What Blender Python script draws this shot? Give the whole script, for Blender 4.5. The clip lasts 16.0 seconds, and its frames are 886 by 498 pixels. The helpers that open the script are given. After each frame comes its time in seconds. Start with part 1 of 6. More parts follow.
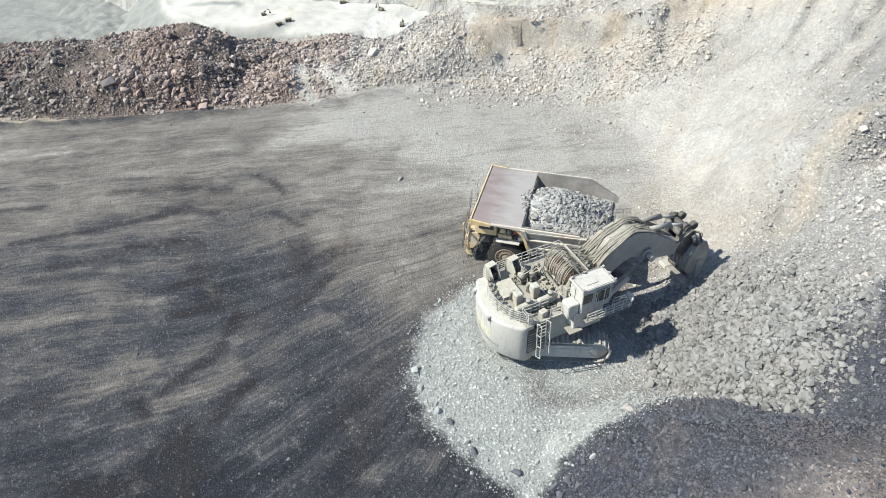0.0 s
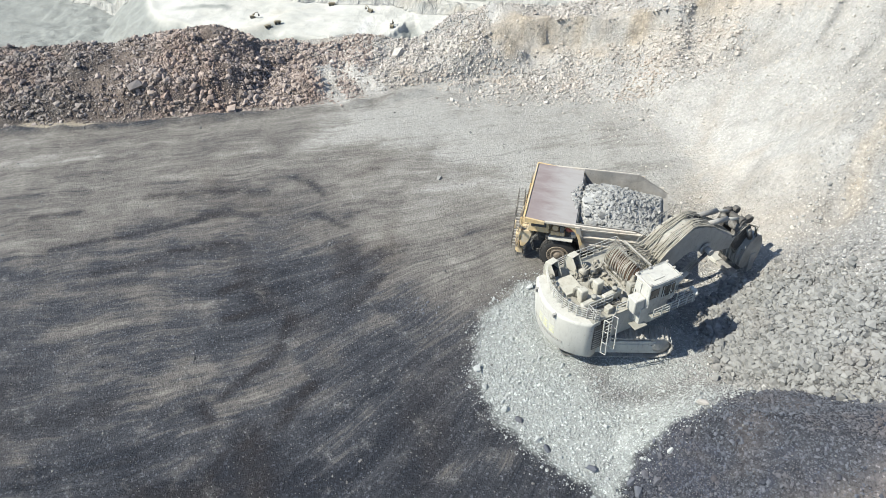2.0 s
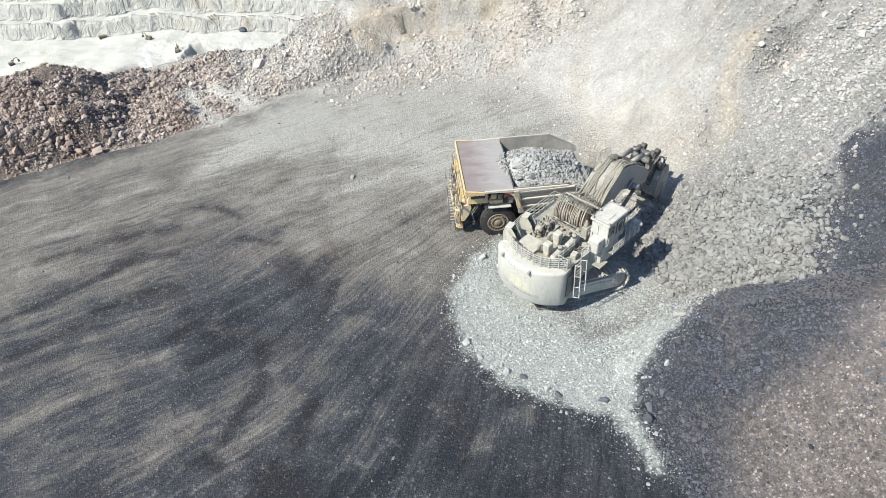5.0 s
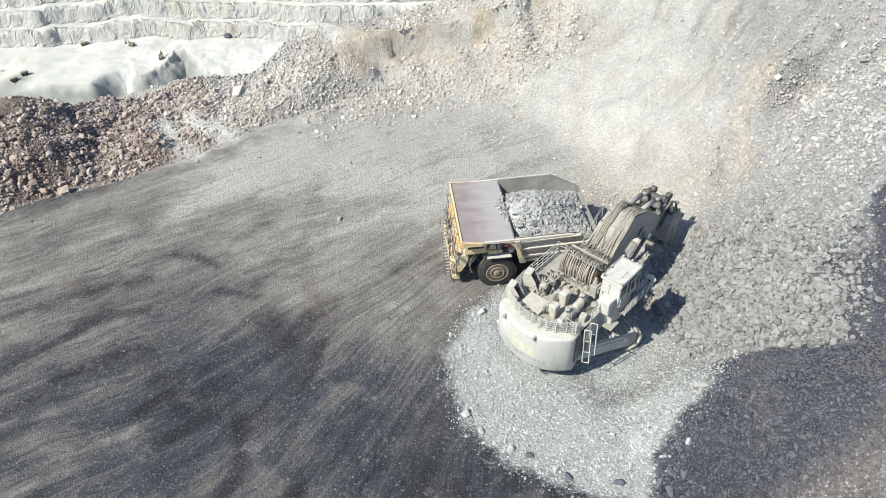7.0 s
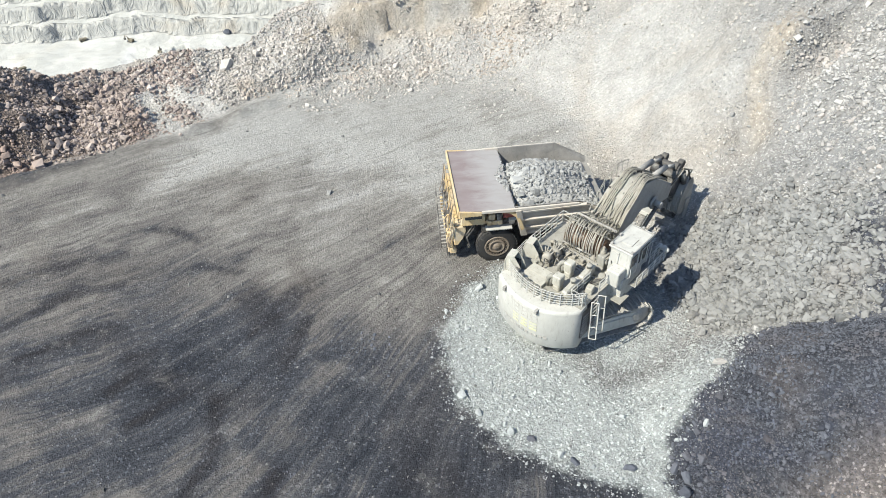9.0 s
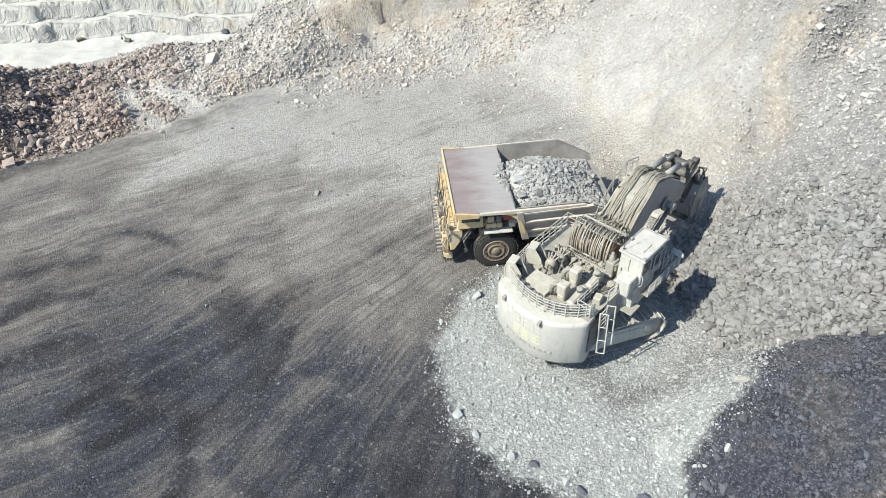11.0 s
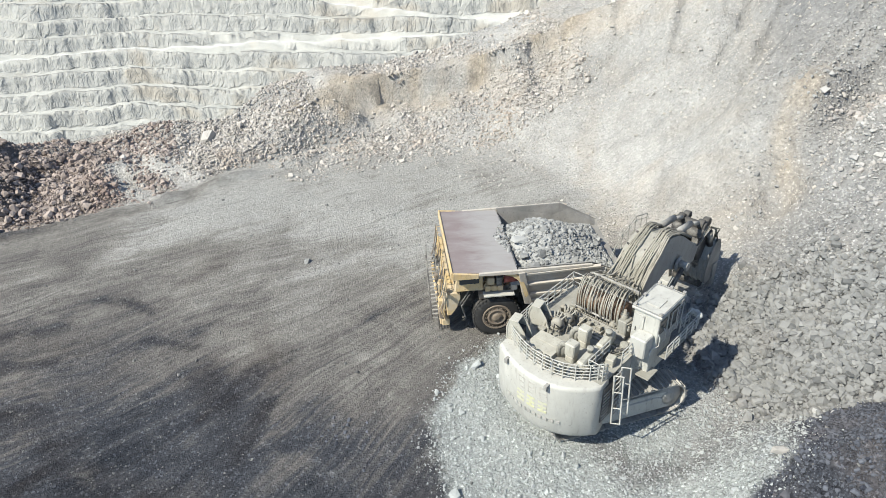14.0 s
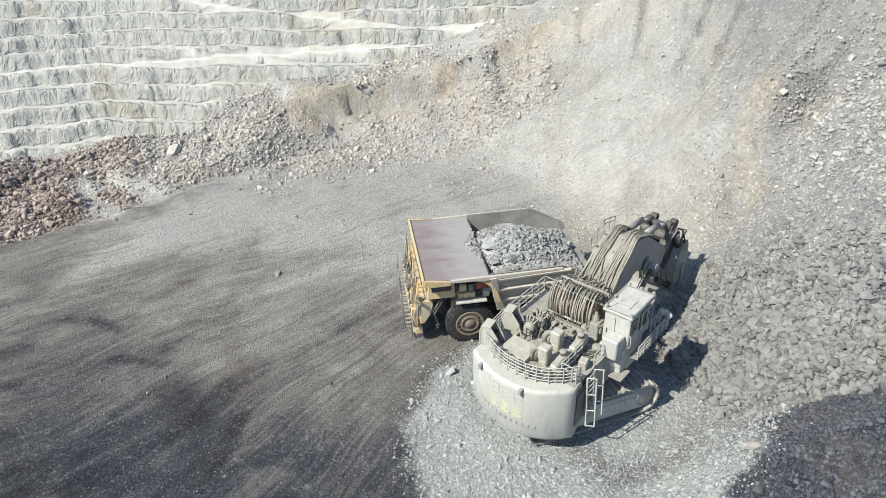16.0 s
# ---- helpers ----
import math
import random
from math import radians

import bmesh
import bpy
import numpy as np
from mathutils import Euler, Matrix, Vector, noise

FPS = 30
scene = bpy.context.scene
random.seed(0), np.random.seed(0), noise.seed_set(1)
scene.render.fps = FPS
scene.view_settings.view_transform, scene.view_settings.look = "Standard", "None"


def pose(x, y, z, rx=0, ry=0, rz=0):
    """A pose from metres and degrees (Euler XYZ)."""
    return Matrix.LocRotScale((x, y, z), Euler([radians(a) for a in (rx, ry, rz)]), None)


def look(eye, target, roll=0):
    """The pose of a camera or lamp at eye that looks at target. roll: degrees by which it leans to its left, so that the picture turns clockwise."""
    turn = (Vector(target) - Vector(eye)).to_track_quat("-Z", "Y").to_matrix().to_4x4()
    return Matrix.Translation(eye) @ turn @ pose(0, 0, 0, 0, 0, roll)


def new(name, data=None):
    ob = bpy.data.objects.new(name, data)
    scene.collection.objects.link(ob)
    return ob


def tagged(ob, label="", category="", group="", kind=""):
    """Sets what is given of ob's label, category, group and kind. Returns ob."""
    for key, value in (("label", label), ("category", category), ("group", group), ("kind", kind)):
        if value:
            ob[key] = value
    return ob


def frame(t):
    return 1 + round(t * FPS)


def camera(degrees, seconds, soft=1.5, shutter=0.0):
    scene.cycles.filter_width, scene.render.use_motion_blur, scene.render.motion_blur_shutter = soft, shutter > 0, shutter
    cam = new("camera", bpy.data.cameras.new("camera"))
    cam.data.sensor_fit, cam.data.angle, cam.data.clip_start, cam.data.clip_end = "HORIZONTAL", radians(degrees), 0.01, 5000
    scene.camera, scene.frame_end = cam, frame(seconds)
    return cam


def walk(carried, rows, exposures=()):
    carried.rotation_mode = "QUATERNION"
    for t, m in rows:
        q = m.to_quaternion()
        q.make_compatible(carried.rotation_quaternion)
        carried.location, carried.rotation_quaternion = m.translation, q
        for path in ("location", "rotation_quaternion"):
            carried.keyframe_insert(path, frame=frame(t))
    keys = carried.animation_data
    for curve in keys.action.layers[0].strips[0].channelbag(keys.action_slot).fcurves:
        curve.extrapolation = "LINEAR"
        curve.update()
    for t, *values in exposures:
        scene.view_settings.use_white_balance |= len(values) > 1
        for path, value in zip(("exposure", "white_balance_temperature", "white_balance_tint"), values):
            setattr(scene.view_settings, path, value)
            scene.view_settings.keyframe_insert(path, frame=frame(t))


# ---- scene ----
cam = camera(67.0, 16.0, 0.8)
METRES, EYE, TILT, LEAN, TURN = 41.0, 44.04, -41.25, 1.5, 0.0
ROWS = [
    (0.0, 0.0, 0.0, 0.0, 0.0, 0.0, -0.0),
    (0.5, -0.0074, 0.0008, -0.0002, 0.04, 0.02, 0.06),
    (1.0, -0.0357, 0.0018, -0.001, -0.12, 0.04, 0.17),
    (1.5, -0.0811, 0.0031, -0.0017, -0.43, 0.05, 0.41),
    (2.0, -0.1483, 0.0053, -0.004, -1.14, 0.08, 0.99),
    (2.5, -0.2237, 0.0075, -0.0066, -2.29, 0.06, 2.17),
    (3.0, -0.3045, 0.0092, -0.0077, -4.13, -0.07, 3.85),
    (3.5, -0.3705, 0.0104, -0.0083, -6.28, -0.25, 5.82),
    (4.0, -0.4264, 0.0112, -0.0077, -12.22, -1.05, 10.82),
    (4.2, -0.4268, 0.0135, -0.0164, -13.48, -1.13, 12.05),
    (6.3, -0.4058, 0.0911, 0.0648, -16.97, -2.13, 14.46),
    (6.5, -0.3944, 0.1108, 0.0787, -16.91, -1.86, 14.49),
    (7.0, -0.3755, 0.1414, 0.1058, -16.89, -1.8, 14.47),
    (7.5, -0.3657, 0.1601, 0.1068, -16.85, -1.72, 14.44),
    (8.0, -0.3595, 0.1849, 0.0853, -16.74, -1.66, 14.4),
    (8.5, -0.356, 0.2092, 0.0619, -16.76, -1.66, 14.43),
    (9.0, -0.35, 0.2388, 0.0414, -16.76, -1.7, 14.43),
    (11.5, -0.3045, 0.3436, 0.0512, -16.75, -1.62, 14.43),
    (12.0, -0.3019, 0.3496, 0.0552, -16.76, -1.62, 14.41),
    (12.5, -0.3004, 0.3627, 0.0449, -16.78, 0.69, 14.38),
    (13.0, -0.3018, 0.3843, 0.0153, -16.81, 3.61, 14.3),
    (13.5, -0.2993, 0.4051, -0.0062, -16.78, 6.08, 14.29),
    (14.0, -0.2981, 0.4242, -0.0319, -16.84, 7.51, 14.24),
    (14.5, -0.2952, 0.4269, -0.0362, -16.81, 7.45, 14.28),
    (15.0, -0.2943, 0.4254, -0.0353, -16.76, 8.36, 14.29),
    (15.5, -0.2956, 0.4252, -0.0355, -18.72, 7.89, 15.87),
    (16.0, -0.2942, 0.4246, -0.0369, -18.92, 7.83, 16.08),
]
EXPOSURES = [(0.0, 1.2, 6780.0, 5.0), (4.0, 1.2, 6780.0, 5.0), (9.0, 1.2, 6780.0, 5.0), (12.5, 1.14, 6780.0, 5.0), (16.0, 0.98, 6780.0, 5.0)]

walk(cam, [(t, pose(0, 0, EYE, TILT, LEAN, TURN) @ pose(METRES * x, METRES * y, METRES * z, 90 + pitch, roll, yaw)) for t, x, y, z, yaw, pitch, roll in ROWS], EXPOSURES)

# ---- world and sun ----
SUN_EL, SUN_AZ = 47.0, -97.0     # degrees; azimuth from +y towards +x
world = bpy.data.worlds.new("world")
scene.world = world
world.use_nodes = True
wn = world.node_tree
sky = wn.nodes.new("ShaderNodeTexSky")
sky.sky_type, sky.sun_disc = "NISHITA", False
sky.sun_elevation, sky.sun_rotation = radians(SUN_EL), radians(SUN_AZ)
sky.altitude, sky.dust_density = 2500.0, 2.0
wn.links.new(sky.outputs[0], wn.nodes["Background"].inputs[0])
wn.nodes["Background"].inputs[1].default_value = 0.12
sun = new("sun", bpy.data.lights.new("sun", "SUN"))
sun.data.energy, sun.data.angle, sun.data.color = 3.9, radians(0.6), (1.0, 0.955, 0.88)
sd_ = Vector((math.sin(radians(SUN_AZ)) * math.cos(radians(SUN_EL)), math.cos(radians(SUN_AZ)) * math.cos(radians(SUN_EL)), math.sin(radians(SUN_EL))))
sun.matrix_world = look(sd_ * 200, (0, 0, 0))

# ---- materials ----


class Nodes:
    """A node material under construction."""

    def __init__(self, name):
        self.mat = bpy.data.materials.new(name)
        self.mat.use_nodes = True
        self.tree = self.mat.node_tree
        self.bsdf = self.tree.nodes["Principled BSDF"]

    def add(self, kind, **values):
        n = self.tree.nodes.new(kind)
        for k, v in values.items():
            setattr(n, k, v)
        return n

    def link(self, a, b):
        self.tree.links.new(a, b)

    def put(self, socket, v):
        if isinstance(v, (int, float)):
            socket.default_value = v
        elif isinstance(v, tuple):
            socket.default_value = (*v, 1.0) if len(v) == 3 and len(socket.default_value) == 4 else v
        else:
            self.link(v, socket)

    def attr(self, name, out="Fac"):
        return self.add("ShaderNodeAttribute", attribute_name=name).outputs[out]

    def where(self):
        return self.add("ShaderNodeTexCoord").outputs["Object"]

    def place(self):
        return self.add("ShaderNodeNewGeometry").outputs["Position"]

    def scaled(self, vec, s):
        n = self.add("ShaderNodeMapping")
        self.link(vec, n.inputs["Vector"])
        n.inputs["Scale"].default_value = s
        return n.outputs[0]

    def noise(self, vec, scale, detail=4.0, rough=0.6, warp=0.0):
        n = self.add("ShaderNodeTexNoise")
        self.link(vec, n.inputs["Vector"])
        n.inputs["Scale"].default_value, n.inputs["Detail"].default_value = scale, detail
        n.inputs["Roughness"].default_value, n.inputs["Distortion"].default_value = rough, warp
        return n.outputs["Fac"]

    def cells(self, vec, scale, out="Distance", feature="F1"):
        n = self.add("ShaderNodeTexVoronoi", feature=feature)
        self.link(vec, n.inputs["Vector"])
        n.inputs["Scale"].default_value = scale
        return n.outputs[out]

    def span(self, fac, a, b, lo=0.0, hi=1.0):
        n = self.add("ShaderNodeMapRange")
        self.put(n.inputs[0], fac)
        for i, v in zip((1, 2, 3, 4), (a, b, lo, hi)):
            n.inputs[i].default_value = v
        return n.outputs[0]

    def sums(self, op, a, b, clamp=False):
        n = self.add("ShaderNodeMath", operation=op, use_clamp=clamp)
        self.put(n.inputs[0], a)
        self.put(n.inputs[1], b)
        return n.outputs[0]

    def mix(self, fac, a, b, blend="MIX"):
        n = self.add("ShaderNodeMix", data_type="RGBA", blend_type=blend)
        self.put(n.inputs[0], fac)
        self.put(n.inputs[6], a)
        self.put(n.inputs[7], b)
        return n.outputs[2]

    def ramp(self, fac, stops):
        n = self.add("ShaderNodeValToRGB")
        self.put(n.inputs[0], fac)
        e = n.color_ramp.elements
        while len(e) < len(stops):
            e.new(0.5)
        for el, (p, c) in zip(e, stops):
            el.position, el.color = p, (*c, 1.0)
        return n.outputs[0]

    def bump(self, height, dist, strength=1.0, normal=None):
        n = self.add("ShaderNodeBump")
        n.inputs["Strength"].default_value, n.inputs["Distance"].default_value = strength, dist
        self.link(height, n.inputs["Height"])
        if normal is not None:
            self.link(normal, n.inputs["Normal"])
        return n.outputs[0]

    def done(self, colour, rough=0.9, metal=0.0, normal=None, spec=0.3):
        self.put(self.bsdf.inputs["Base Color"], colour)
        self.put(self.bsdf.inputs["Roughness"], rough)
        self.put(self.bsdf.inputs["Metallic"], metal)
        self.bsdf.inputs["Specular IOR Level"].default_value = spec
        if normal is not None:
            self.link(normal, self.bsdf.inputs["Normal"])
        return self.mat


def ground_material():
    n = Nodes("mine_ground")
    p = n.place()
    flow = n.attr("flow", "Vector")
    mid = n.noise(p, 0.22, 5, 0.65, 0.6)
    fine = n.noise(p, 1.6, 6, 0.6)
    grit2 = n.cells(p, 4.6, "Color")
    drift = n.add("ShaderNodeVectorMath", operation="ADD")
    wob = n.add("ShaderNodeTexNoise")
    n.link(p, wob.inputs["Vector"])
    wob.inputs["Scale"].default_value, wob.inputs["Detail"].default_value = 0.07, 3.0
    push = n.add("ShaderNodeVectorMath", operation="SCALE")
    n.link(wob.outputs["Color"], push.inputs[0])
    push.inputs["Scale"].default_value = 6.0
    n.link(flow, drift.inputs[0])
    n.link(push.outputs[0], drift.inputs[1])
    flow = drift.outputs[0]
    streak = n.noise(n.scaled(flow, (0.42, 0.04, 1.0)), 1.0, 9, 0.68, 0.1)
    rut = n.noise(n.scaled(flow, (2.6, 0.016, 1.0)), 1.0, 2, 0.5, 0.0)
    streak2 = n.noise(n.scaled(flow, (1.5, 0.06, 1.0)), 1.0, 5, 0.66, 0.0)
    streak3 = n.noise(n.scaled(flow, (3.6, 0.22, 1.0)), 1.0, 6, 0.7, 0.0)
    blot = n.noise(p, 0.11, 9, 0.70, 0.4)
    # haul floor: dark compacted fines, dusted pale towards the face
    dust = n.sums("ADD", n.attr("dust"), n.sums("MULTIPLY", n.sums("SUBTRACT", mid, 0.5), 0.42))
    dust = n.sums("ADD", dust, n.sums("MULTIPLY", n.sums("SUBTRACT", streak, 0.5), 0.9))
    dust = n.sums("ADD", dust, n.sums("MULTIPLY", n.sums("SUBTRACT", blot, 0.5), 0.45))
    dust = n.sums("ADD", dust, n.sums("MULTIPLY", n.sums("MULTIPLY", n.sums("SUBTRACT", streak2, 0.5), n.span(n.noise(p, 0.13, 4, 0.65, 0.7), 0.40, 0.64, 0.25, 1.1)), 0.85))
    dust = n.sums("ADD", dust, n.sums("MULTIPLY", n.sums("MULTIPLY", n.sums("SUBTRACT", streak3, 0.5), n.span(n.noise(p, 0.2, 4, 0.65, 0.7), 0.4, 0.62, 0.25, 1.0)), 0.8))
    broken = n.sums("MULTIPLY", n.span(n.noise(p, 0.5, 5, 0.7, 0.5), 0.3, 0.58, 0.4, 1.0), n.span(streak2, 0.40, 0.58, 0.6, 1.1))
    dust = n.sums("SUBTRACT", dust, n.sums("MULTIPLY", n.sums("MULTIPLY", n.attr("stain"), broken), 0.36))
    dust = n.sums("ADD", dust, n.sums("MULTIPLY", n.sums("MULTIPLY", n.attr("pale"), broken), 0.24), True)
    floor_c = n.ramp(dust, [(0.0, (0.024, 0.027, 0.035)), (0.28, (0.058, 0.061, 0.070)), (0.5, (0.128, 0.120, 0.113)), (0.75, (0.212, 0.202, 0.186)), (1.0, (0.33, 0.325, 0.305))])
    tracked = n.sums("MULTIPLY", n.span(rut, 0.60, 0.66), n.span(n.noise(p, 0.07, 3, 0.6), 0.47, 0.6))
    floor_c = n.mix(n.sums("MULTIPLY", tracked, 0.35), floor_c, (0.034, 0.033, 0.035))
    pale_rut = n.sums("MULTIPLY", n.span(rut, 0.40, 0.34), n.span(n.noise(p, 0.05, 3, 0.6), 0.5, 0.64))
    floor_c = n.mix(n.sums("MULTIPLY", pale_rut, 0.15), floor_c, (0.22, 0.215, 0.205))
    floor_c = n.mix(n.span(n.noise(p, 0.06, 3, 0.6, 1.0), 0.54, 0.74, 0, 0.25), floor_c, (0.085, 0.068, 0.055), "MIX")
    floor_c = n.mix(n.sums("MULTIPLY", n.sums("MULTIPLY", n.attr("stain"), broken), 0.55), floor_c, (0.042, 0.036, 0.034))
    # pale crushed rock under the shovel
    patch_c = n.ramp(n.sums("ADD", n.sums("MULTIPLY", fine, 0.6), n.sums("MULTIPLY", mid, 0.4)), [(0.28, (0.20, 0.214, 0.212)), (0.55, (0.30, 0.318, 0.309)), (0.8, (0.41, 0.424, 0.405))])
    # a darker stripe across the pale rock, broken up by noise
    patch_c = n.mix(n.sums("MULTIPLY", n.attr("dark_stripe"), n.span(n.noise(p, 0.8, 5, 0.7), 0.3, 0.6, 0.3, 0.85)), patch_c, (0.115, 0.108, 0.108))
    # bleached face
    wall_c = n.ramp(mid, [(0.25, (0.28, 0.274, 0.26)), (0.5, (0.36, 0.353, 0.335)), (0.75, (0.44, 0.432, 0.411))])
    wall_c = n.mix(n.span(n.noise(p, 0.06, 5, 0.65, 0.8), 0.48, 0.66, 0, 0.6), wall_c, (0.36, 0.318, 0.265))
    wall_c = n.mix(n.attr("grey"), wall_c, n.ramp(fine, [(0.3, (0.14, 0.143, 0.147)), (0.7, (0.25, 0.25, 0.248))]))
    # ground under the blocks is coloured dark as shade in the gaps between stones
    wall_c = n.mix(n.attr("gap_shade"), wall_c, n.ramp(fine, [(0.3, (0.075, 0.076, 0.079)), (0.7, (0.15, 0.149, 0.148))]))
    wall_c = n.mix(n.attr("brown"), wall_c, n.ramp(fine, [(0.3, (0.27, 0.228, 0.18)), (0.7, (0.43, 0.382, 0.312))]))
    # dark spoil
    mound_c = n.ramp(n.sums("ADD", n.sums("MULTIPLY", fine, 0.5), n.sums("MULTIPLY", mid, 0.5)), [(0.3, (0.029, 0.032, 0.042)), (0.5, (0.056, 0.060, 0.072)), (0.72, (0.10, 0.101, 0.112))])
    mound_c = n.mix(n.span(n.noise(p, 0.09, 4, 0.6, 0.6), 0.52, 0.68, 0.0, 0.5), mound_c, (0.19, 0.165, 0.155))
    heap_c = n.ramp(mid, [(0.3, (0.10, 0.082, 0.072)), (0.55, (0.18, 0.149, 0.131)), (0.75, (0.28, 0.236, 0.206))])
    far_c = n.ramp(n.noise(n.scaled(p, (1, 1, 3.0)), 0.03, 6, 0.65, 0.5), [(0.25, (0.34, 0.348, 0.334)), (0.5, (0.43, 0.432, 0.41)), (0.72, (0.52, 0.512, 0.482))])
    far_c = n.mix(n.span(n.noise(p, 0.011, 4, 0.6, 0.5), 0.56, 0.68, 0.0, 0.35), far_c, (0.42, 0.36, 0.28))
    far_c = n.mix(n.attr("talus"), far_c, n.ramp(n.noise(n.scaled(p, (1, 1, 0.4)), 0.12, 6, 0.7, 0.4), [(0.3, (0.15, 0.164, 0.162)), (0.7, (0.255, 0.268, 0.26))]))
    
    far_c = n.mix(n.attr("riser"), far_c, n.ramp(n.noise(n.scaled(p, (0.16, 0.16, 0.12)), 1.0, 12, 0.8, 1.4), [(0.32, (0.20, 0.208, 0.202)), (0.44, (0.335, 0.34, 0.33)), (0.66, (0.40, 0.397, 0.378)), (0.78, (0.35, 0.305, 0.245))]))
    far_c = n.mix(n.sums("MULTIPLY", n.span(n.noise(p, 0.014, 4, 0.6, 0.5), 0.57, 0.66, 0.0, 0.4), n.attr("riser")), far_c, (0.34, 0.285, 0.215))
    wall_c = n.mix(n.attr("scar"), wall_c, (0.43, 0.42, 0.395))
    heap_c = n.mix(n.attr("scar"), heap_c, (0.40, 0.39, 0.365))
    mound_c = n.mix(n.span(n.noise(p, 0.22, 4, 0.65, 0.6), 0.5, 0.6, 0.0, 0.75), mound_c, (0.046, 0.052, 0.072))
    mound_c = n.mix(n.attr("soil"), mound_c, n.ramp(fine, [(0.3, (0.115, 0.103, 0.10)), (0.7, (0.205, 0.184, 0.175))]))
    edge = n.sums("MULTIPLY", n.sums("SUBTRACT", n.noise(p, 0.45, 5, 0.7), 0.5), 1.5)

    def mask(name):
        a = n.attr(name)
        return n.span(n.sums("ADD", a, edge), 0.30, 0.70)

    c = n.mix(mask("patch"), floor_c, patch_c)
    heap_c = n.mix(n.attr("darkheap"), heap_c, n.ramp(fine, [(0.3, (0.062, 0.056, 0.054)), (0.7, (0.14, 0.125, 0.116))]))
    c = n.mix(mask("heap"), c, heap_c)
    c = n.mix(n.span(n.sums("ADD", n.attr("wall"), n.sums("MULTIPLY", edge, 0.8)), 0.08, 0.85), c, wall_c)
    c = n.mix(mask("mound"), c, mound_c)
    c = n.mix(n.span(n.sums("ADD", n.attr("sand"), n.sums("MULTIPLY", edge, 0.5)), 0.3, 0.6, 0.0, 0.8), c, (0.42, 0.37, 0.29))
    far_c = n.mix(n.attr("road"), far_c, (0.53, 0.532, 0.522))
    far_c = n.mix(1.0, far_c, (1.0, 1.0, 0.99), "MULTIPLY")
    c = n.mix(n.sums("MULTIPLY", n.attr("scar"), n.span(n.noise(p, 0.6, 4, 0.7), 0.3, 0.5, 0.45, 0.95)), c, (0.42, 0.41, 0.385))
    c = n.mix(n.attr("far"), c, far_c)
    sep = n.add("ShaderNodeSeparateColor")
    n.link(grit2, sep.inputs[0])
    c = n.mix(n.span(sep.outputs[0], 0.0, 1.0, 0.0, 0.4), c, n.mix(1.0, c, (0.5, 0.5, 0.52), "MULTIPLY"))
    c = n.mix(n.span(n.cells(p, 2.3), 0.0, 0.14, 0.15, 0.0), c, n.mix(1.0, c, (1.9, 1.9, 1.85), "MULTIPLY"))
    loose = n.sums("MAXIMUM", n.attr("wall"), n.attr("patch"))
    calm = n.span(loose, 0.3, 1.0, 1.0, 0.45)
    tiny = n.add("ShaderNodeSeparateColor")
    n.link(n.cells(p, 8.0, "Color"), tiny.inputs[0])
    grain = n.span(dust, 0.15, 0.6, 1.0, 0.3)
    c = n.mix(n.sums("MULTIPLY", n.span(tiny.outputs[0], 0.0, 1.0, 0.0, 0.7), n.sums("MULTIPLY", grain, calm)), c, n.mix(1.0, c, (0.48, 0.48, 0.49), "MULTIPLY"))
    c = n.mix(n.sums("MULTIPLY", n.span(tiny.outputs[1], 0.86, 0.95, 0.0, 0.8), n.span(dust, 0.2, 0.55, 1.0, 0.12)), c, n.mix(1.0, c, (2.3, 2.3, 2.3), "MULTIPLY"))
    gravel = n.noise(p, 5.5, 3, 0.75)
    h = n.sums("ADD", n.sums("MULTIPLY", fine, 0.55), n.sums("MULTIPLY", gravel, 0.75))
    # half-buried stones at two sizes: strong on broken rock, faint on the rolled floor
    rocky = n.sums("ADD", n.sums("ADD", n.attr("wall"), n.attr("patch")), n.sums("ADD", n.attr("mound"), n.attr("heap")), True)
    rocky = n.sums("MULTIPLY", rocky, n.sums("SUBTRACT", 1.0, n.attr("far")))
    wob2 = n.add("ShaderNodeVectorMath", operation="SCALE")
    wn2 = n.add("ShaderNodeTexNoise")
    n.link(p, wn2.inputs["Vector"])
    wn2.inputs["Scale"].default_value, wn2.inputs["Detail"].default_value = 2.2, 3.0
    n.link(wn2.outputs["Color"], wob2.inputs[0])
    wob2.inputs["Scale"].default_value = 0.35
    pw = n.add("ShaderNodeVectorMath", operation="ADD")
    n.link(p, pw.inputs[0])
    n.link(wob2.outputs[0], pw.inputs[1])
    pw = pw.outputs[0]
    stones = n.sums("ADD", n.sums("MULTIPLY", n.span(n.cells(pw, 3.3), 0.1, 0.62, 1.0, 0.0), 0.24), n.sums("MULTIPLY", n.span(n.cells(pw, 7.5), 0.1, 0.6, 1.0, 0.0), 0.13))
    h2 = n.sums("MULTIPLY", n.sums("MULTIPLY", stones, n.span(rocky, 0.0, 1.0, 0.12, 1.0)), n.span(n.noise(p, 0.14, 4, 0.65, 0.5), 0.38, 0.6, 0.3, 1.0))
    shade = n.add("ShaderNodeSeparateColor")
    n.link(n.cells(pw, 3.3, "Color"), shade.inputs[0])
    each = n.sums("MULTIPLY", n.span(shade.outputs[0], 0.0, 1.0, 0.0, 0.55), n.sums("MULTIPLY", rocky, calm))
    c = n.mix(each, c, n.mix(1.0, c, (0.74, 0.74, 0.75), "MULTIPLY"))
    c = n.mix(n.sums("MULTIPLY", n.span(shade.outputs[1], 0.5, 1.0, 0.0, 0.8), n.sums("MULTIPLY", rocky, n.span(loose, 0.3, 1.0, 1.0, 0.25))), c, n.mix(1.0, c, (1.42, 1.41, 1.38), "MULTIPLY"))
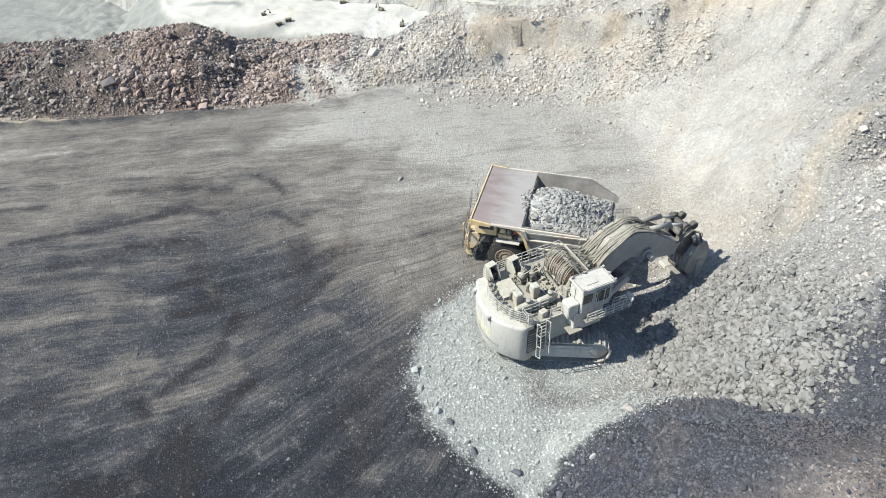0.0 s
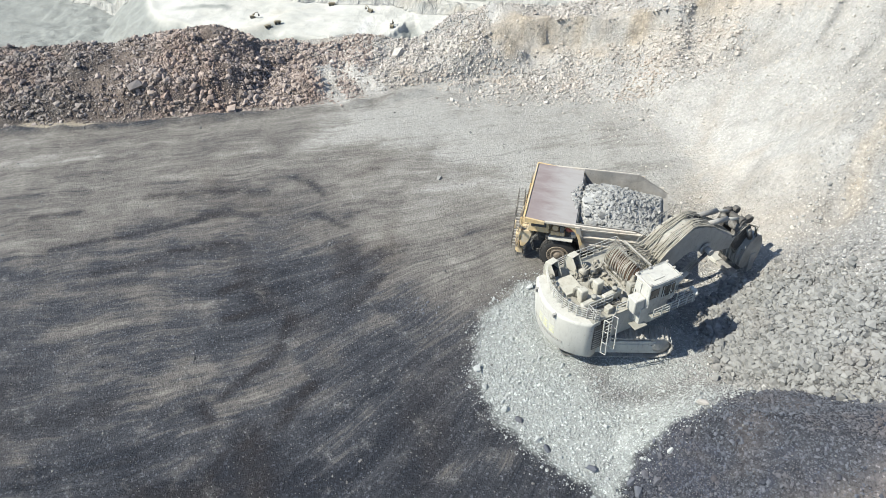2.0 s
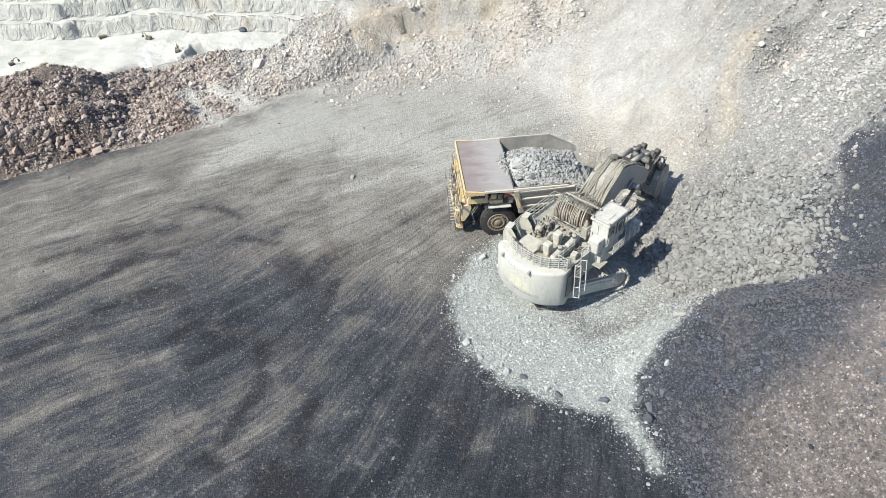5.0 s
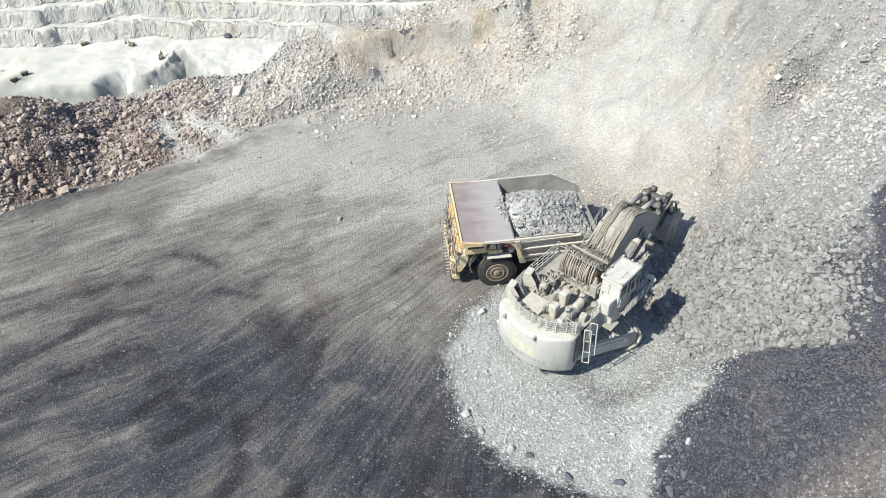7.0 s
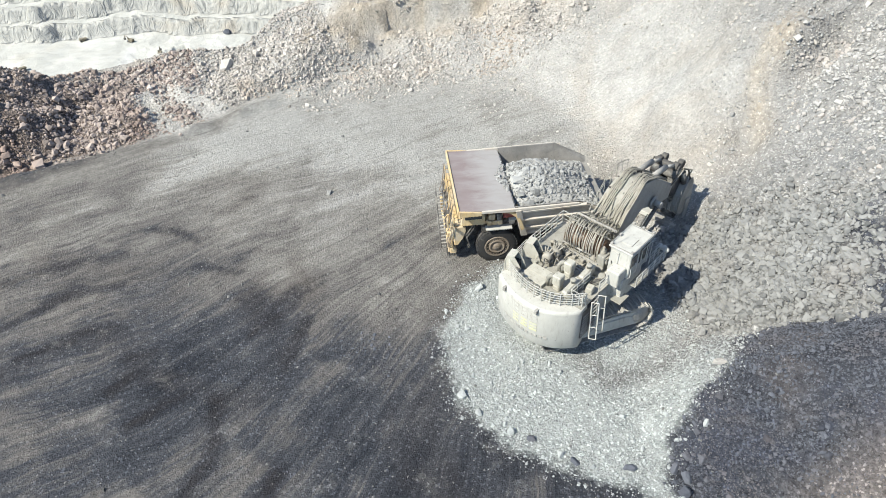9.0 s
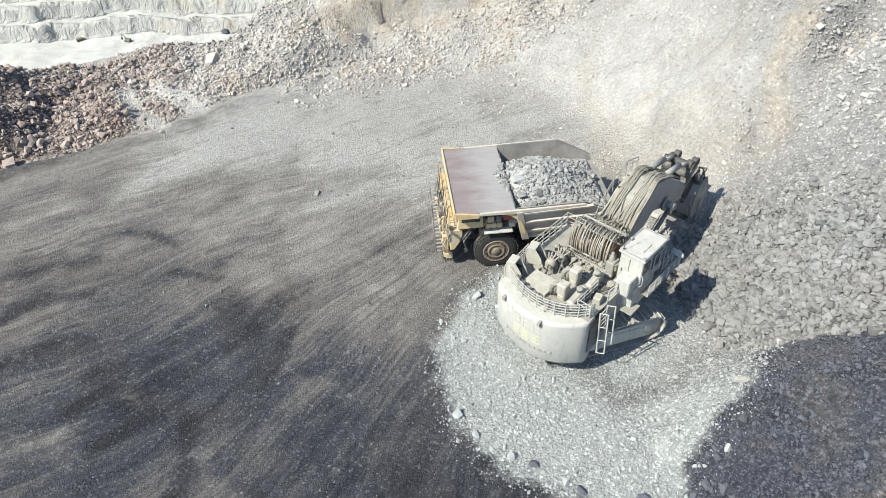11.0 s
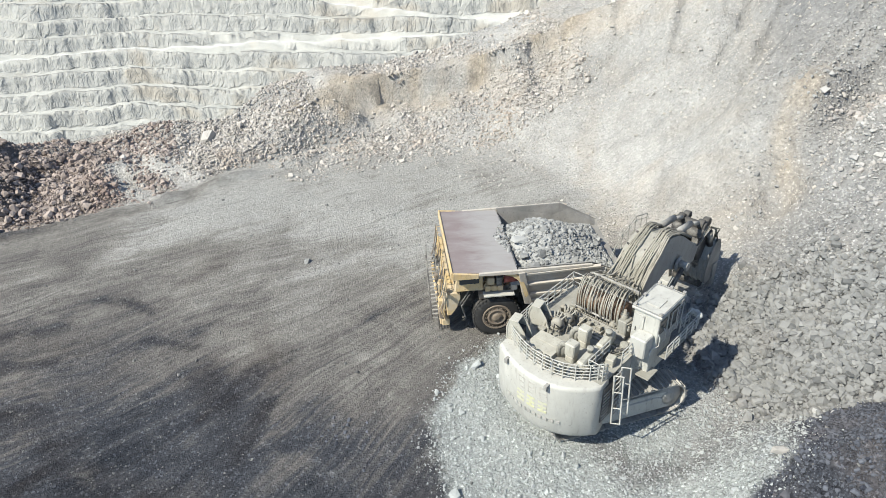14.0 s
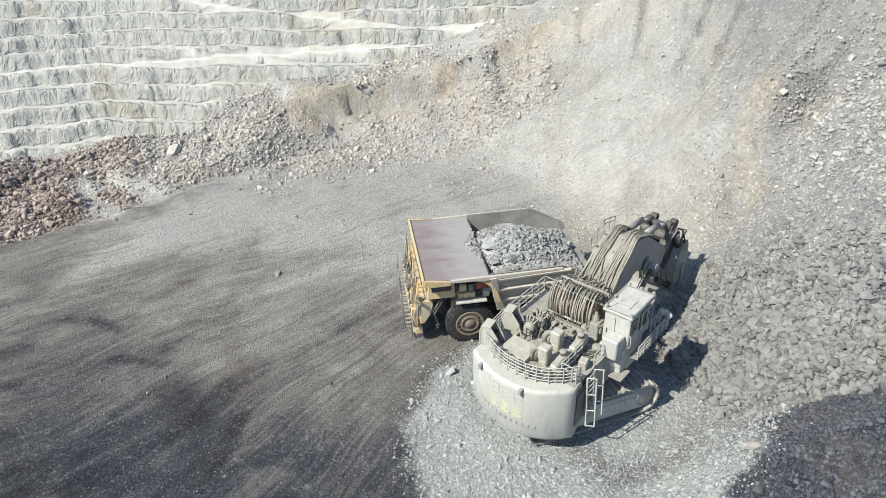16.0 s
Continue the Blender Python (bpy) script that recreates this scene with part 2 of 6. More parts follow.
    nb = n.bump(n.sums("MULTIPLY", h, n.span(loose, 0.3, 1.0, 1.0, 0.6)), 0.20, 0.9)
    nb = n.bump(n.sums("MULTIPLY", h2, n.span(loose, 0.3, 1.0, 1.0, 0.65)), 0.55, 1.0, nb)
    grit = n.sums("MULTIPLY", n.span(n.cells(pw, 8.5), 0.05, 0.5, 1.0, 0.0), n.span(n.noise(p, 0.35, 4, 0.7, 0.4), 0.35, 0.62, 0.25, 1.0))
    nb = n.bump(n.sums("MULTIPLY", n.sums("MULTIPLY", grit, calm), n.sums("SUBTRACT", 1.0, n.attr("far"))), 0.06, 1.0, nb)
    nb = n.bump(streak2, 0.10, 0.3, nb)
    nb = n.bump(n.sums("MULTIPLY", n.noise(p, 0.7, 6, 0.72, 0.3), n.attr("wall")), 0.5, 0.6, nb)
    rills = n.add("ShaderNodeTexNoise")
    n.link(n.scaled(p, (0.14, 0.14, 0.06)), rills.inputs["Vector"])
    rills.inputs["Scale"].default_value, rills.inputs["Detail"].default_value, rills.inputs["Roughness"].default_value, rills.inputs["Distortion"].default_value = 1.0, 4.0, 0.6, 0.6
    far_h = n.sums("MULTIPLY", rills.outputs["Fac"], n.attr("riser"))
    nb = n.bump(far_h, 4.5, 1.0, nb)
    return n.done(c, 0.95, 0.0, nb, 0.15)


def rock_material(name, dark, light, tint=None):
    n = Nodes(name)
    p = n.place()
    isle = n.add("ShaderNodeNewGeometry").outputs["Random Per Island"]
    each = n.sums("FRACT", n.sums("ADD", isle, n.add("ShaderNodeObjectInfo").outputs["Random"]), 0.0)
    c = n.ramp(each, [(0.0, dark), (0.22, tuple(0.45 * a + 0.55 * b for a, b in zip(dark, light))), (0.88, light), (1.0, tuple(min(0.8, v * 1.15) for v in light))])
    c = n.mix(n.span(n.noise(p, 2.2, 5, 0.7), 0.35, 0.7, 0.0, 0.55), c, n.mix(0.5, c, light))
    if tint:
        c = n.mix(n.span(n.noise(p, 0.16, 3), 0.5, 0.66, 0.0, 0.6), c, tint)
    return n.done(c, 0.92, 0.0, n.bump(n.noise(p, 5.0, 6, 0.7), 0.06, 0.7), 0.2)


def paint(name, base, worn, dusty=0.5, rough=0.6, dust=(0.40, 0.385, 0.35), metal=0.0):
    """Coated steel under mine dust: chips, smears and a dust film that gathers on upward faces."""
    n = Nodes(name)
    p = n.place()
    smear = n.noise(n.scaled(p, (1, 1, 0.35)), 0.9, 6, 0.68, 0.4)
    chips = n.noise(p, 5.5, 5, 0.7)
    c = n.mix(n.span(smear, 0.38, 0.66), base, worn)
    c = n.mix(n.span(chips, 0.60, 0.70, 0, 0.8), c, tuple(v * 0.35 for v in worn))
    c = n.mix(n.span(n.noise(n.scaled(p, (1, 1, 0.22)), 3.2, 4, 0.65), 0.56, 0.70, 0, 0.45), c, tuple(v * 0.5 for v in worn))
    c = n.mix(n.span(n.noise(p, 0.55, 5, 0.7), 0.62 - 0.5 * dusty, 0.86 - 0.3 * dusty, 0.0, 0.9), c, dust)
    return n.done(c, n.span(smear, 0.3, 0.7, rough - 0.08, min(1.0, rough + 0.15)), metal, n.bump(chips, 0.015, 0.4), 0.35)


GROUND = ground_material()
ROCK_HEAP = rock_material("heap_rock", (0.105, 0.085, 0.076), (0.335, 0.283, 0.253), (0.255, 0.186, 0.153))
ROCK_FACE = rock_material("face_rock", (0.27, 0.256, 0.236), (0.40, 0.381, 0.354), (0.355, 0.317, 0.275))
ROCK_GREY = rock_material("grey_rock", (0.10, 0.102, 0.102), (0.215, 0.216, 0.211), (0.19, 0.178, 0.168))
ROCK_PALE = rock_material("pale_rock", (0.225, 0.238, 0.238), (0.33, 0.345, 0.34))
ROCK_FLOOR = rock_material("floor_stone", (0.05, 0.05, 0.052), (0.16, 0.158, 0.154))
ROCK_HEAP_DARK = rock_material("dark_heap_rock", (0.065, 0.057, 0.053), (0.275, 0.243, 0.224), (0.21, 0.156, 0.13))
ROCK_LOAD = rock_material("ore_rock", (0.095, 0.097, 0.098), (0.28, 0.282, 0.276))
ROCK_SLIDE = rock_material("slide_rock", (0.19, 0.188, 0.185), (0.36, 0.352, 0.34), (0.31, 0.26, 0.23))
ROCK_UPPER = rock_material("upper_rock", (0.15, 0.152, 0.152), (0.30, 0.298, 0.29), (0.26, 0.238, 0.22))
ROCK_BACK = rock_material("back_rock", (0.145, 0.132, 0.12), (0.42, 0.392, 0.36), (0.34, 0.287, 0.238))
ROCK_DARK = rock_material("spoil_rock", (0.024, 0.027, 0.037), (0.098, 0.105, 0.124), (0.105, 0.092, 0.092))
YELLOW = paint("truck_yellow", (0.53, 0.375, 0.165), (0.42, 0.32, 0.195), 0.46, dust=(0.42, 0.385, 0.325))
BODY = paint("truck_body_steel", (0.42, 0.365, 0.305), (0.41, 0.372, 0.325), 0.5)


def canopy_material():
    """Maroon plate, scuffed towards the bowl by spilled ore."""
    n = Nodes("canopy_steel")
    w = n.where()
    sep = n.add("ShaderNodeSeparateXYZ")
    n.link(w, sep.inputs[0])
    smear = n.noise(n.scaled(w, (0.5, 1.6, 1.0)), 0.8, 5, 0.65, 0.5)
    fine = n.noise(w, 7.0, 4, 0.7)
    c = n.ramp(smear, [(0.3, (0.17, 0.135, 0.134)), (0.7, (0.22, 0.195, 0.193))])
    scuff = n.sums("ADD", n.span(sep.outputs[0], 0.2, 3.2), n.sums("MULTIPLY", n.sums("SUBTRACT", smear, 0.5), 1.3))
    c = n.mix(n.span(scuff, 0.25, 1.0, 0.0, 0.85), c, (0.275, 0.268, 0.262))
    c = n.mix(n.span(fine, 0.62, 0.75, 0.0, 0.5), c, (0.30, 0.285, 0.27))
    return n.done(c, 0.7, 0.0, n.bump(fine, 0.01, 0.3), 0.35)


CANOPY = canopy_material()
BOWL = paint("bowl_steel", (0.15, 0.147, 0.14), (0.20, 0.19, 0.175), 0.35, dust=(0.27, 0.26, 0.245))
RUBBER = paint("tyre_rubber", (0.022, 0.022, 0.023), (0.035, 0.034, 0.033), 0.22, 0.85, dust=(0.17, 0.16, 0.15))
RIM = paint("wheel_rim", (0.2, 0.16, 0.122), (0.15, 0.123, 0.098), 0.4, dust=(0.22, 0.193, 0.16))
DARKSTEEL = paint("dark_steel", (0.045, 0.043, 0.042), (0.085, 0.08, 0.075), 0.25)
WHITE = paint("shovel_white", (0.43, 0.426, 0.398), (0.345, 0.34, 0.314), 0.42, dust=(0.355, 0.35, 0.322))
DUSTED = paint("dusty_deck", (0.24, 0.233, 0.205), (0.17, 0.164, 0.143), 0.45, 0.9, dust=(0.32, 0.312, 0.28))
BOOMGREY = paint("boom_steel", (0.25, 0.246, 0.233), (0.32, 0.314, 0.295), 0.35, dust=(0.36, 0.353, 0.328))
HOSE_PALE = paint("dusted_hose", (0.26, 0.243, 0.20), (0.17, 0.158, 0.13), 0.4, 0.8, dust=(0.36, 0.34, 0.295))
RUST = paint("rusty_steel", (0.060, 0.042, 0.030), (0.13, 0.075, 0.045), 0.12)
DUSTWHITE = paint("dusted_white", (0.38, 0.368, 0.322), (0.28, 0.27, 0.232), 0.45, dust=(0.36, 0.345, 0.30))
HOSE = paint("hydraulic_hose", (0.15, 0.14, 0.115), (0.25, 0.235, 0.20), 0.5, 0.7, dust=(0.33, 0.31, 0.27))
TRACKSTEEL = paint("track_steel", (0.20, 0.195, 0.185), (0.30, 0.29, 0.27), 0.4, 0.7)
RED = paint("red_engine", (0.30, 0.05, 0.035), (0.25, 0.09, 0.07), 0.2)


def glass_material():
    n = Nodes("cab_glass")
    n.bsdf.inputs["Base Color"].default_value = (0.03, 0.035, 0.04, 1)
    n.bsdf.inputs["Roughness"].default_value = 0.08
    return n.mat


GLASS = glass_material()

# ---- terrain ----


def toe_distance(x, y, pts):
    """Signed distance to a polyline, positive on its right-hand side."""
    best = np.full(x.shape, 1e9)
    sign = np.ones(x.shape)
    for (ax, ay), (bx_, by_) in zip(pts[:-1], pts[1:]):
        ex, ey = bx_ - ax, by_ - ay
        k = np.clip(((x - ax) * ex + (y - ay) * ey) / (ex * ex + ey * ey), 0, 1)
        dx, dy = x - ax - k * ex, y - ay - k * ey
        d = np.hypot(dx, dy)
        cr = ex * (y - ay) - ey * (x - ax)
        nearer = d < best - 1e-9
        best = np.where(nearer, d, best)
        sign = np.where(nearer, np.where(cr < 0, 1.0, -1.0), sign)
    return best * sign


def within_outline(x, y, pts):
    """Distance to a closed outline, positive inside it."""
    out = np.full(x.shape, 1e9)
    odd = np.zeros(x.shape, dtype=bool)
    for (ax, ay), (bx_, by_) in zip(pts[:-1], pts[1:]):
        ex, ey = bx_ - ax, by_ - ay
        k = np.clip(((x - ax) * ex + (y - ay) * ey) / (ex * ex + ey * ey), 0, 1)
        out = np.minimum(out, np.hypot(x - ax - k * ex, y - ay - k * ey))
        if ey:
            odd ^= ((ay > y) != (by_ > y)) & (x < ax + (y - ay) * ex / ey)
    return np.where(odd, out, -out)


def lattice(x, y, seed):
    """Smooth value noise from a hashed lattice, -1 to 1."""
    xi, yi = np.floor(x), np.floor(y)
    fx, fy = x - xi, y - yi
    fx, fy = fx * fx * (3 - 2 * fx), fy * fy * (3 - 2 * fy)

    def hashed(a, b):
        v = np.sin(a * 127.1 + b * 311.7 + seed * 74.7) * 43758.5453
        return (v - np.floor(v)) * 2 - 1

    a, b = hashed(xi, yi), hashed(xi + 1, yi)
    c, d = hashed(xi, yi + 1), hashed(xi + 1, yi + 1)
    return (a * (1 - fx) + b * fx) * (1 - fy) + (c * (1 - fx) + d * fx) * fy


def fractal(x, y, scale, octaves, seed, gain=0.5):
    v, amp = np.zeros(np.shape(x)), 1.0
    for o in range(octaves):
        v = v + amp * lattice(x * scale * 2 ** o + 13.1 * o, y * scale * 2 ** o - 7.7 * o, seed + o)
        amp *= gain
    return v


def smooth(e0, e1, v):
    k = np.clip((v - e0) / (e1 - e0), 0, 1)
    return k * k * (3 - 2 * k)


FACE_TOE = [(19, 5), (17, 24), (15.3, 33), (17.5, 39), (21, 47), (23, 58), (24.5, 68), (21.5, 77), (11, 84.5), (2, 88), (-8, 91), (-30, 97)]
SPOIL_TOE = [(60, 33), (26, 33.2), (18, 33.2), (12, 33.2), (9, 31.5), (6.5, 28.5), (6.0, 26.5), (6.8, 23.5), (7.6, 18), (8, 0), (8, -20)]
PATCH = [(4.4, 46), (0.9, 44.5), (-1.7, 42), (-3.1, 39.2), (-3.8, 34.9), (-3.1, 32.2), (-2.1, 30.2), (0.6, 26.9), (3.8, 24.4), (4.4, 19), (5.4, 19), (5.9, 23.8), (7.6, 26), (8.8, 26.5), (10.7, 27.1), (12.6, 27.8), (14.8, 29), (16.3, 31), (16.4, 33), (15.6, 36), (14, 42), (9, 45.5), (4.4, 46)]
DARK_BANK = [(5.2, 19), (5.9, 23.8), (7.6, 26.1), (8.8, 26.5), (10.7, 27.1), (12.6, 27.8), (14.7, 28.9), (16.2, 30.3), (17.5, 30.2), (20.8, 28.9), (23.3, 27.7), (24.2, 29), (26.2, 31.8), (29, 32), (34, 31.5), (60, 30), (60, -30), (5, -30), (5.2, 19)]
SOIL_BANK = [(8, 16), (11, 19.6), (14, 19.4), (17.3, 19.6), (19.5, 21.2), (22, 22.5), (40, 23), (40, 0), (8, 0), (8, 16)]
BLOCKS = [(16.2, 36), (16.4, 33), (17.8, 31), (20.8, 29.2), (23.2, 28), (25, 29.6), (26.2, 32.5), (25.8, 36), (25, 38.5), (23, 41), (19.8, 42.6), (17.6, 41), (16.2, 38), (16.2, 36)]
CLIFFS = [(2.0, 1.7, (9.4, 91.6), (5.5, 91.9), (1.2, 91.6), (-1.2, 91.0)), (2.4, 2.0, (21.4, 88.4), (18.4, 89.4), (15.6, 90.2)), (1.9, 1.5, (35.5, 86.2), (33, 87), (30.5, 87.6))]
SLIDE = [(31.2, 36), (33.4, 43.5), (35.4, 48), (40, 46.5), (42, 40), (36, 35), (31.2, 36)]


def heap_toe(x):
    return np.interp(x, [-200, -90, -59, -45, -33, -26, -19, -10, 0], [74, 77, 78.3, 78.6, 80, 80.5, 81.3, 84, 86.5])


def rim_height(x):
    return np.interp(x, [-300, -60, -50, -37, -33.5, -31, -8, -3, 3, 12, 19, 27, 35, 45, 60, 200], [6, 6, 6.4, 6.8, 5.8, 4.2, 2.6, 4.5, 6.0, 6.1, 6.7, 8.4, 10.4, 12.5, 15, 30])


PIT_FLOOR = -182.0
PIT_LEDGE = [(150, 410), (60, 470), (11, 498), (-8, 515), (-13, 530), (-17, 549), (-30, 551), (-36, 536), (-44, 527), (-57, 521), (-63, 532), (-72, 533), (-80, 527), (-91, 518), (-119, 530), (-154, 546), (-205, 556), (-241, 578), (-260, 605), (-275, 645), (-300, 800)]


def pit_foot(x):
    return np.interp(x, [-1500, -500, -260, -158, -53, 27, 120, 260, 500, 1500], [1500, 800, 665, 614, 580, 538, 490, 420, 300, 0])


def far_profile(x, y):
    """Height of the far side of the pit and whether a point lies on a bench face (0..1) or a haul road."""
    base = pit_foot(x)
    rise, tread = 11.5, 14.4
    even = y - base + 8 * fractal(x, y, 0.012, 3, 5)
    straight = y - base
    roads = ((60.5, 0.04, 1.5), (103.0, -0.11, 1.5))
    for z0, slope, half in roads:
        k = 1 - smooth(5, 24, np.abs(straight * rise / tread - z0 - slope * x - 2.0))
        even = even * (1 - k) + straight * k
    d = even + 2.2 * fractal(x, y * 0.4, 0.045, 3, 8, 0.6) + 1.5 * fractal(x + 0.5 * y, y * 0.25, 0.11, 2, 77)
    k = np.floor(d / tread)
    f = d / tread - k
    step = smooth(0.52, 0.95, f)
    z = np.where(d > 0, (k + step) * rise, 0.0)
    face = np.where(d > 0, smooth(0.47, 0.54, f) * (1 - smooth(0.89, 0.95, f)), 0.0)
    z = np.minimum(z, 20 * rise)
    # two haul roads cut obliquely across the benches
    road = np.zeros(x.shape)
    for z0, slope, half in roads:
        want = z0 + slope * x
        off = straight * rise / tread - want - 2.0
        near = 1 - smooth(half, half + 1.6, np.abs(off))
        near = np.where(d > 0, near, 0)
        z = z * (1 - near) + want * near
        road = np.maximum(road, np.where(d > 0, 1 - smooth(half * 0.6, half, np.abs(off)), 0))
        face = face * (1 - near)
    return z, face, road, d


def height(x, y):
    n1 = fractal(x, y, 0.05, 3, 1)
    n2 = fractal(x, y, 0.35, 4, 2)
    floor_z = 0.18 * n1 + 0.05 * n2
    # face on the right and behind
    d = toe_distance(x, y, FACE_TOE)
    f = np.interp(d, [-3, -1, 1, 3, 6, 9, 12, 16, 20, 60, 300], [0, 0.12, 0.55, 1.7, 3.9, 6.5, 9.3, 13.3, 17, 42, 150])
    steep = np.interp(y, [36, 41, 46, 50, 54, 58, 64, 68, 75, 84, 89, 93], [1.05, 0.95, 1.05, 1.5, 1.6, 1.3, 1.15, 1.1, 0.74, 0.77, 1.0, 1.1])
    f = f * (1 + (steep - 1) * (1 - smooth(10, 19, d)))
    rough = smooth(-1, 5, d)
    f = f + rough * (0.7 * fractal(x, y, 0.12, 3, 3) + 0.35 * n2)
    turned = np.arctan2(x - 2, y - 52) * 36
    f = f + (smooth(4, 12, d) * 1.1 + smooth(11, 17, d) * 1.1) * fractal(turned + 0.25 * d, d * 0.10, 0.2, 4, 61, 0.6)
    for half, tall, *pts in CLIFFS:
        across = toe_distance(x, y, pts) + 0.5 * fractal(x, y, 0.5, 3, 66)
        f = f + tall * np.tanh(across / 0.45) * np.exp(-(across / (1.6 * half)) ** 2)
    gully = np.exp(-((toe_distance(x, y, [(27, 43), (31, 49), (37, 55)]) / 1.6) ** 2))
    f = f - 0.9 * gully * rough
    f = f + smooth(-1.0, 1.5, within_outline(x, y, BLOCKS)) * (0.35 * fractal(x, y, 0.45, 3, 81) + 0.2)
    # spoil bank in the foreground
    ds = toe_distance(x, y, SPOIL_TOE[::-1])
    s = np.interp(ds, [0, 1, 2, 4, 6.4, 9, 14, 40], [0, 0.6, 1.45, 3.5, 5.4, 7.8, 10.5, 15]) + smooth(0, 3, ds) * (0.35 * n1 + 0.15 * n2)
    # rock heap along the far edge of the bench
    dh = y - heap_toe(x) + 0.9 * n1
    hh = np.interp(x, [-200, -90, -64, -56, -47, -42, -36, -33.5, -31.5, -29, -26, -14, -8, -3, 3, 8], [4.0, 4.0, 4.2, 4.7, 5.5, 5.9, 6.2, 5.1, 3.4, 2.0, 1.2, 0.9, 1.6, 4.2, 5.2, 3.0])
    h = hh * np.interp(dh, [0, 2.4, 10, 30], [0, 0.60, 1.0, 0.9]) + smooth(0, 3, dh) * (0.7 * fractal(x, y, 0.24, 4, 4, 0.6) + 0.3 * n2)
    h = np.where(x < 12, h, 0.0)
    windrow = 0.55 * np.exp(-((y - heap_toe(x) + 2.0) / 0.8) ** 2) * (x < 0) * (1 + 0.5 * n2)
    z = np.maximum.reduce([floor_z + windrow, np.where(d > -2.9, floor_z + f, -1), np.where(ds > 0, s, -1), np.where(dh > 0, h, -1)])
    # the bench ends at the pit's rim
    rim = rim_height(x) + 0.5 * np.maximum(0, 88 - y) - 0.8 * np.maximum(0, y - np.interp(x, [-36, -31, -27, -9, -2], [90.3, 91.5, 93.3, 94.2, 97]) - 1.2 * n1) + 0.4 * n1 + 0.3 * n2
    z = np.minimum(z, rim)
    far_z, face, road, foot = far_profile(x, y)
    lumps = 4 * fractal(x, y, 0.02, 4, 9) * smooth(150, 320, y)
    far_z = PIT_FLOOR + far_z + lumps * 0.5 + 0.5 * fractal(x, y, 0.14, 3, 17) * smooth(400, 480, y)
    ledge = toe_distance(x, y, PIT_LEDGE) + 2.0 * fractal(x, y, 0.05, 4, 15, 0.65)
    drop = np.interp(-ledge, [0, 2, 14, 60], [0, 3.5, 15, 50]) + 3.0 * fractal(x, y, 0.05, 3, 16) * smooth(2, 12, -ledge)
    far_z = far_z - np.where(y > 250, drop, 0)
    return np.maximum(z, far_z), dict(d=d, ds=ds, dh=dh, gully=gully, face=face, road=road, foot=foot, n1=n1, n2=n2)


def spaced(lo, hi, step):
    return np.arange(lo, hi, step)


def growing(start, end, first, factor):
    out, v, st = [], start, first
    while v < end:
        out.append(v)
        st *= factor
        v += st
    return np.array(out)


def link_mesh(name, verts, faces, mats, smooth_faces=False):
    me = bpy.data.meshes.new(name)
    me.from_pydata(verts, [], faces)
    for m in mats:
        me.materials.append(m)
    if smooth_faces:
        me.polygons.foreach_set("use_smooth", [True] * len(me.polygons))
    me.update()
    return me


def grid_mesh(name, xs, ys, mats):
    gx, gy = np.meshgrid(xs, ys)
    # beyond the bench the rows of the grid swing round to run along the pit wall
    gy = gy + smooth(115, 470, gy) * (pit_foot(np.clip(gx, -400, 300)) - 580.0)
    z, info = height(gx, gy)
    nx, ny = len(xs), len(ys)
    co = np.stack([gx, gy, z], -1).reshape(-1, 3)
    i = np.arange(nx * ny).reshape(ny, nx)
    quads = np.stack([i[:-1, :-1], i[:-1, 1:], i[1:, 1:], i[1:, :-1]], -1).reshape(-1, 4)
    me = bpy.data.meshes.new(name)
    me.vertices.add(len(co))
    me.vertices.foreach_set("co", co.astype(np.float32).ravel())
    me.loops.add(quads.size)
    me.loops.foreach_set("vertex_index", quads.astype(np.int32).ravel())
    me.polygons.add(len(quads))
    me.polygons.foreach_set("loop_start", np.arange(0, quads.size, 4, dtype=np.int32))
    me.polygons.foreach_set("use_smooth", np.ones(len(quads), dtype=bool))
    for m in mats:
        me.materials.append(m)
    me.update(calc_edges=True)
    return me, gx, gy, z, info


xs = np.unique(np.round(np.concatenate([
    -growing(430, 2600, 8, 1.15), -spaced(72, 430, 2.5), spaced(-72, 62, 0.5), spaced(62, 430, 2.5), growing(430, 2600, 8, 1.15)]), 3))
ys = np.unique(np.round(np.concatenate([-growing(0, 400, 4, 1.3), spaced(0, 16, 1.5), spaced(16, 100, 0.48), growing(100, 470, 0.6, 1.06), spaced(470, 860, 1.6), growing(860, 2600, 3, 1.12)]), 3))
me, gx, gy, gz, info = grid_mesh("ground", xs, ys, [GROUND])
ground = tagged(new("ground", me), "dusty open-pit mine bench of crushed grey rock above terraced pit walls", "ground", kind="structure")


def store(name, values):
    a = me.attributes.new(name, "FLOAT", "POINT")
    a.data.foreach_set("value", np.ascontiguousarray(values, dtype=np.float32).ravel())


near = gy < 115
in_patch = within_outline(gx, gy, PATCH)
store("patch", smooth(-1.5, 1.5, in_patch) * near)
store("wall", np.maximum(smooth(-11, 3, info["d"]) ** 1.5, smooth(-2, 3, info["dh"]) * smooth(-26, -14, gx)) * near)
bank_soft = np.interp(gx, [19, 24], [0.9, 3.2])
store("mound", smooth(-1, 1, within_outline(gx, gy, DARK_BANK) / bank_soft + 0.3 * info["n1"] + 0.6 * fractal(gx, gy, 0.4, 3, 85)) * near)
# where the ground colour carries the shade between the blocks
store("gap_shade", smooth(-0.8, 0.8, within_outline(gx, gy, BLOCKS)) * near)
store("soil", smooth(-1.5, 2.5, within_outline(gx, gy, SOIL_BANK) + info["n1"]) * near)
store("heap", smooth(-1.4, 0.8, info["dh"]) * (1 - smooth(-26, -14, gx)) * near)
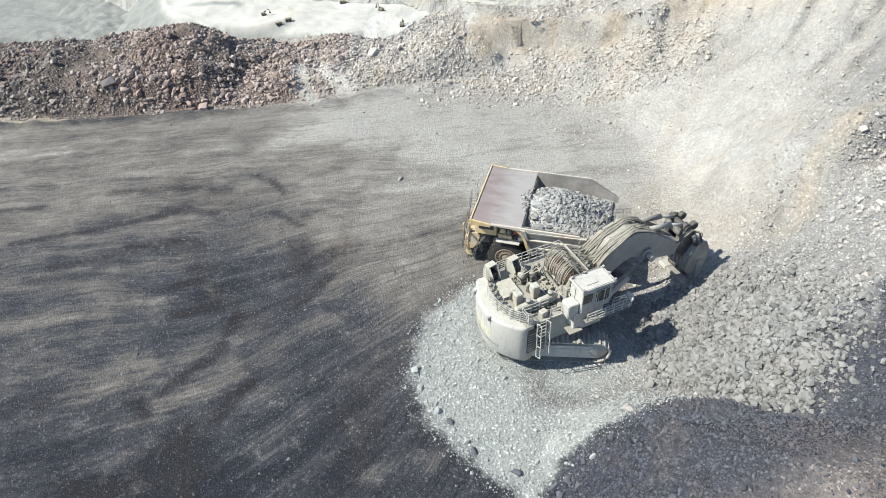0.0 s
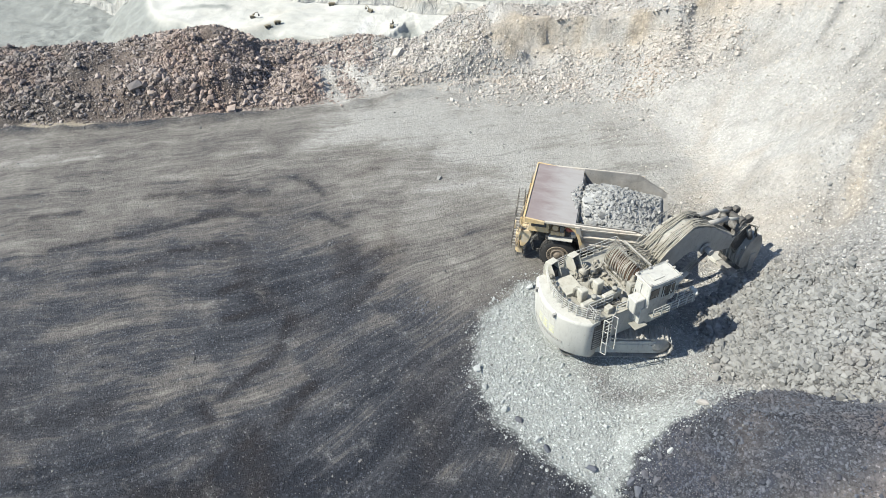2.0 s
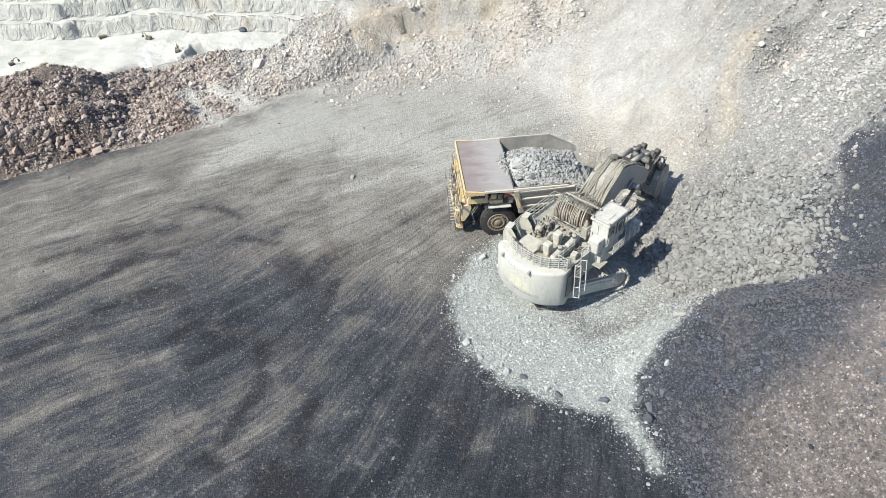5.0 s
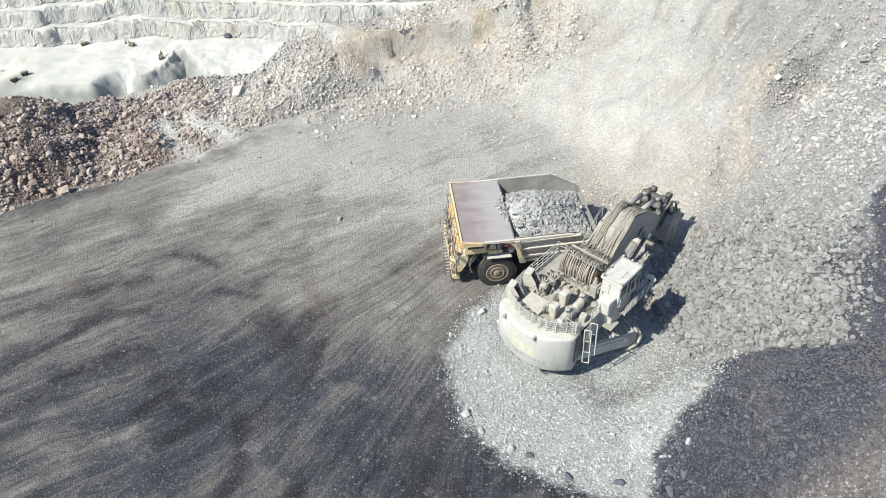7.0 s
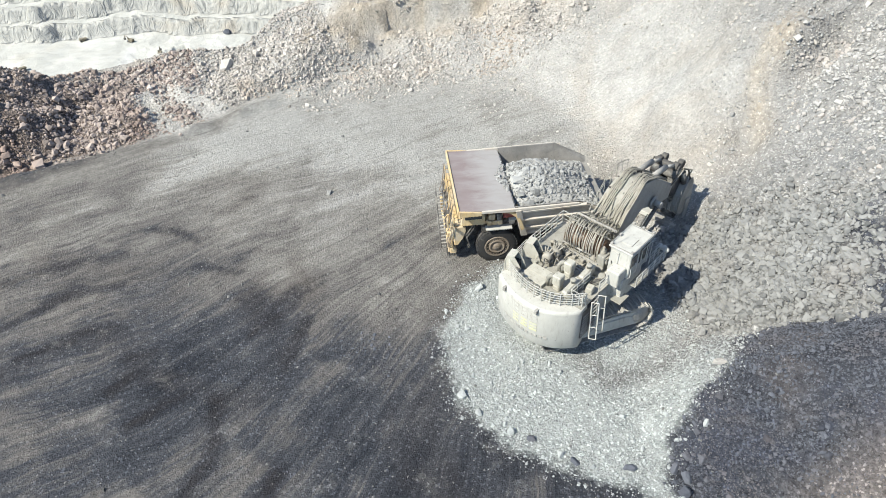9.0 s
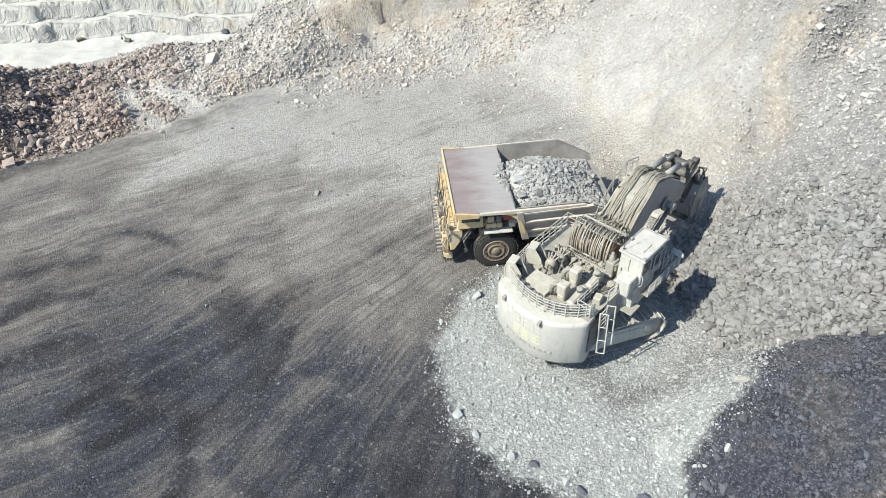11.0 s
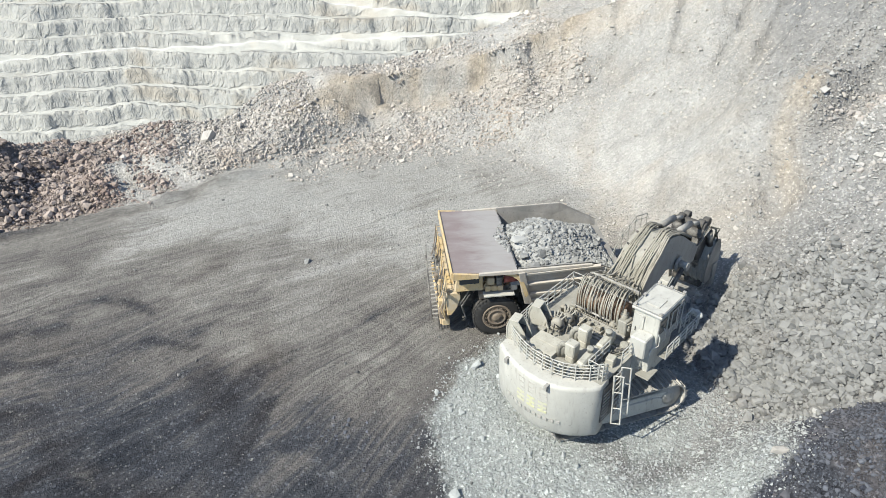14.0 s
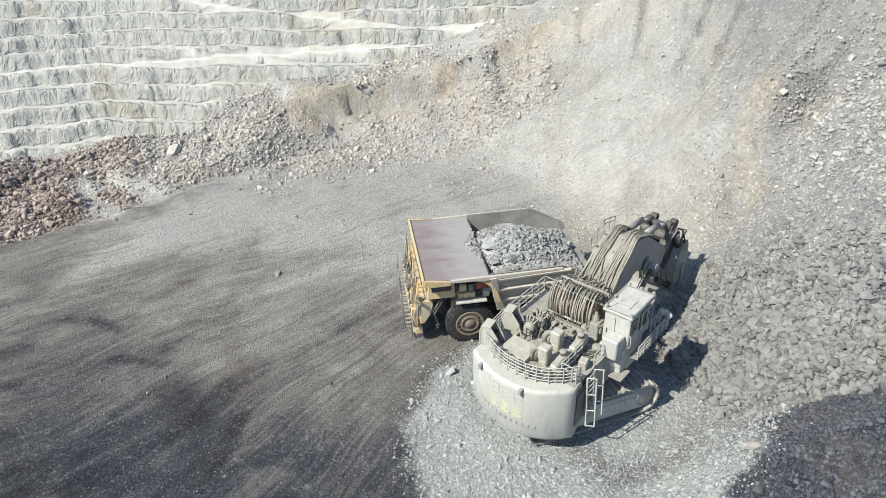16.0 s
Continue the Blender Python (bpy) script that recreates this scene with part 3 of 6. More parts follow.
store("darkheap", smooth(-46, -57, gx + 4 * info["n1"]) * (1 + 0 * gy))
store("sand", np.exp(-((gx + 55.5) / 5.5) ** 4 - ((gy - 77.1) / 0.9) ** 2))
store("far", smooth(105, 125, gy))
below = np.clip(-toe_distance(gx, gy, PIT_LEDGE) / 6, 0, 1) * (gy > 250)
BANKS = [(8, (-309, 562), (-288, 585), (-250, 575)), (9, (-166, 531), (-140, 545)), (7, (-387, 560), (-355, 555), (-312, 545)), (5, (-407, 601), (-369, 585)), (5, (-331, 556), (-301, 540)), (5, (-238, 602), (-189, 593))]
banks = np.zeros(gx.shape)
for half, *pts in BANKS:
    banks = np.maximum(banks, np.exp(-np.abs(toe_distance(gx, gy, pts) / half) ** 3))
banks = banks * (gy > 250) * np.clip(0.75 + 0.6 * fractal(gx, gy, 0.04, 4, 91), 0, 1)
store("talus", np.maximum(below * np.interp(gx, [-20, -8], [1.0, 0.35]), 0.85 * banks))
store("riser", np.maximum(info["face"], 0.12 * below))
chute = np.exp(-((toe_distance(gx, gy, [(-62, 556), (-67, 530), (-73, 505), (-84, 470)]) / 5.0) ** 2))
flat = smooth(0, 14, toe_distance(gx, gy, PIT_LEDGE)) * (1 - smooth(2, 14, info["foot"])) * (gy > 250)
store("road", np.maximum.reduce([info["road"], 1.0 * chute, 0.45 * flat * (1 - banks) * np.clip(0.7 + 0.9 * fractal(gx, gy, 0.02, 3, 44), 0, 1.6)]))
SEAMS = [c[:1] + c[2:] for c in CLIFFS] + [(1.3, (5.0, 91), (4.4, 89.2)), (1.4, (17.2, 90), (16.8, 87.2)), (1.3, (30.2, 46.5), (31.9, 49), (33.6, 50.4), (36.5, 52))]
seams = np.zeros(gx.shape)
for half, *pts in SEAMS:
    seams = np.maximum(seams, np.exp(-np.abs(toe_distance(gx, gy, pts) / half) ** 3))
store("brown", np.clip(seams * (0.75 + 0.5 * info["n2"] + 0.4 * fractal(gx, gy * 0.2, 0.5, 3, 71)), 0, 0.9) * near)
SCAR = [(1.7, (-21.3, 88.5), (-20.6, 85), (-18.6, 80.9)), (1.7, (-14.5, 83.4), (-16.2, 86.6), (-18.3, 88.5))]
scar = np.zeros(gx.shape)
for half, *pts in SCAR:
    scar = np.maximum(scar, np.exp(-np.abs(toe_distance(gx, gy, pts) / half) ** 3))
store("scar", np.clip(scar * (0.9 + 0.5 * info["n2"]), 0, 1) * near)
grey_side = toe_distance(gx, gy, [(20, 41.5), (27, 46), (30.5, 51.5), (35, 56), (43, 67), (60, 90)])
store("grey", np.clip(0.72 * smooth(-3.0, 3.5, grey_side + 2.0 * info["n1"]) + 0.22 * fractal(gx, gy, 0.08, 3, 51), 0, 0.92))
store("dust", np.clip(0.255 + 0.35 * smooth(39, 70, gy) + 0.12 * smooth(68, 76, gy) * smooth(-30, -14, gx) + 0.33 * smooth(-24, 4, gx) * smooth(38, 62, gy) - 0.10 * smooth(38, 24, gy) * smooth(-34, -18, gx) + (0.07 + 0.17 * smooth(36, 47, gy)) * smooth(-8, 1, in_patch + 2.5 * info["n1"]) + 0.08 * smooth(37, 45, gy) * smooth(66, 54, gy) * smooth(-30, -42, gx) - 0.07 * smooth(36, 29, gy) + 0.32 * smooth(-26, -8, info["d"]) * smooth(48, 64, gy) + 0.09 * smooth(13, 4, np.hypot(gx + 10, gy - 48)) - 0.10 * smooth(12, 4, np.hypot(gx + 23, gy - 48)) - 0.07 * smooth(10, 3, np.hypot(gx + 11, gy - 36)) + 0.05 * smooth(12, 4, np.hypot(gx + 15, gy - 56)) + 0.04 * smooth(12, 4, np.hypot(gx + 34, gy - 41)) + 0.09 * smooth(10, 3, np.hypot(gx + 22, gy - 34)) - 0.30 * np.exp(-((gy - heap_toe(gx) + 2.0) / 1.2) ** 2) * smooth(2, -6, gx), 0, 1))


def strokes(rows):
    """Soft marks dragged over the floor: (half-width, points...)."""
    v = np.zeros(gx.shape)
    for half, *pts in rows:
        v = np.maximum(v, np.exp(-np.abs(toe_distance(gx, gy, pts) / half) ** 2.5))
    return v * near


SKIDS = [(1, (-40.3, 48.9), (-33.3, 50.8), (-26.8, 51.6)), (1.2, (-36.4, 55.9), (-29.8, 58.1), (-22.6, 58.2)), (1.6, (-35.5, 60.8), (-30.5, 61.5)), (.7, (-41, 46.8), (-35.8, 47.2)), (1.6, (-11.2, 50.3), (-13.9, 46.1), (-14.7, 43.1)), (1.1, (-17.2, 54.8), (-14.7, 56.8)), (.9, (-19.9, 40.5), (-20.4, 37.6), (-22.1, 34.9), (-23.8, 32.9)), (.9, (-26.9, 34.1), (-24.6, 31), (-24.1, 27.5))]
SPILLS = [(1.1, (-17.4, 34.7), (-18.3, 32.2), (-19.3, 30.8)), (.9, (-25.1, 48.1), (-22.9, 43.2)), (2.4, (-42.5, 34.3), (-37.6, 30.7), (-34.3, 32.4)), (2.4, (-8.1, 29.4), (-7.4, 25.5)), (1.8, (-2.9, 30.6), (-1.7, 29.1)), (1, (-29, 25.2), (-24.2, 25), (-23.3, 27.4)), (1.3, (-52.9, 56.4), (-46.9, 56.5))]
DUSTY = [(2.3, (-7.4, 77.5), (-15.8, 73), (-21.8, 69.9)), (1.4, (2, 67.2), (-3.8, 67)), (.9, (-26.9, 70.2), (-32.2, 68.9)), (1.1, (-31.8, 31.1), (-28.6, 34.2), (-26.1, 35.6)), (.9, (-24.5, 32.5), (-20.5, 33.3)), (1, (-38.2, 28.5), (-34.2, 30.1), (-30.3, 30.4)), (1.1, (-6.3, 25.7), (-1.9, 26.9)), (.8, (-12.2, 31.9), (-14.9, 27.1)), (1.2, (-58.8, 69), (-48.1, 69.9)), (.8, (-41, 40.9), (-32.3, 42.3))]
GOUGES = [(0.6, (-19.8, 41.6), (-20.2, 38.3), (-21.0, 36.5), (-23.3, 34.2), (-24.2, 33.1)), (0.7, (-17.0, 34.0), (-18.3, 32.1), (-19.2, 30.3)), (0.45, (-25.6, 32.6), (-24.5, 31.0)), (0.4, (-23.0, 27.9), (-23.6, 25.6)), (0.5, (-25.7, 41.7), (-22.6, 42.8)), (0.4, (-27.2, 45.5), (-25.3, 46.2)), (0.4, (-25.2, 48.2), (-23.5, 48.1)), (0.45, (-13.6, 43.5), (-11.8, 46.5)), (0.4, (-16.4, 46.7), (-13.7, 49.4), (-11.6, 50.6), (-9.3, 51.2)), (0.9, (-27.8, 24.8), (-22.6, 25.1))]
RUTS = [(1.5, (-21.2, 29.3), (-19.8, 25.1)), (0.5, (-50.3, 58.0), (-45.6, 58.6)), (0.8, (-38.4, 61.1), (-31.5, 61.5), (-25.6, 61.0)), (0.5, (-33.1, 56.2), (-29.7, 57.0), (-27.3, 57.2)), (0.45, (-38.5, 54.4), (-34.1, 55.5), (-31.3, 56.3)), (0.45, (-46.0, 52.4), (-41.2, 53.6), (-37.3, 54.3)), (0.45, (-40.2, 48.4), (-36.7, 49.5), (-34.7, 50.2)), (0.4, (-23.0, 63.9), (-20.8, 62.7), (-18.9, 60.4)), (0.4, (-33.4, 51.5), (-29.4, 51.5))]
SCRAPES = [(1.4, (-15.7, 51.2), (-14.5, 47.7)), (0.6, (-14.6, 42.8), (-13.1, 44.8), (-12.3, 46.7)), (0.4, (-9.3, 50.4), (-11.6, 49.8), (-12.8, 48.1)), (0.55, (-31.7, 56.9), (-29.3, 57.5), (-25.7, 56.9)), (0.45, (-25.7, 48.1), (-23.8, 48.1)), (0.5, (-27.0, 45.2), (-25.7, 45.8)), (0.5, (-23.3, 42.7), (-21.9, 42.9)), (0.7, (-19.7, 40.3), (-20.6, 37.2)), (0.4, (-16.1, 54.4), (-19.3, 56.9)), (0.4, (-31.3, 52.1), (-28.0, 52.3))]
SCUFFS = [(1, (-31.2, 34.1), (-28.7, 35.0), (-26.6, 36.0)), (0.9, (-28.2, 29.5), (-24.2, 30.7), (-21.8, 33.6)), (0.8, (-28.1, 26.9), (-23.6, 28.7)), (0.5, (-19.1, 36.4), (-17.8, 34.6)), (0.6, (-26.2, 33.2), (-23.9, 32.0)), (0.8, (-35.1, 45.1), (-27.7, 43.3)), (0.6, (-33.5, 48.1), (-26.8, 50.3)), (0.9, (-17.1, 38.9), (-12.4, 41.4))]
sharp = np.maximum.reduce([strokes(GOUGES), strokes(RUTS), strokes(SCRAPES)])
store("stain", np.maximum(sharp, 0.35 * np.maximum(strokes(SKIDS), strokes(SPILLS))))
DARK_STRIPE = [(1.1, (6.2, 34.5), (6.7, 32.1), (10.0, 31.6), (14.5, 32.7))]
store("dark_stripe", strokes(DARK_STRIPE))
store("pale", np.maximum(strokes(DUSTY), 0.8 * strokes(SCUFFS)))
bend = np.clip(gx + 30, 0, 45)
across = gy - 0.15 * (gx + 40) - 0.026 * bend ** 2 * np.clip((62 - gy) / 30, 0, 1)
along = gx + 0.5 * (gy - 40)
fl = np.stack([across, along, 0 * across], -1).astype(np.float32)
a = me.attributes.new("flow", "FLOAT_VECTOR", "POINT")
a.data.foreach_set("vector", fl.ravel())


def ground_z(x, y):
    return float(height(np.array([[float(x)]]), np.array([[float(y)]]))[0][0, 0])


# ---- broken rock ----


def rock_shape(seed, points=11, flat=0.7):
    """An angular stone: the hull of a few random points."""
    r = np.random.default_rng(seed)
    bm = bmesh.new()
    for v in r.normal(size=(points, 3)):
        v = v / np.linalg.norm(v) * r.uniform(0.75, 1.1)
        bm.verts.new((v[0], v[1] * r.uniform(0.85, 1.0), v[2] * flat))
    out = bmesh.ops.convex_hull(bm, input=bm.verts)
    bmesh.ops.delete(bm, geom=[g for g in out["geom_interior"] if isinstance(g, bmesh.types.BMVert)], context="VERTS")
    bmesh.ops.recalc_face_normals(bm, faces=bm.faces)
    bm.verts.index_update()
    co = np.array([v.co[:] for v in bm.verts])
    tri = np.array([[v.index for v in f.verts] for f in bm.faces])
    bm.free()
    return co, tri




def block_shape(seed):
    """An angular block: a slab with knocked corners."""
    r = np.random.default_rng(seed + 500)
    dims = np.array([1.0, r.uniform(0.72, 1.0), r.uniform(0.55, 0.9)]) * 0.66
    pts = np.array([(x, y, z) for x in (-1, 1) for y in (-1, 1) for z in (-1, 1)]) * dims
    pts = pts * r.uniform(0.78, 1.08, (8, 1)) + r.normal(size=pts.shape) * 0.09
    faces = np.array([(1, 0, 0), (-1, 0, 0), (0, 1, 0), (0, -1, 0), (0, 0, 1)]) * dims * 1.22 + r.normal(size=(5, 3)) * 0.14
    pts = np.concatenate([pts, faces])
    bm = bmesh.new()
    for v in pts:
        bm.verts.new(v)
    out = bmesh.ops.convex_hull(bm, input=bm.verts)
    bmesh.ops.delete(bm, geom=[g for g in out["geom_interior"] if isinstance(g, bmesh.types.BMVert)], context="VERTS")
    bmesh.ops.recalc_face_normals(bm, faces=bm.faces)
    bm.verts.index_update()
    co = np.array([v.co[:] for v in bm.verts])
    tri = np.array([[v.index for v in f.verts] for f in bm.faces])
    bm.free()
    return co, tri


def chip_shape(seed):
    """A small stone of eight faces."""
    r = np.random.default_rng(seed + 900)
    co = np.array([(1, 0, 0), (-1, 0, 0), (0, 1, 0), (0, -1, 0), (0, 0, 1), (0, 0, -1)], dtype=float) * r.uniform(0.7, 1.15, (6, 1)) * (1.0, 0.9, 0.8) + r.normal(size=(6, 3)) * 0.16
    tri = np.array([(0, 2, 4), (2, 1, 4), (1, 3, 4), (3, 0, 4), (2, 0, 5), (1, 2, 5), (3, 1, 5), (0, 3, 5)])
    return co, tri


CHIPS = [chip_shape(k) for k in range(24)]
SHAPES = [block_shape(k) for k in range(20)] + [rock_shape(k, 7 + k % 3, 0.42 + 0.07 * (k % 6)) for k in range(6)]


def scatter(name, n, place, sizes, mat, label, category, sink=0.3, seed=1):
    """n stones strewn by place(rng, n) -> x, y as one mesh."""
    r = np.random.default_rng(seed)
    x, y = place(r, n)
    z = height(x[None, :], y[None, :])[0][0]
    s = sizes(r, len(x))
    small = s < 0.12
    pick = np.where(small, r.integers(len(CHIPS), size=len(x)), len(CHIPS) + r.integers(len(SHAPES), size=len(x)))
    ax, ay, az = r.uniform(-0.65, 0.65, len(x)), r.uniform(-0.65, 0.65, len(x)), r.uniform(0, 6.283, len(x))
    (ca, cb, cc), (sa, sb, sc) = np.cos((ax, ay, az)), np.sin((ax, ay, az))
    turn = np.stack([np.stack([cc * cb, cc * sb * sa - sc * ca, cc * sb * ca + sc * sa], -1), np.stack([sc * cb, sc * sb * sa + cc * ca, sc * sb * ca - cc * sa], -1), np.stack([-sb, cb * sa, cb * ca], -1)], 1)
    turn = turn * (s[:, None] * np.stack([np.ones(len(x)), r.uniform(0.7, 1, len(x)), r.uniform(0.75, 1.1, len(x))], -1))[:, None, :]
    centre = np.stack([x, y, z + s * (0.45 - sink)], -1)
    co_all, tri_all, off = [], [], 0
    for k, (co, tri) in enumerate(CHIPS + SHAPES):
        mine = np.flatnonzero(pick == k)
        if len(mine):
            co_all.append((np.einsum("nij,vj->nvi", turn[mine], co) + centre[mine][:, None, :]).reshape(-1, 3))
            tri_all.append((tri[None] + off + len(co) * np.arange(len(mine))[:, None, None]).reshape(-1, 3))
            off += len(co) * len(mine)
    co, tri = np.concatenate(co_all), np.concatenate(tri_all)
    rm = bpy.data.meshes.new(name)
    rm.vertices.add(len(co))
    rm.vertices.foreach_set("co", co.astype(np.float32).ravel())
    rm.loops.add(tri.size)
    rm.loops.foreach_set("vertex_index", tri.astype(np.int32).ravel())
    rm.polygons.add(len(tri))
    rm.polygons.foreach_set("loop_start", np.arange(0, tri.size, 3, dtype=np.int32))
    rm.polygons.foreach_set("use_smooth", np.zeros(len(tri), dtype=bool))
    rm.materials.append(mat)
    rm.update(calc_edges=True)
    return tagged(new(name, rm), label, category, kind="stuff")


def within(x0, x1, y0, y1, keep):
    def f(r, n):
        xx, yy = [], []
        total = 0
        while total < n:
            x, y = r.uniform(x0, x1, n), r.uniform(y0, y1, n)
            ok = keep(x, y, r)
            xx.append(x[ok])
            yy.append(y[ok])
            total += ok.sum()
        return np.concatenate(xx)[:n], np.concatenate(yy)[:n]
    return f


def lognormal(mid, spread, top):
    return lambda r, n: np.minimum(top, mid * np.exp(spread * r.normal(size=n)))


def face_d(x, y):
    return toe_distance(x, y, FACE_TOE)



# ---- builders for machine parts ----


class Shape:
    """Vertices and faces gathered for one mesh part."""

    def __init__(self):
        self.v, self.f, self.s = [], [], []

    def poly(self, pts, faces, smooth_faces=False):
        o = len(self.v)
        self.v += [tuple(p) for p in pts]
        self.f += [tuple(o + i for i in f) for f in faces]
        self.s += [smooth_faces] * len(faces)
        return self

    def box(self, x0, x1, y0, y1, z0, z1, m=None):
        p = [Vector((x, y, z)) for z in (z0, z1) for x, y in ((x0, y0), (x1, y0), (x1, y1), (x0, y1))]
        if m is not None:
            p = [m @ q for q in p]
        return self.poly(p, [(3, 2, 1, 0), (4, 5, 6, 7), (0, 1, 5, 4), (1, 2, 6, 5), (2, 3, 7, 6), (3, 0, 4, 7)])

    def loft(self, loops, caps=True, smooth_faces=False):
        n = len(loops[0])
        pts = [p for lp in loops for p in lp]
        faces = []
        for k in range(len(loops) - 1):
            for i in range(n):
                j = (i + 1) % n
                faces.append((k * n + i, k * n + j, (k + 1) * n + j, (k + 1) * n + i))
        self.poly(pts, faces, smooth_faces)
        if caps:
            o = len(self.v) - len(pts)
            self.f += [tuple(o + i for i in reversed(range(n))), tuple(o + (len(loops) - 1) * n + i for i in range(n))]
            self.s += [False, False]
        return self

    def prism(self, profile, y0, y1):
        """A profile of (x, z) drawn out along y."""
        return self.loft([[(x, y0, z) for x, z in profile], [(x, y1, z) for x, z in profile]])

    def slab(self, plan, z0, z1):
        return self.loft([[(x, y, z0) for x, y in plan], [(x, y, z1) for x, y in plan]])

    def tube(self, pts, r, n=8, closed=False):
        pts = [Vector(p) for p in pts]
        loops = []
        for i, p in enumerate(pts):
            d = (pts[min(i + 1, len(pts) - 1)] - pts[max(i - 1, 0)]).normalized()
            a = d.orthogonal().normalized() if i == 0 else (a - d * a.dot(d)).normalized()
            b = d.cross(a)
            rr = r[i] if isinstance(r, (list, tuple)) else r
            loops.append([p + (a * math.cos(t) + b * math.sin(t)) * rr for t in (2 * math.pi * k / n for k in range(n))])
        return self.loft(loops, True, n > 6)

    def lathe(self, centre, axis, profile, n=32, smooth_faces=True):
        """A profile of (along the axis, radius) turned about it."""
        c, d = Vector(centre), Vector(axis).normalized()
        a = d.orthogonal().normalized()
        b = d.cross(a)
        loops = [[c + d * h + (a * math.cos(t) + b * math.sin(t)) * r for t in (2 * math.pi * k / n for k in range(n))] for h, r in profile]
        return self.loft(loops, True, smooth_faces)

    def mesh(self, name, mat, bevel=0.0):
        me = bpy.data.meshes.new(name)
        me.from_pydata(self.v, [], self.f)
        me.polygons.foreach_set("use_smooth", self.s)
        me.materials.append(mat)
        me.update()
        bm = bmesh.new()
        bm.from_mesh(me)
        bmesh.ops.recalc_face_normals(bm, faces=bm.faces)
        if bevel:
            sharp = [e for e in bm.edges if len(e.link_faces) == 2 and e.calc_face_angle(0) > 0.5]
            if sharp:
                bmesh.ops.bevel(bm, geom=sharp, offset=bevel, segments=1, affect="EDGES", clamp_overlap=True)
        bm.to_mesh(me)
        bm.free()
        return me


def part(name, shape, mat, parent, label="", bevel=0.0, m=None):
    ob = new(name, shape.mesh(name, mat, bevel))
    ob.parent = parent
    if m is not None:
        ob.matrix_basis = m
    if label:
        tagged(ob, label)
    return ob


def twin(ob, m):
    """Another part on the same mesh."""
    o = ob.copy()
    scene.collection.objects.link(o)
    o.matrix_basis = m
    return o


def mound(shape, x0, x1, y0, y1, base, peak, nx, ny, seed):
    pts = []
    for j in range(ny + 1):
        for i in range(nx + 1):
            u, v = i / nx, j / ny
            x, y = x0 + (x1 - x0) * u, y0 + (y1 - y0) * v
            k = (math.sin(math.pi * u ** 0.66) ** 0.85) * (math.sin(math.pi * v) ** 1.0)
            pts.append((x, y, base(x, y) + (peak(x, y) - base(x, y)) * k + 0.16 * k * noise.noise((x * 1.1 + seed, y * 1.1, 0)) + 0.10 * k * noise.noise((x * 3 + seed, y * 3, 0))))
    w = nx + 1
    faces = [(j * w + i, j * w + i + 1, (j + 1) * w + i + 1, (j + 1) * w + i) for j in range(ny) for i in range(nx)]
    return shape.poly(pts, faces, True)


# ---- haul truck ----
TRUCK = pose(2.8, 51.4, 0.0, 0, 0, -15.8)     # x runs from its nose to its tail, y from its near to its far side
truck = tagged(new("haul_truck"), "dusty yellow mining haul truck with maroon canopy and full bowl", "truck")
truck.matrix_basis = TRUCK


def tyre_shape(r, w):
    s = Shape()
    s.lathe((0, -w / 2, 0), (0, 1, 0), [(0.02, r * 0.56), (0.0, r * 0.66), (0.03, r * 0.86), (0.10, r * 0.955), (0.22 * w, r * 0.97), (0.78 * w, r * 0.97), (w - 0.10, r * 0.955), (w - 0.03, r * 0.86), (w, r * 0.66), (w - 0.02, r * 0.56)], 40)
    for k in range(36):
        for side in (0, 1):
            t = 2 * math.pi * (k + 0.5 * side) / 36
            m = Matrix.Rotation(t, 4, "Y") @ Matrix.Translation((0, 0, r * 0.955)) @ Matrix.Rotation(0.35 if side else -0.35, 4, "Z")
            y0, y1 = (-w * 0.49, -w * 0.06) if side else (w * 0.06, w * 0.49)
            s.box(-0.085, 0.085, y0, y1, -0.04, 0.055, m)
    return s


def rim_shape(r, w, face):
    s = Shape()
    f = face
    s.lathe((0, 0, 0), (0, f, 0), [(-0.1, r * 0.6), (w / 2, r * 0.60), (w / 2 + 0.04, r * 0.58), (w / 2 + 0.02, r * 0.54), (w / 2 - 0.02, r * 0.50), (w / 2 - 0.02, r * 0.40), (w / 2 + 0.05, r * 0.37), (w / 2 + 0.05, r * 0.31), (w / 2 - 0.01, r * 0.29), (w / 2 - 0.01, r * 0.21), (w / 2 + 0.08, r * 0.19), (w / 2 + 0.1, r * 0.05)], 32)
    for k in range(16):
        t = 2 * math.pi * k / 16
        p = Vector((math.cos(t), 0, math.sin(t))) * r * 0.46
        s.tube([p + Vector((0, f * (w / 2 - 0.03), 0)), p + Vector((0, f * (w / 2 + 0.05), 0))], 0.04, 6)
    return s


R_T, W_T = 1.78, 1.15
for x, y, face in ((3.2, -3.35, -1), (3.2, 3.35, 1), (9.0, -3.3, -1), (9.0, -2.0, -1), (9.0, 2.0, 1), (9.0, 3.3, 1)):
    t_ = part("tyre", tyre_shape(R_T, W_T), RUBBER, truck, "worn black rubber tyre with block tread", m=pose(x, y, R_T - 0.04))
    part("rim", rim_shape(R_T, W_T, face), RIM, t_, "brown dusty steel wheel rim")

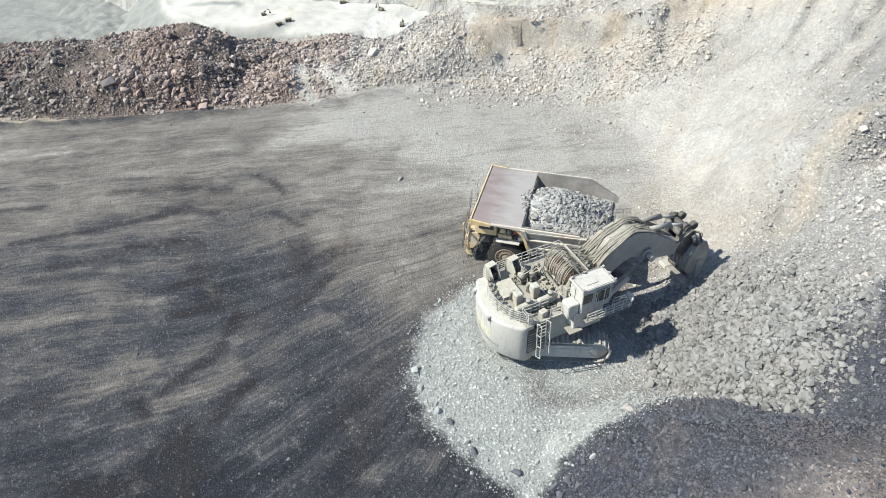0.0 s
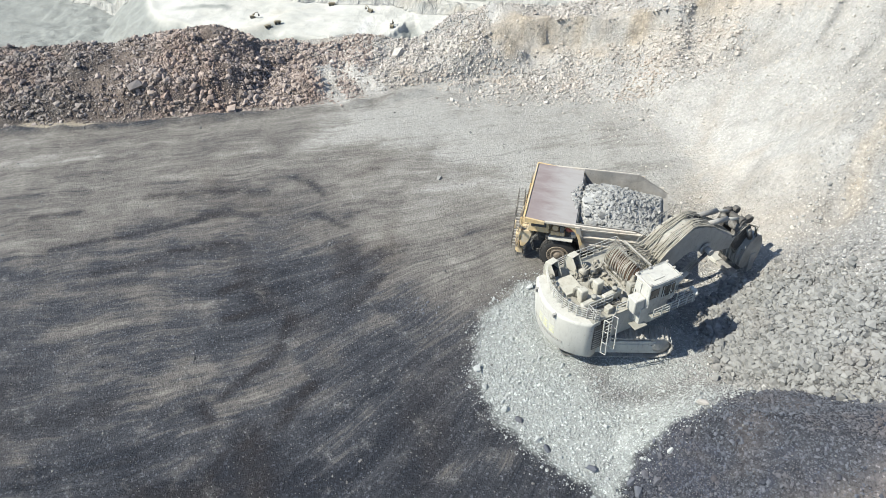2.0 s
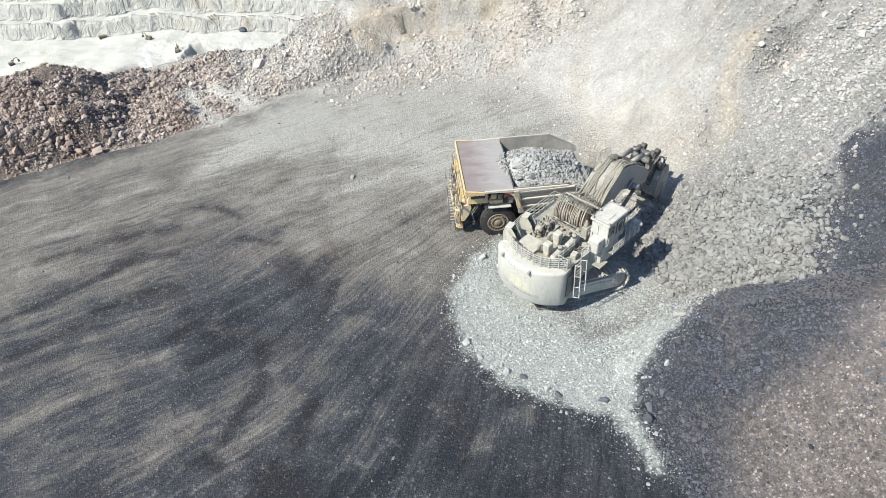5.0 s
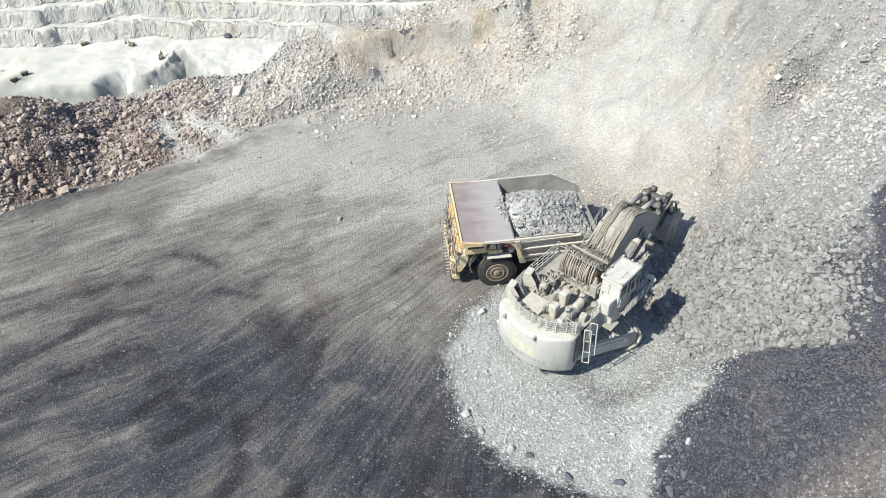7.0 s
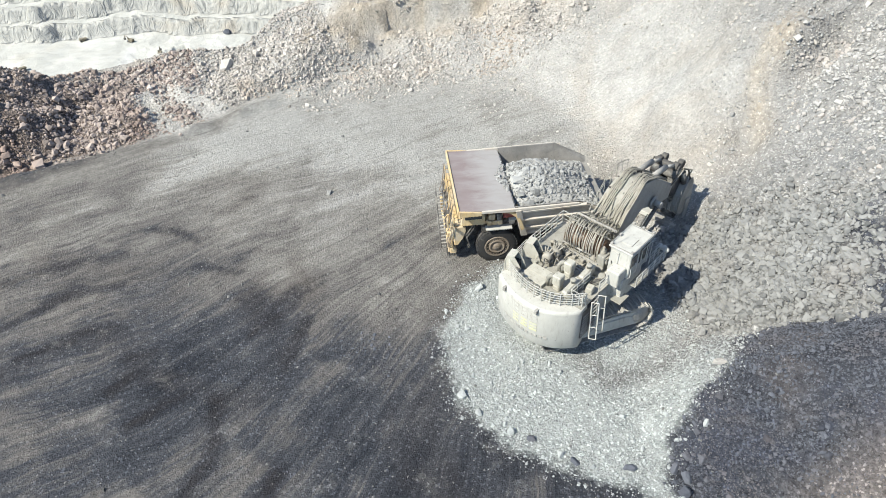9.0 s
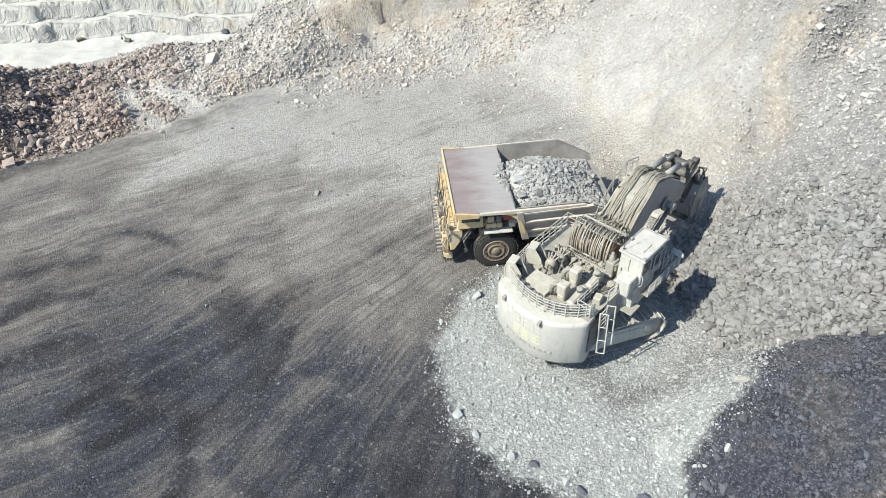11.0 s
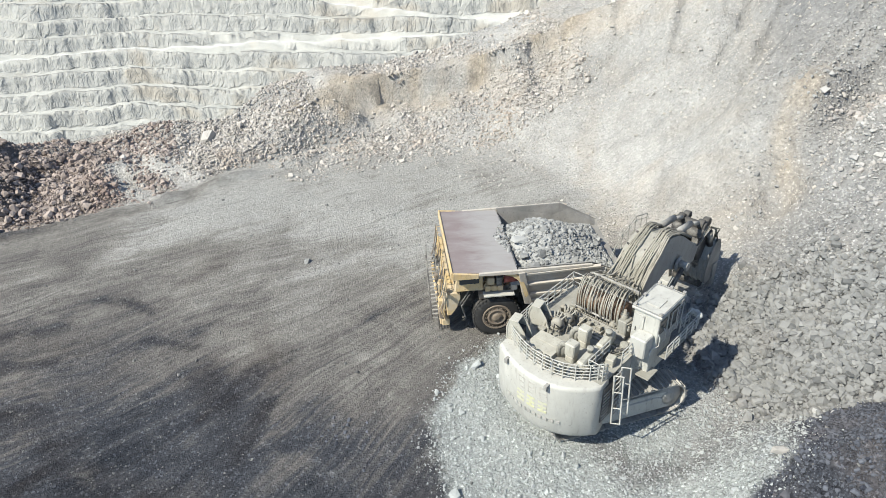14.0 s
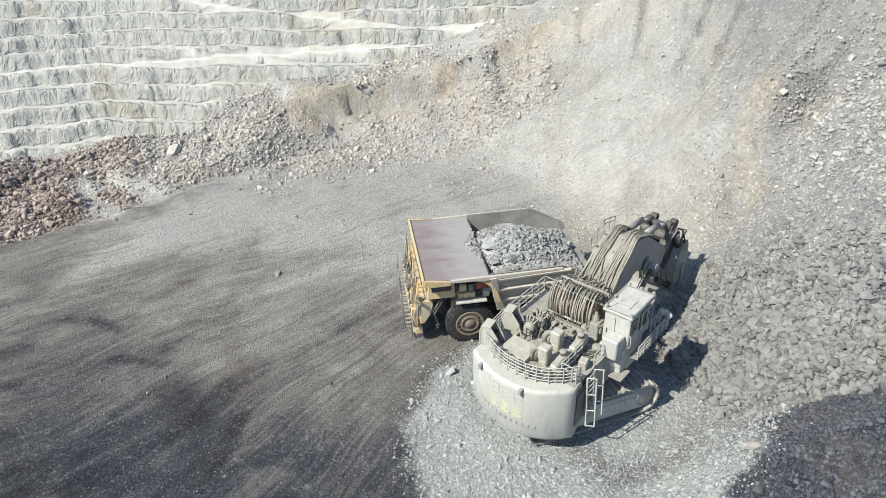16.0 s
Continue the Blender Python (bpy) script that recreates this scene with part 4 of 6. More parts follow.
s = Shape()
s.box(-0.6, 10.6, -1.15, -0.65, 1.7, 2.5).box(-0.6, 10.6, 0.65, 1.15, 1.7, 2.5)
for x in (0.2, 3.6, 6.0, 8.0, 10.2):
    s.box(x, x + 0.4, -0.66, 0.66, 1.75, 2.4)
part("chassis", s, DARKSTEEL, truck, bevel=0.03)
s = Shape()
s.lathe((9.0, -2.6, R_T), (0, 1, 0), [(0, 0.62), (1.4, 0.62), (1.7, 0.95), (3.5, 0.95), (3.8, 0.62), (5.2, 0.62)], 24)
part("rear_axle", s, DARKSTEEL, truck)
s = Shape()
s.lathe((3.2, -2.8, R_T), (0, 1, 0), [(0, 0.5), (0.6, 0.5), (0.7, 0.3), (4.9, 0.3), (5.0, 0.5), (5.6, 0.5)], 20)
part("front_axle", s, DARKSTEEL, truck)
for y in (-1.55, 1.55):
    part("hoist_cylinder", Shape().tube([(5.0, y, 2.1), (6.3, y, 3.6)], 0.24, 14).tube([(6.3, y, 3.6), (7.2, y, 4.6)], 0.15, 12), DARKSTEEL, truck)
# front end
s = Shape()
s.box(-0.5, 2.9, -1.9, 1.9, 1.5, 3.95)
part("engine_bay", s, DARKSTEEL, truck, bevel=0.05)
s = Shape()
s.prism([(-0.9, 0.95), (-0.35, 0.85), (-0.35, 1.65), (-0.9, 1.6)], -3.2, 3.2)
s.box(-0.75, -0.2, -3.4, -2.7, 0.95, 1.5).box(-0.75, -0.2, 2.7, 3.4, 0.95, 1.5)
part("bumper", s, YELLOW, truck, "dusty yellow front bumper beam", bevel=0.05)
s = Shape().box(-0.68, -0.49, -1.75, 1.75, 1.7, 3.85)
part("grille_frame", s, DARKSTEEL, truck, bevel=0.04)
for y in (-1.8, -0.05, 1.7):
    part("grille_post", Shape().box(-0.78, -0.5, y, y + 0.12, 1.6, 3.95), YELLOW, truck, bevel=0.02)
s = Shape()
for k in range(9):
    z = 1.85 + k * 0.22
    s.box(-0.74, -0.67, -1.6, 1.6, z, z + 0.09)
part("grille", s, DARKSTEEL, truck, "dark radiator grille")
s = Shape()
s.box(-0.4, 3.1, -3.4, -1.7, 3.95, 4.12).box(-0.4, 3.1, 1.7, 3.95, 3.95, 4.12).box(-0.4, 0.4, -1.72, 1.72, 3.95, 4.12)
s.box(-0.44, -0.38, -3.98, 3.98, 3.85, 4.14).box(-0.4, 3.1, 3.94, 4.0, 3.85, 4.14)
part("deck", s, YELLOW, truck, "yellow upper deck plate", bevel=0.015)
for side in (-1, 1):
    s = Shape()
    arch = [(0.55, 3.95), (0.6, 3.5), (0.35, 2.7), (-0.1, 2.0), (-0.4, 2.0), (-0.42, 3.95)]
    y0, y1 = sorted((side * 2.5, side * 3.6))
    s.prism(arch, y0, y1)
    part("fender", s, YELLOW, truck, "chipped yellow front fender", bevel=0.04)
    for k in range(5):
        yy = side * (2.0 + 0.38 * k)
        part("hydraulic_line", Shape().tube([(-0.5, yy, 1.5), (-0.62 - 0.08 * (k % 2), yy + 0.1, 2.3), (-0.55, yy - 0.1, 3.1), (-0.42, yy, 3.9)], 0.06 + 0.02 * (k % 3), 6), (RIM, YELLOW, DARKSTEEL)[k % 3], truck)
    part("step_box", Shape().box(-0.95, -0.35, side * 3.0 - 0.35, side * 3.0 + 0.35, 1.6, 2.2), RIM, truck, bevel=0.04)
    # head lights
    for dz in (0, 0.36):
        part("headlight", Shape().lathe((-0.42, side * 2.9, 2.3 + dz), (-1, 0, 0), [(0, 0.16), (0.17, 0.16), (0.19, 0.12), (0.2, 0.02)], 14), GLASS, truck, "round dusty headlight")
# stairs across the nose
s = Shape()
a_, b_ = Vector((-1.12, 1.45, 4.1)), Vector((-1.12, -2.3, 0.75))
for off in (-0.32, 0.32):
    s.tube([a_ + Vector((off, 0, 0)), b_ + Vector((off, 0, 0))], 0.07, 6)
    s.tube([a_ + Vector((off, 0, 0.95)), b_ + Vector((off, 0, 0.95))], 0.035, 6)
    for k in range(6):
        p = a_.lerp(b_, k / 5) + Vector((off, 0, 0))
        s.tube([p, p + Vector((0, 0, 0.95))], 0.03, 6)
part("stair_frame", s, DARKSTEEL, truck, "grey steel stair stringers and handrails")
step = None
for k in range(17):
    p = a_.lerp(b_, (k + 0.5) / 17)
    if step is None:
        step = part("stair_step", Shape().box(-0.31, 0.31, -0.07, 0.07, -0.02, 0.02), TRACKSTEEL, truck, "grey grated stair step", m=Matrix.Translation(p))
    else:
        twin(step, Matrix.Translation(p))
s = Shape()
for y in (-2.3, -2.9):
    s.tube([(-0.95, y, 1.2), (-0.95, y, 0.35)], 0.04, 6)
for z in (0.4, 0.65, 0.9):
    s.tube([(-0.95, -2.3, z), (-0.95, -2.9, z)], 0.035, 6)
part("boarding_ladder", s, DARKSTEEL, truck)
# handrails of the deck
s = Shape()
rail = [(3.0, -3.38), (-0.36, -3.38), (-0.36, 3.92), (3.0, 3.92)]
for z in (4.6, 5.1):
    s.tube([(x, y, z) for x, y in rail], 0.035, 6)
for (x0, y0), (x1, y1) in zip(rail[:-1], rail[1:]):
    n_ = max(3, int(math.hypot(x1 - x0, y1 - y0) / 1.2))
    for k in range(n_):
        x, y = x0 + (x1 - x0) * k / n_, y0 + (y1 - y0) * k / n_
        s.tube([(x, y, 4.1), (x, y, 5.1)], 0.035, 6)
part("deck_railing", s, YELLOW, truck)
s = Shape().loft([[(0.15, -3.75, 4.12), (2.2, -3.75, 4.12), (2.2, -1.9, 4.12), (0.15, -1.9, 4.12)], [(0.35, -3.65, 5.7), (2.15, -3.65, 5.7), (2.15, -1.95, 5.7), (0.35, -1.95, 5.7)]])
cab_t = part("cab", s, YELLOW, truck, "dusty yellow driver's cab under the canopy", bevel=0.05)
part("side_window", Shape().box(0.5, 1.9, -3.76, -3.70, 4.75, 5.5), GLASS, cab_t, "dark cab window")
part("windscreen", Shape().box(0.17, 0.27, -3.55, -2.1, 4.75, 5.5), GLASS, cab_t, "dark cab windscreen")
s = Shape().box(0.6, 2.7, 2.1, 3.8, 4.12, 5.3)
part("control_cabinet", s, YELLOW, truck, bevel=0.04)
# gear under the canopy on the near side
rt = np.random.default_rng(8)
for k in range(14):
    x = 0.7 + 0.28 * k
    part("pipe", Shape().tube([(x, -3.3, 3.7 + 0.2 * (k % 3)), (x + 0.2, -3.5 - 0.05 * (k % 2), 4.2 + rt.uniform(0, 0.4)), (x + 0.5, -3.4, 4.6 + rt.uniform(0, 0.5)), (x + 0.6, -2.9, 5.3)], 0.04 + 0.015 * (k % 2), 6), (HOSE_PALE, YELLOW, DARKSTEEL, RUST)[k % 4], truck)
for k, (x, z, w, h) in enumerate(((2.5, 4.5, 0.5, 0.55), (3.15, 4.35, 0.4, 0.7), (4.2, 3.9, 0.45, 0.5), (1.9, 3.3, 0.5, 0.5), (2.6, 4.02, 0.7, 0.3))):
    part("equipment_box", Shape().box(x, x + w, -3.72, -3.3, z, z + h), (YELLOW, DARKSTEEL, BODY, RIM, YELLOW)[k], truck, bevel=0.03)
part("suspension_strut", Shape().tube([(2.5, -2.6, 1.9), (2.2, -2.5, 3.9)], 0.26, 14).tube([(2.2, -2.5, 3.6), (2.15, -2.5, 4.1)], 0.34, 14), YELLOW, truck)
for k in range(9):
    y = -3.6 + 0.9 * k
    part("nose_pipe", Shape().tube([(-0.55, y, 1.7), (-0.9 - 0.1 * (k % 2), y + 0.1, 2.6), (-0.7, y - 0.15, 3.4), (-0.5, y, 4.6), (-0.42, y, 5.5)], 0.04, 6), (YELLOW, DARKSTEEL, RIM)[k % 3], truck)
for k in range(6):
    y, z = rt.uniform(-3.5, 3.5), rt.uniform(2.2, 3.7)
    part("nose_box", Shape().box(-0.95, -0.45, y - 0.25, y + 0.25, z - 0.2, z + 0.25), (YELLOW, RIM, YELLOW)[k % 3], truck, bevel=0.04)
s = Shape().box(3.2, 4.6, -3.3, -1.2, 3.2, 4.6)
part("air_tank_frame", s, DARKSTEEL, truck, bevel=0.05)
s = Shape()
for k in range(3):
    s.box(2.35 + 0.45 * k, 2.72 + 0.45 * k, -3.75, -3.42, 3.95, 4.4)
part("battery_box", s, YELLOW, truck, "yellow battery boxes on the deck edge", bevel=0.03)
part("tank", Shape().lathe((3.7, -3.4, 4.75), (1, 0, 0), [(0, 0.05), (0.04, 0.3), (1.0, 0.3), (1.05, 0.05)], 16), RED, truck, "red cylindrical tank")
part("side_step", Shape().box(2.2, 4.4, -4.15, -3.5, 3.72, 3.84), WHITE, truck, bevel=0.02)
s = Shape()
for y in (-3.55, -3.95):
    s.tube([(1.2, y, 4.0), (0.6, y, 3.0), (0.9, y + 0.1, 2.0)], 0.05, 6)
part("mirror_bracket", s, DARKSTEEL, truck)
s = Shape().box(-1.0, -0.9, -3.9, -3.5, 4.3, 5.0).tube([(-0.4, -3.9, 4.2), (-0.95, -3.8, 4.6)], 0.04, 6)
part("mirror", s, YELLOW, truck)

# dump body
TOP = 6.12
s = Shape()
s.loft([[(-0.02, -4.42, TOP - 0.05), (4.5, -4.42, TOP - 0.30), (4.5, 4.42, TOP - 0.30), (-0.02, 4.42, TOP - 0.05)],
        [(-0.02, -4.42, TOP + 0.06), (4.5, -4.42, TOP - 0.17), (4.5, 4.42, TOP - 0.17), (-0.02, 4.42, TOP + 0.06)]])
part("canopy", s, CANOPY, truck, "maroon-brown steel canopy plate streaked with dust")
s = Shape()
s.box(-0.16, -0.03, -4.5, 4.5, TOP - 0.42, TOP + 0.16)
part("canopy_lip", s, YELLOW, truck, "rust-yellow front lip of the canopy", bevel=0.02)
for side in (-1, 1):
    y0, y1 = sorted((side * 4.40, side * 4.58))
    s = Shape()
    s.prism([(-0.05, TOP - 0.42), (1.75, TOP - 0.42), (1.75, TOP - 0.1), (-0.05, TOP + 0.14)], y0, y1)
    part("canopy_edge", s, YELLOW, truck, "pale yellow edge plate of the canopy", bevel=0.02)
    s = Shape()
    s.prism([(1.77, TOP - 0.22), (4.3, TOP - 0.30), (9.7, TOP - 0.10), (9.7, TOP + 0.06), (1.77, TOP - 0.02)], y0, y1)
    part("side_rail", s, BODY, truck, "tan top rail of the dump body", bevel=0.02)
    # outer side panel, leaning in towards its foot
    s = Shape()
    prof = [(4.55, 5.9), (9.75, 6.05), (12.7, 4.75), (12.7, 4.35), (5.35, 2.75), (5.0, 3.5), (4.75, 4.6)]

    def lean(x, z, d):
        return (x, side * (3.72 + 0.72 * max(0, z - 2.7) / 3.3 - d), z)

    s.loft([[lean(x, z, 0.0) for x, z in prof], [lean(x, z, 0.16) for x, z in prof]])
    panel = part("side_panel", s, BODY, truck, "dusty tan steel side of the dump body", bevel=0.02)
    for za, zb, xa, xb, dep in ((5.55, 5.85, 4.6, 10.3, 0.20), (4.55, 4.85, 4.9, 12.2, 0.22), (3.45, 3.8, 5.1, 9.6, 0.20), (2.78, 3.1, 5.3, 6.9, 0.16)):
        def along(x, z, d):
            tilt = (x - xa) * 0.045
            return lean(x, z + tilt, -d)
        s = Shape()
        s.loft([[along(xa, za, 0.0), along(xb, za, 0.0), along(xb, zb, 0.0), along(xa, zb, 0.0)],
                [along(xa, za + 0.02, dep), along(xb, za + 0.02, dep), along(xb, zb - 0.1, dep), along(xa, zb - 0.1, dep)]])
        part("stiffener", s, BODY, panel, bevel=0.015)
    s = Shape()
    s.loft([[lean(4.5, 5.95, -0.24), lean(4.95, 5.95, -0.24), lean(5.75, 2.72, -0.24), lean(5.2, 2.72, -0.24)],
            [lean(4.5, 5.95, 0.0), lean(4.95, 5.95, 0.0), lean(5.75, 2.72, 0.0), lean(5.2, 2.72, 0.0)]])
    part("corner_post", s, BODY, panel, bevel=0.02)
    s = Shape()
    curve = [(2.3, 5.85), (3.4, 5.8), (4.1, 5.6), (4.55, 5.2), (4.85, 4.5), (5.1, 3.7)]
    outer = [(x + 0.22, z + 0.22) for x, z in curve]
    outer = [(x, min(z, 5.98)) for x, z in outer]
    s.prism(curve + outer[::-1], min(side * 4.38, side * 4.48), max(side * 4.38, side * 4.48))
    part("arch_plate", s, YELLOW, panel, "rust-yellow curved gusset under the canopy", bevel=0.01)
    # inner liner
    s = Shape()
    yi = side * 4.28
    s.loft([[(4.5, yi, TOP + 0.05), (9.7, yi, TOP + 0.12), (12.7, side * 4.0, 4.72), (12.7, side * 3.5, 4.3), (5.4, side * 3.4, 3.1), (4.9, side * 4.0, 4.6)],
            [(4.5, yi + side * 0.1, TOP + 0.05), (9.7, yi + side * 0.1, TOP + 0.12), (12.7, side * 4.1, 4.72), (12.7, side * 3.6, 4.3), (5.4, side * 3.5, 3.1), (4.9, side * 4.1, 4.6)]])
    part("liner", s, BOWL, truck, "dark scoured steel bowl liner")
s = Shape()
s.prism([(4.45, TOP - 0.25), (4.6, TOP - 0.25), (5.45, 3.05), (12.7, 4.3), (12.7, 4.0), (5.3, 2.75)], -3.7, 3.7)
part("bowl_floor", s, BOWL, truck, "dark worn bowl front wall and floor")
s = Shape()
for k in range(5):
    x = 5.8 + 1.5 * k
    z = 2.75 + (x - 5.3) * 0.168
    s.prism([(x, z - 0.3), (x + 0.25, z - 0.26), (x + 0.25, z + 0.04), (x, z)], -3.5, 3.5)
part("floor_beam", s, BODY, truck)

# the ore in it
s = Shape()
mound(s, 4.2, 12.1, -3.9, 3.9, lambda x, y: 4.45, lambda x, y: 6.95 - 0.10 * max(0, x - 7.2), 42, 40, 3.0)
load_mesh = s.mesh("ore_load", ROCK_LOAD)
load = tagged(new("ore_load", load_mesh), "heaped load of broken grey ore in the truck bowl", "ore", kind="stuff")
load.matrix_basis = TRUCK


def load_z(x, y):
    u, v = (x - 4.2) / 7.9, (y + 3.9) / 7.8
    k = (math.sin(math.pi * min(1, max(0, u)) ** 0.66) ** 0.85) * math.sin(math.pi * min(1, max(0, v)))
    z = 4.45 + (6.95 - 0.10 * max(0, x - 7.2) - 4.45) * k
    return max(z, TOP - 0.17 + 0.05 * (4.5 - x)) if x < 4.55 else z


def chunks(name, n, sizes, xr, yr, mat, seed, label, keep=None):
    r = np.random.default_rng(seed)
    sh = Shape()
    sz = sizes(r, n)
    for k in range(n):
        x, y = r.uniform(*xr), r.uniform(*yr)
        if keep and not keep(x, y):
            continue
        co, tri = SHAPES[r.integers(len(SHAPES))]
        q = np.array(Euler(r.uniform(-0.7, 0.7, 2).tolist() + [r.uniform(0, 6.28)]).to_matrix()) * sz[k] * np.array([1, r.uniform(0.6, 1), r.uniform(0.5, 0.9)])[None, :]
        sh.poly((co @ q.T + (x, y, load_z(x, y) + sz[k] * 0.1)).tolist(), tri.tolist())
    ob = tagged(new(name, sh.mesh(name, mat)), label, "ore", kind="stuff")
    ob.matrix_basis = TRUCK
    return ob


chunks("ore_chunks", 3800, lognormal(0.115, 0.5, 0.38), (3.3, 11.9), (-3.85, 3.85), ROCK_LOAD, 21, "angular ore lumps on top of the truck load",
       lambda x, y: x > 4.75 - 1.0 * max(0.0, 1 - ((y - 0.2) / 2.4) ** 2) + 0.35 * noise.noise((y * 2, x, 3)))
for k, (x, y, sz) in enumerate(((5.3, -0.9, 0.85), (6.0, -3.0, 0.62), (5.4, -2.2, 0.55), (7.4, 0.6, 0.5), (6.5, 1.6, 0.45), (4.7, 1.1, 0.42))):
    co, tri = SHAPES[k + 3]
    sh = Shape().poly((co * np.array([sz, sz * 0.8, sz * 0.6])).tolist(), tri.tolist())
    ob = tagged(new("ore_boulder", sh.mesh("ore_boulder", ROCK_LOAD)), "large flat grey ore slab lying on the truck load", "rock", "slabs on the load")
    ob.matrix_basis = TRUCK @ pose(x, y, load_z(x, y) + sz * 0.12, 10 * k - 20, 8, 40 * k)

# ---- hydraulic shovel ----
SH_X, SH_Y = 8.2, 39.6
HEAD, CRAWL = 25.0, -4.0
SH_Z = 0.12
shovel = tagged(new("mining_shovel"), "huge dust-covered white hydraulic mining shovel digging at the face", "excavator")
shovel.matrix_basis = pose(SH_X, SH_Y, SH_Z, 0, 0, HEAD)
TURNED = pose(0, 0, 0, 0, 0, CRAWL - HEAD)


def oval(half, r, n):
    """Points, evenly spaced, round a crawler: straight top and bottom with round ends."""
    total = 4 * half + 2 * math.pi * r
    out = []
    for k in range(n):
        d = total * k / n
        if d < 2 * half:
            out.append((-half + d, r, 0.0))
        elif d < 2 * half + math.pi * r:
            t = (d - 2 * half) / r
            out.append((half + r * math.sin(t), r * math.cos(t), -t))
        elif d < 4 * half + math.pi * r:
            out.append((half - (d - 2 * half - math.pi * r), -r, math.pi))
        else:
            t = (d - 4 * half - math.pi * r) / r
            out.append((-half - r * math.sin(t), -r * math.cos(t), math.pi - t))
    return out


TR_W, TR_R, TR_H = 1.45, 1.12, 3.45
for side in (-1, 1):
    s = Shape()
    prof = [(-3.5, 0.30), (3.5, 0.30), (4.0, 0.7), (4.0, 1.45), (3.2, 1.74), (-3.2, 1.74), (-4.0, 1.45), (-4.0, 0.7)]
    s.prism(prof, side * 3.2 - 0.52, side * 3.2 + 0.52)
    s.prism([(-3.0, 0.5), (3.1, 0.65), (3.3, 1.15), (2.6, 1.45), (-3.0, 1.45)], side * 3.2 - 0.60, side * 3.2 + 0.60)
    track = part("crawler", s, WHITE, shovel, "dusty pale crawler side frame", bevel=0.05, m=TURNED)
    for x in (-TR_H, TR_H):
        s = Shape()
        s.lathe((x, side * 3.2 - 0.6, TR_R + 0.04), (0, 1, 0), [(0, 0.3), (0.0, 0.52), (0.08, 0.56), (0.1, 0.86), (0.2, 0.96), (1.0, 0.96), (1.1, 0.86), (1.12, 0.56), (1.2, 0.52), (1.2, 0.3)], 24)
        part("idler", s, TRACKSTEEL, track, "steel end wheel of the crawler")
    shoe = None
    for px, pz, t in oval(TR_H, TR_R, 50):
        m = Matrix.Translation((px, side * 3.2, pz + TR_R + 0.04)) @ Matrix.Rotation(-t, 4, "Y")
        if shoe is None:
            sh = Shape().box(-0.185, 0.185, -TR_W / 2, TR_W / 2, -0.06, 0.03).box(-0.06, 0.06, -TR_W / 2, TR_W / 2, 0.02, 0.12)
            sh.box(-0.2, 0.2, -0.22, 0.22, -0.17, -0.05)
            shoe = part("track_shoe", sh, TRACKSTEEL, track, m=m)
        else:
            twin(shoe, m)
s = Shape().box(-2.0, 2.0, -2.8, 2.8, 0.75, 1.6)
s.lathe((0, 0, 1.5), (0, 0, 1), [(0, 2.0), (0.55, 2.0)], 32)
part("car_body", s, TRACKSTEEL, shovel, bevel=0.04, m=TURNED)

# upper works: x forward, y to its left
DECK = 5.2


def rear_arc(k, inset=0.0):
    """The rounded stern, k from 0 (left) to 1 (right)."""
    v = 3.32 - 6.6 * k
    w = (v - 0.0) / 3.3
    return (-6.62 + 1.05 * w * w + 0.75 * max(0, -w) ** 3 + inset, v * (1 - 0.02 * inset), 0)


def stern(z, inset, front):
    pts = [rear_arc(k / 28, inset) for k in range(29)]
    return [(front, 3.32 - 0.3 * inset, z)] + [(x, y, z) for x, y, _ in pts] + [(front, -3.28 + 0.3 * inset, z)]


s = Shape().loft([stern(1.22, 0.5, -3.9), stern(1.28, 0.30, -3.9), stern(1.55, 0.12, -3.9), stern(3.4, 0.0, -3.9), stern(4.95, 0.0, -3.9), stern(5.12, 0.05, -3.9), stern(DECK, 0.22, -3.9)], True, True)
cw = part("counterweight", s, WHITE, shovel, "rounded dusty white counterweight")
s = Shape().box(-3.9, 1.6, -3.0, 3.2, 2.35, DECK - 0.04)
part("machinery_house", s, WHITE, shovel, bevel=0.04)
s = Shape().box(-3.5, 3.1, -2.6, 2.6, 1.98, 2.6).prism([(1.5, 2.0), (4.0, 2.3), (4.0, 3.4), (3.2, 4.9), (1.5, 4.9)], -1.7, -1.05).prism([(1.5, 2.0), (4.0, 2.3), (4.0, 3.4), (3.2, 4.9), (1.5, 4.9)], 1.05, 1.7)
part("revolving_frame", s, DUSTED, shovel, bevel=0.04)
s = Shape().box(-3.9, 2.6, 1.7, 3.5, DECK - 0.12, DECK).box(-4.6, 0.0, -3.2, 1.72, DECK - 0.10, DECK + 0.012).box(-0.02, 1.6, -3.0, 1.72, DECK - 0.11, DECK)
part("deck_plate", s, DUSTED, shovel, "dust-caked machinery deck")
# solid dark panel; its colour gives the shade inside the flank opening
s = Shape().box(-4.45, -2.65, -3.34, -2.95, 2.2, 4.85)
part("engine_opening", s, DARKSTEEL, shovel, "dark panel coloured as the shaded louvred opening in the side")
s = Shape()
for k in range(8):
    s.box(-4.4, -3.7, -3.38, -3.33, 2.4 + 0.27 * k, 2.48 + 0.27 * k)
part("louvre", s, TRACKSTEEL, shovel)

# lettering on the stern, as plain bars on the curved plate
YELLOWISH = paint("faded_yellow", (0.47, 0.475, 0.24), (0.42, 0.42, 0.30), 0.42)
GREYISH = paint("faded_grey", (0.24, 0.235, 0.22), (0.42, 0.41, 0.38), 0.3)


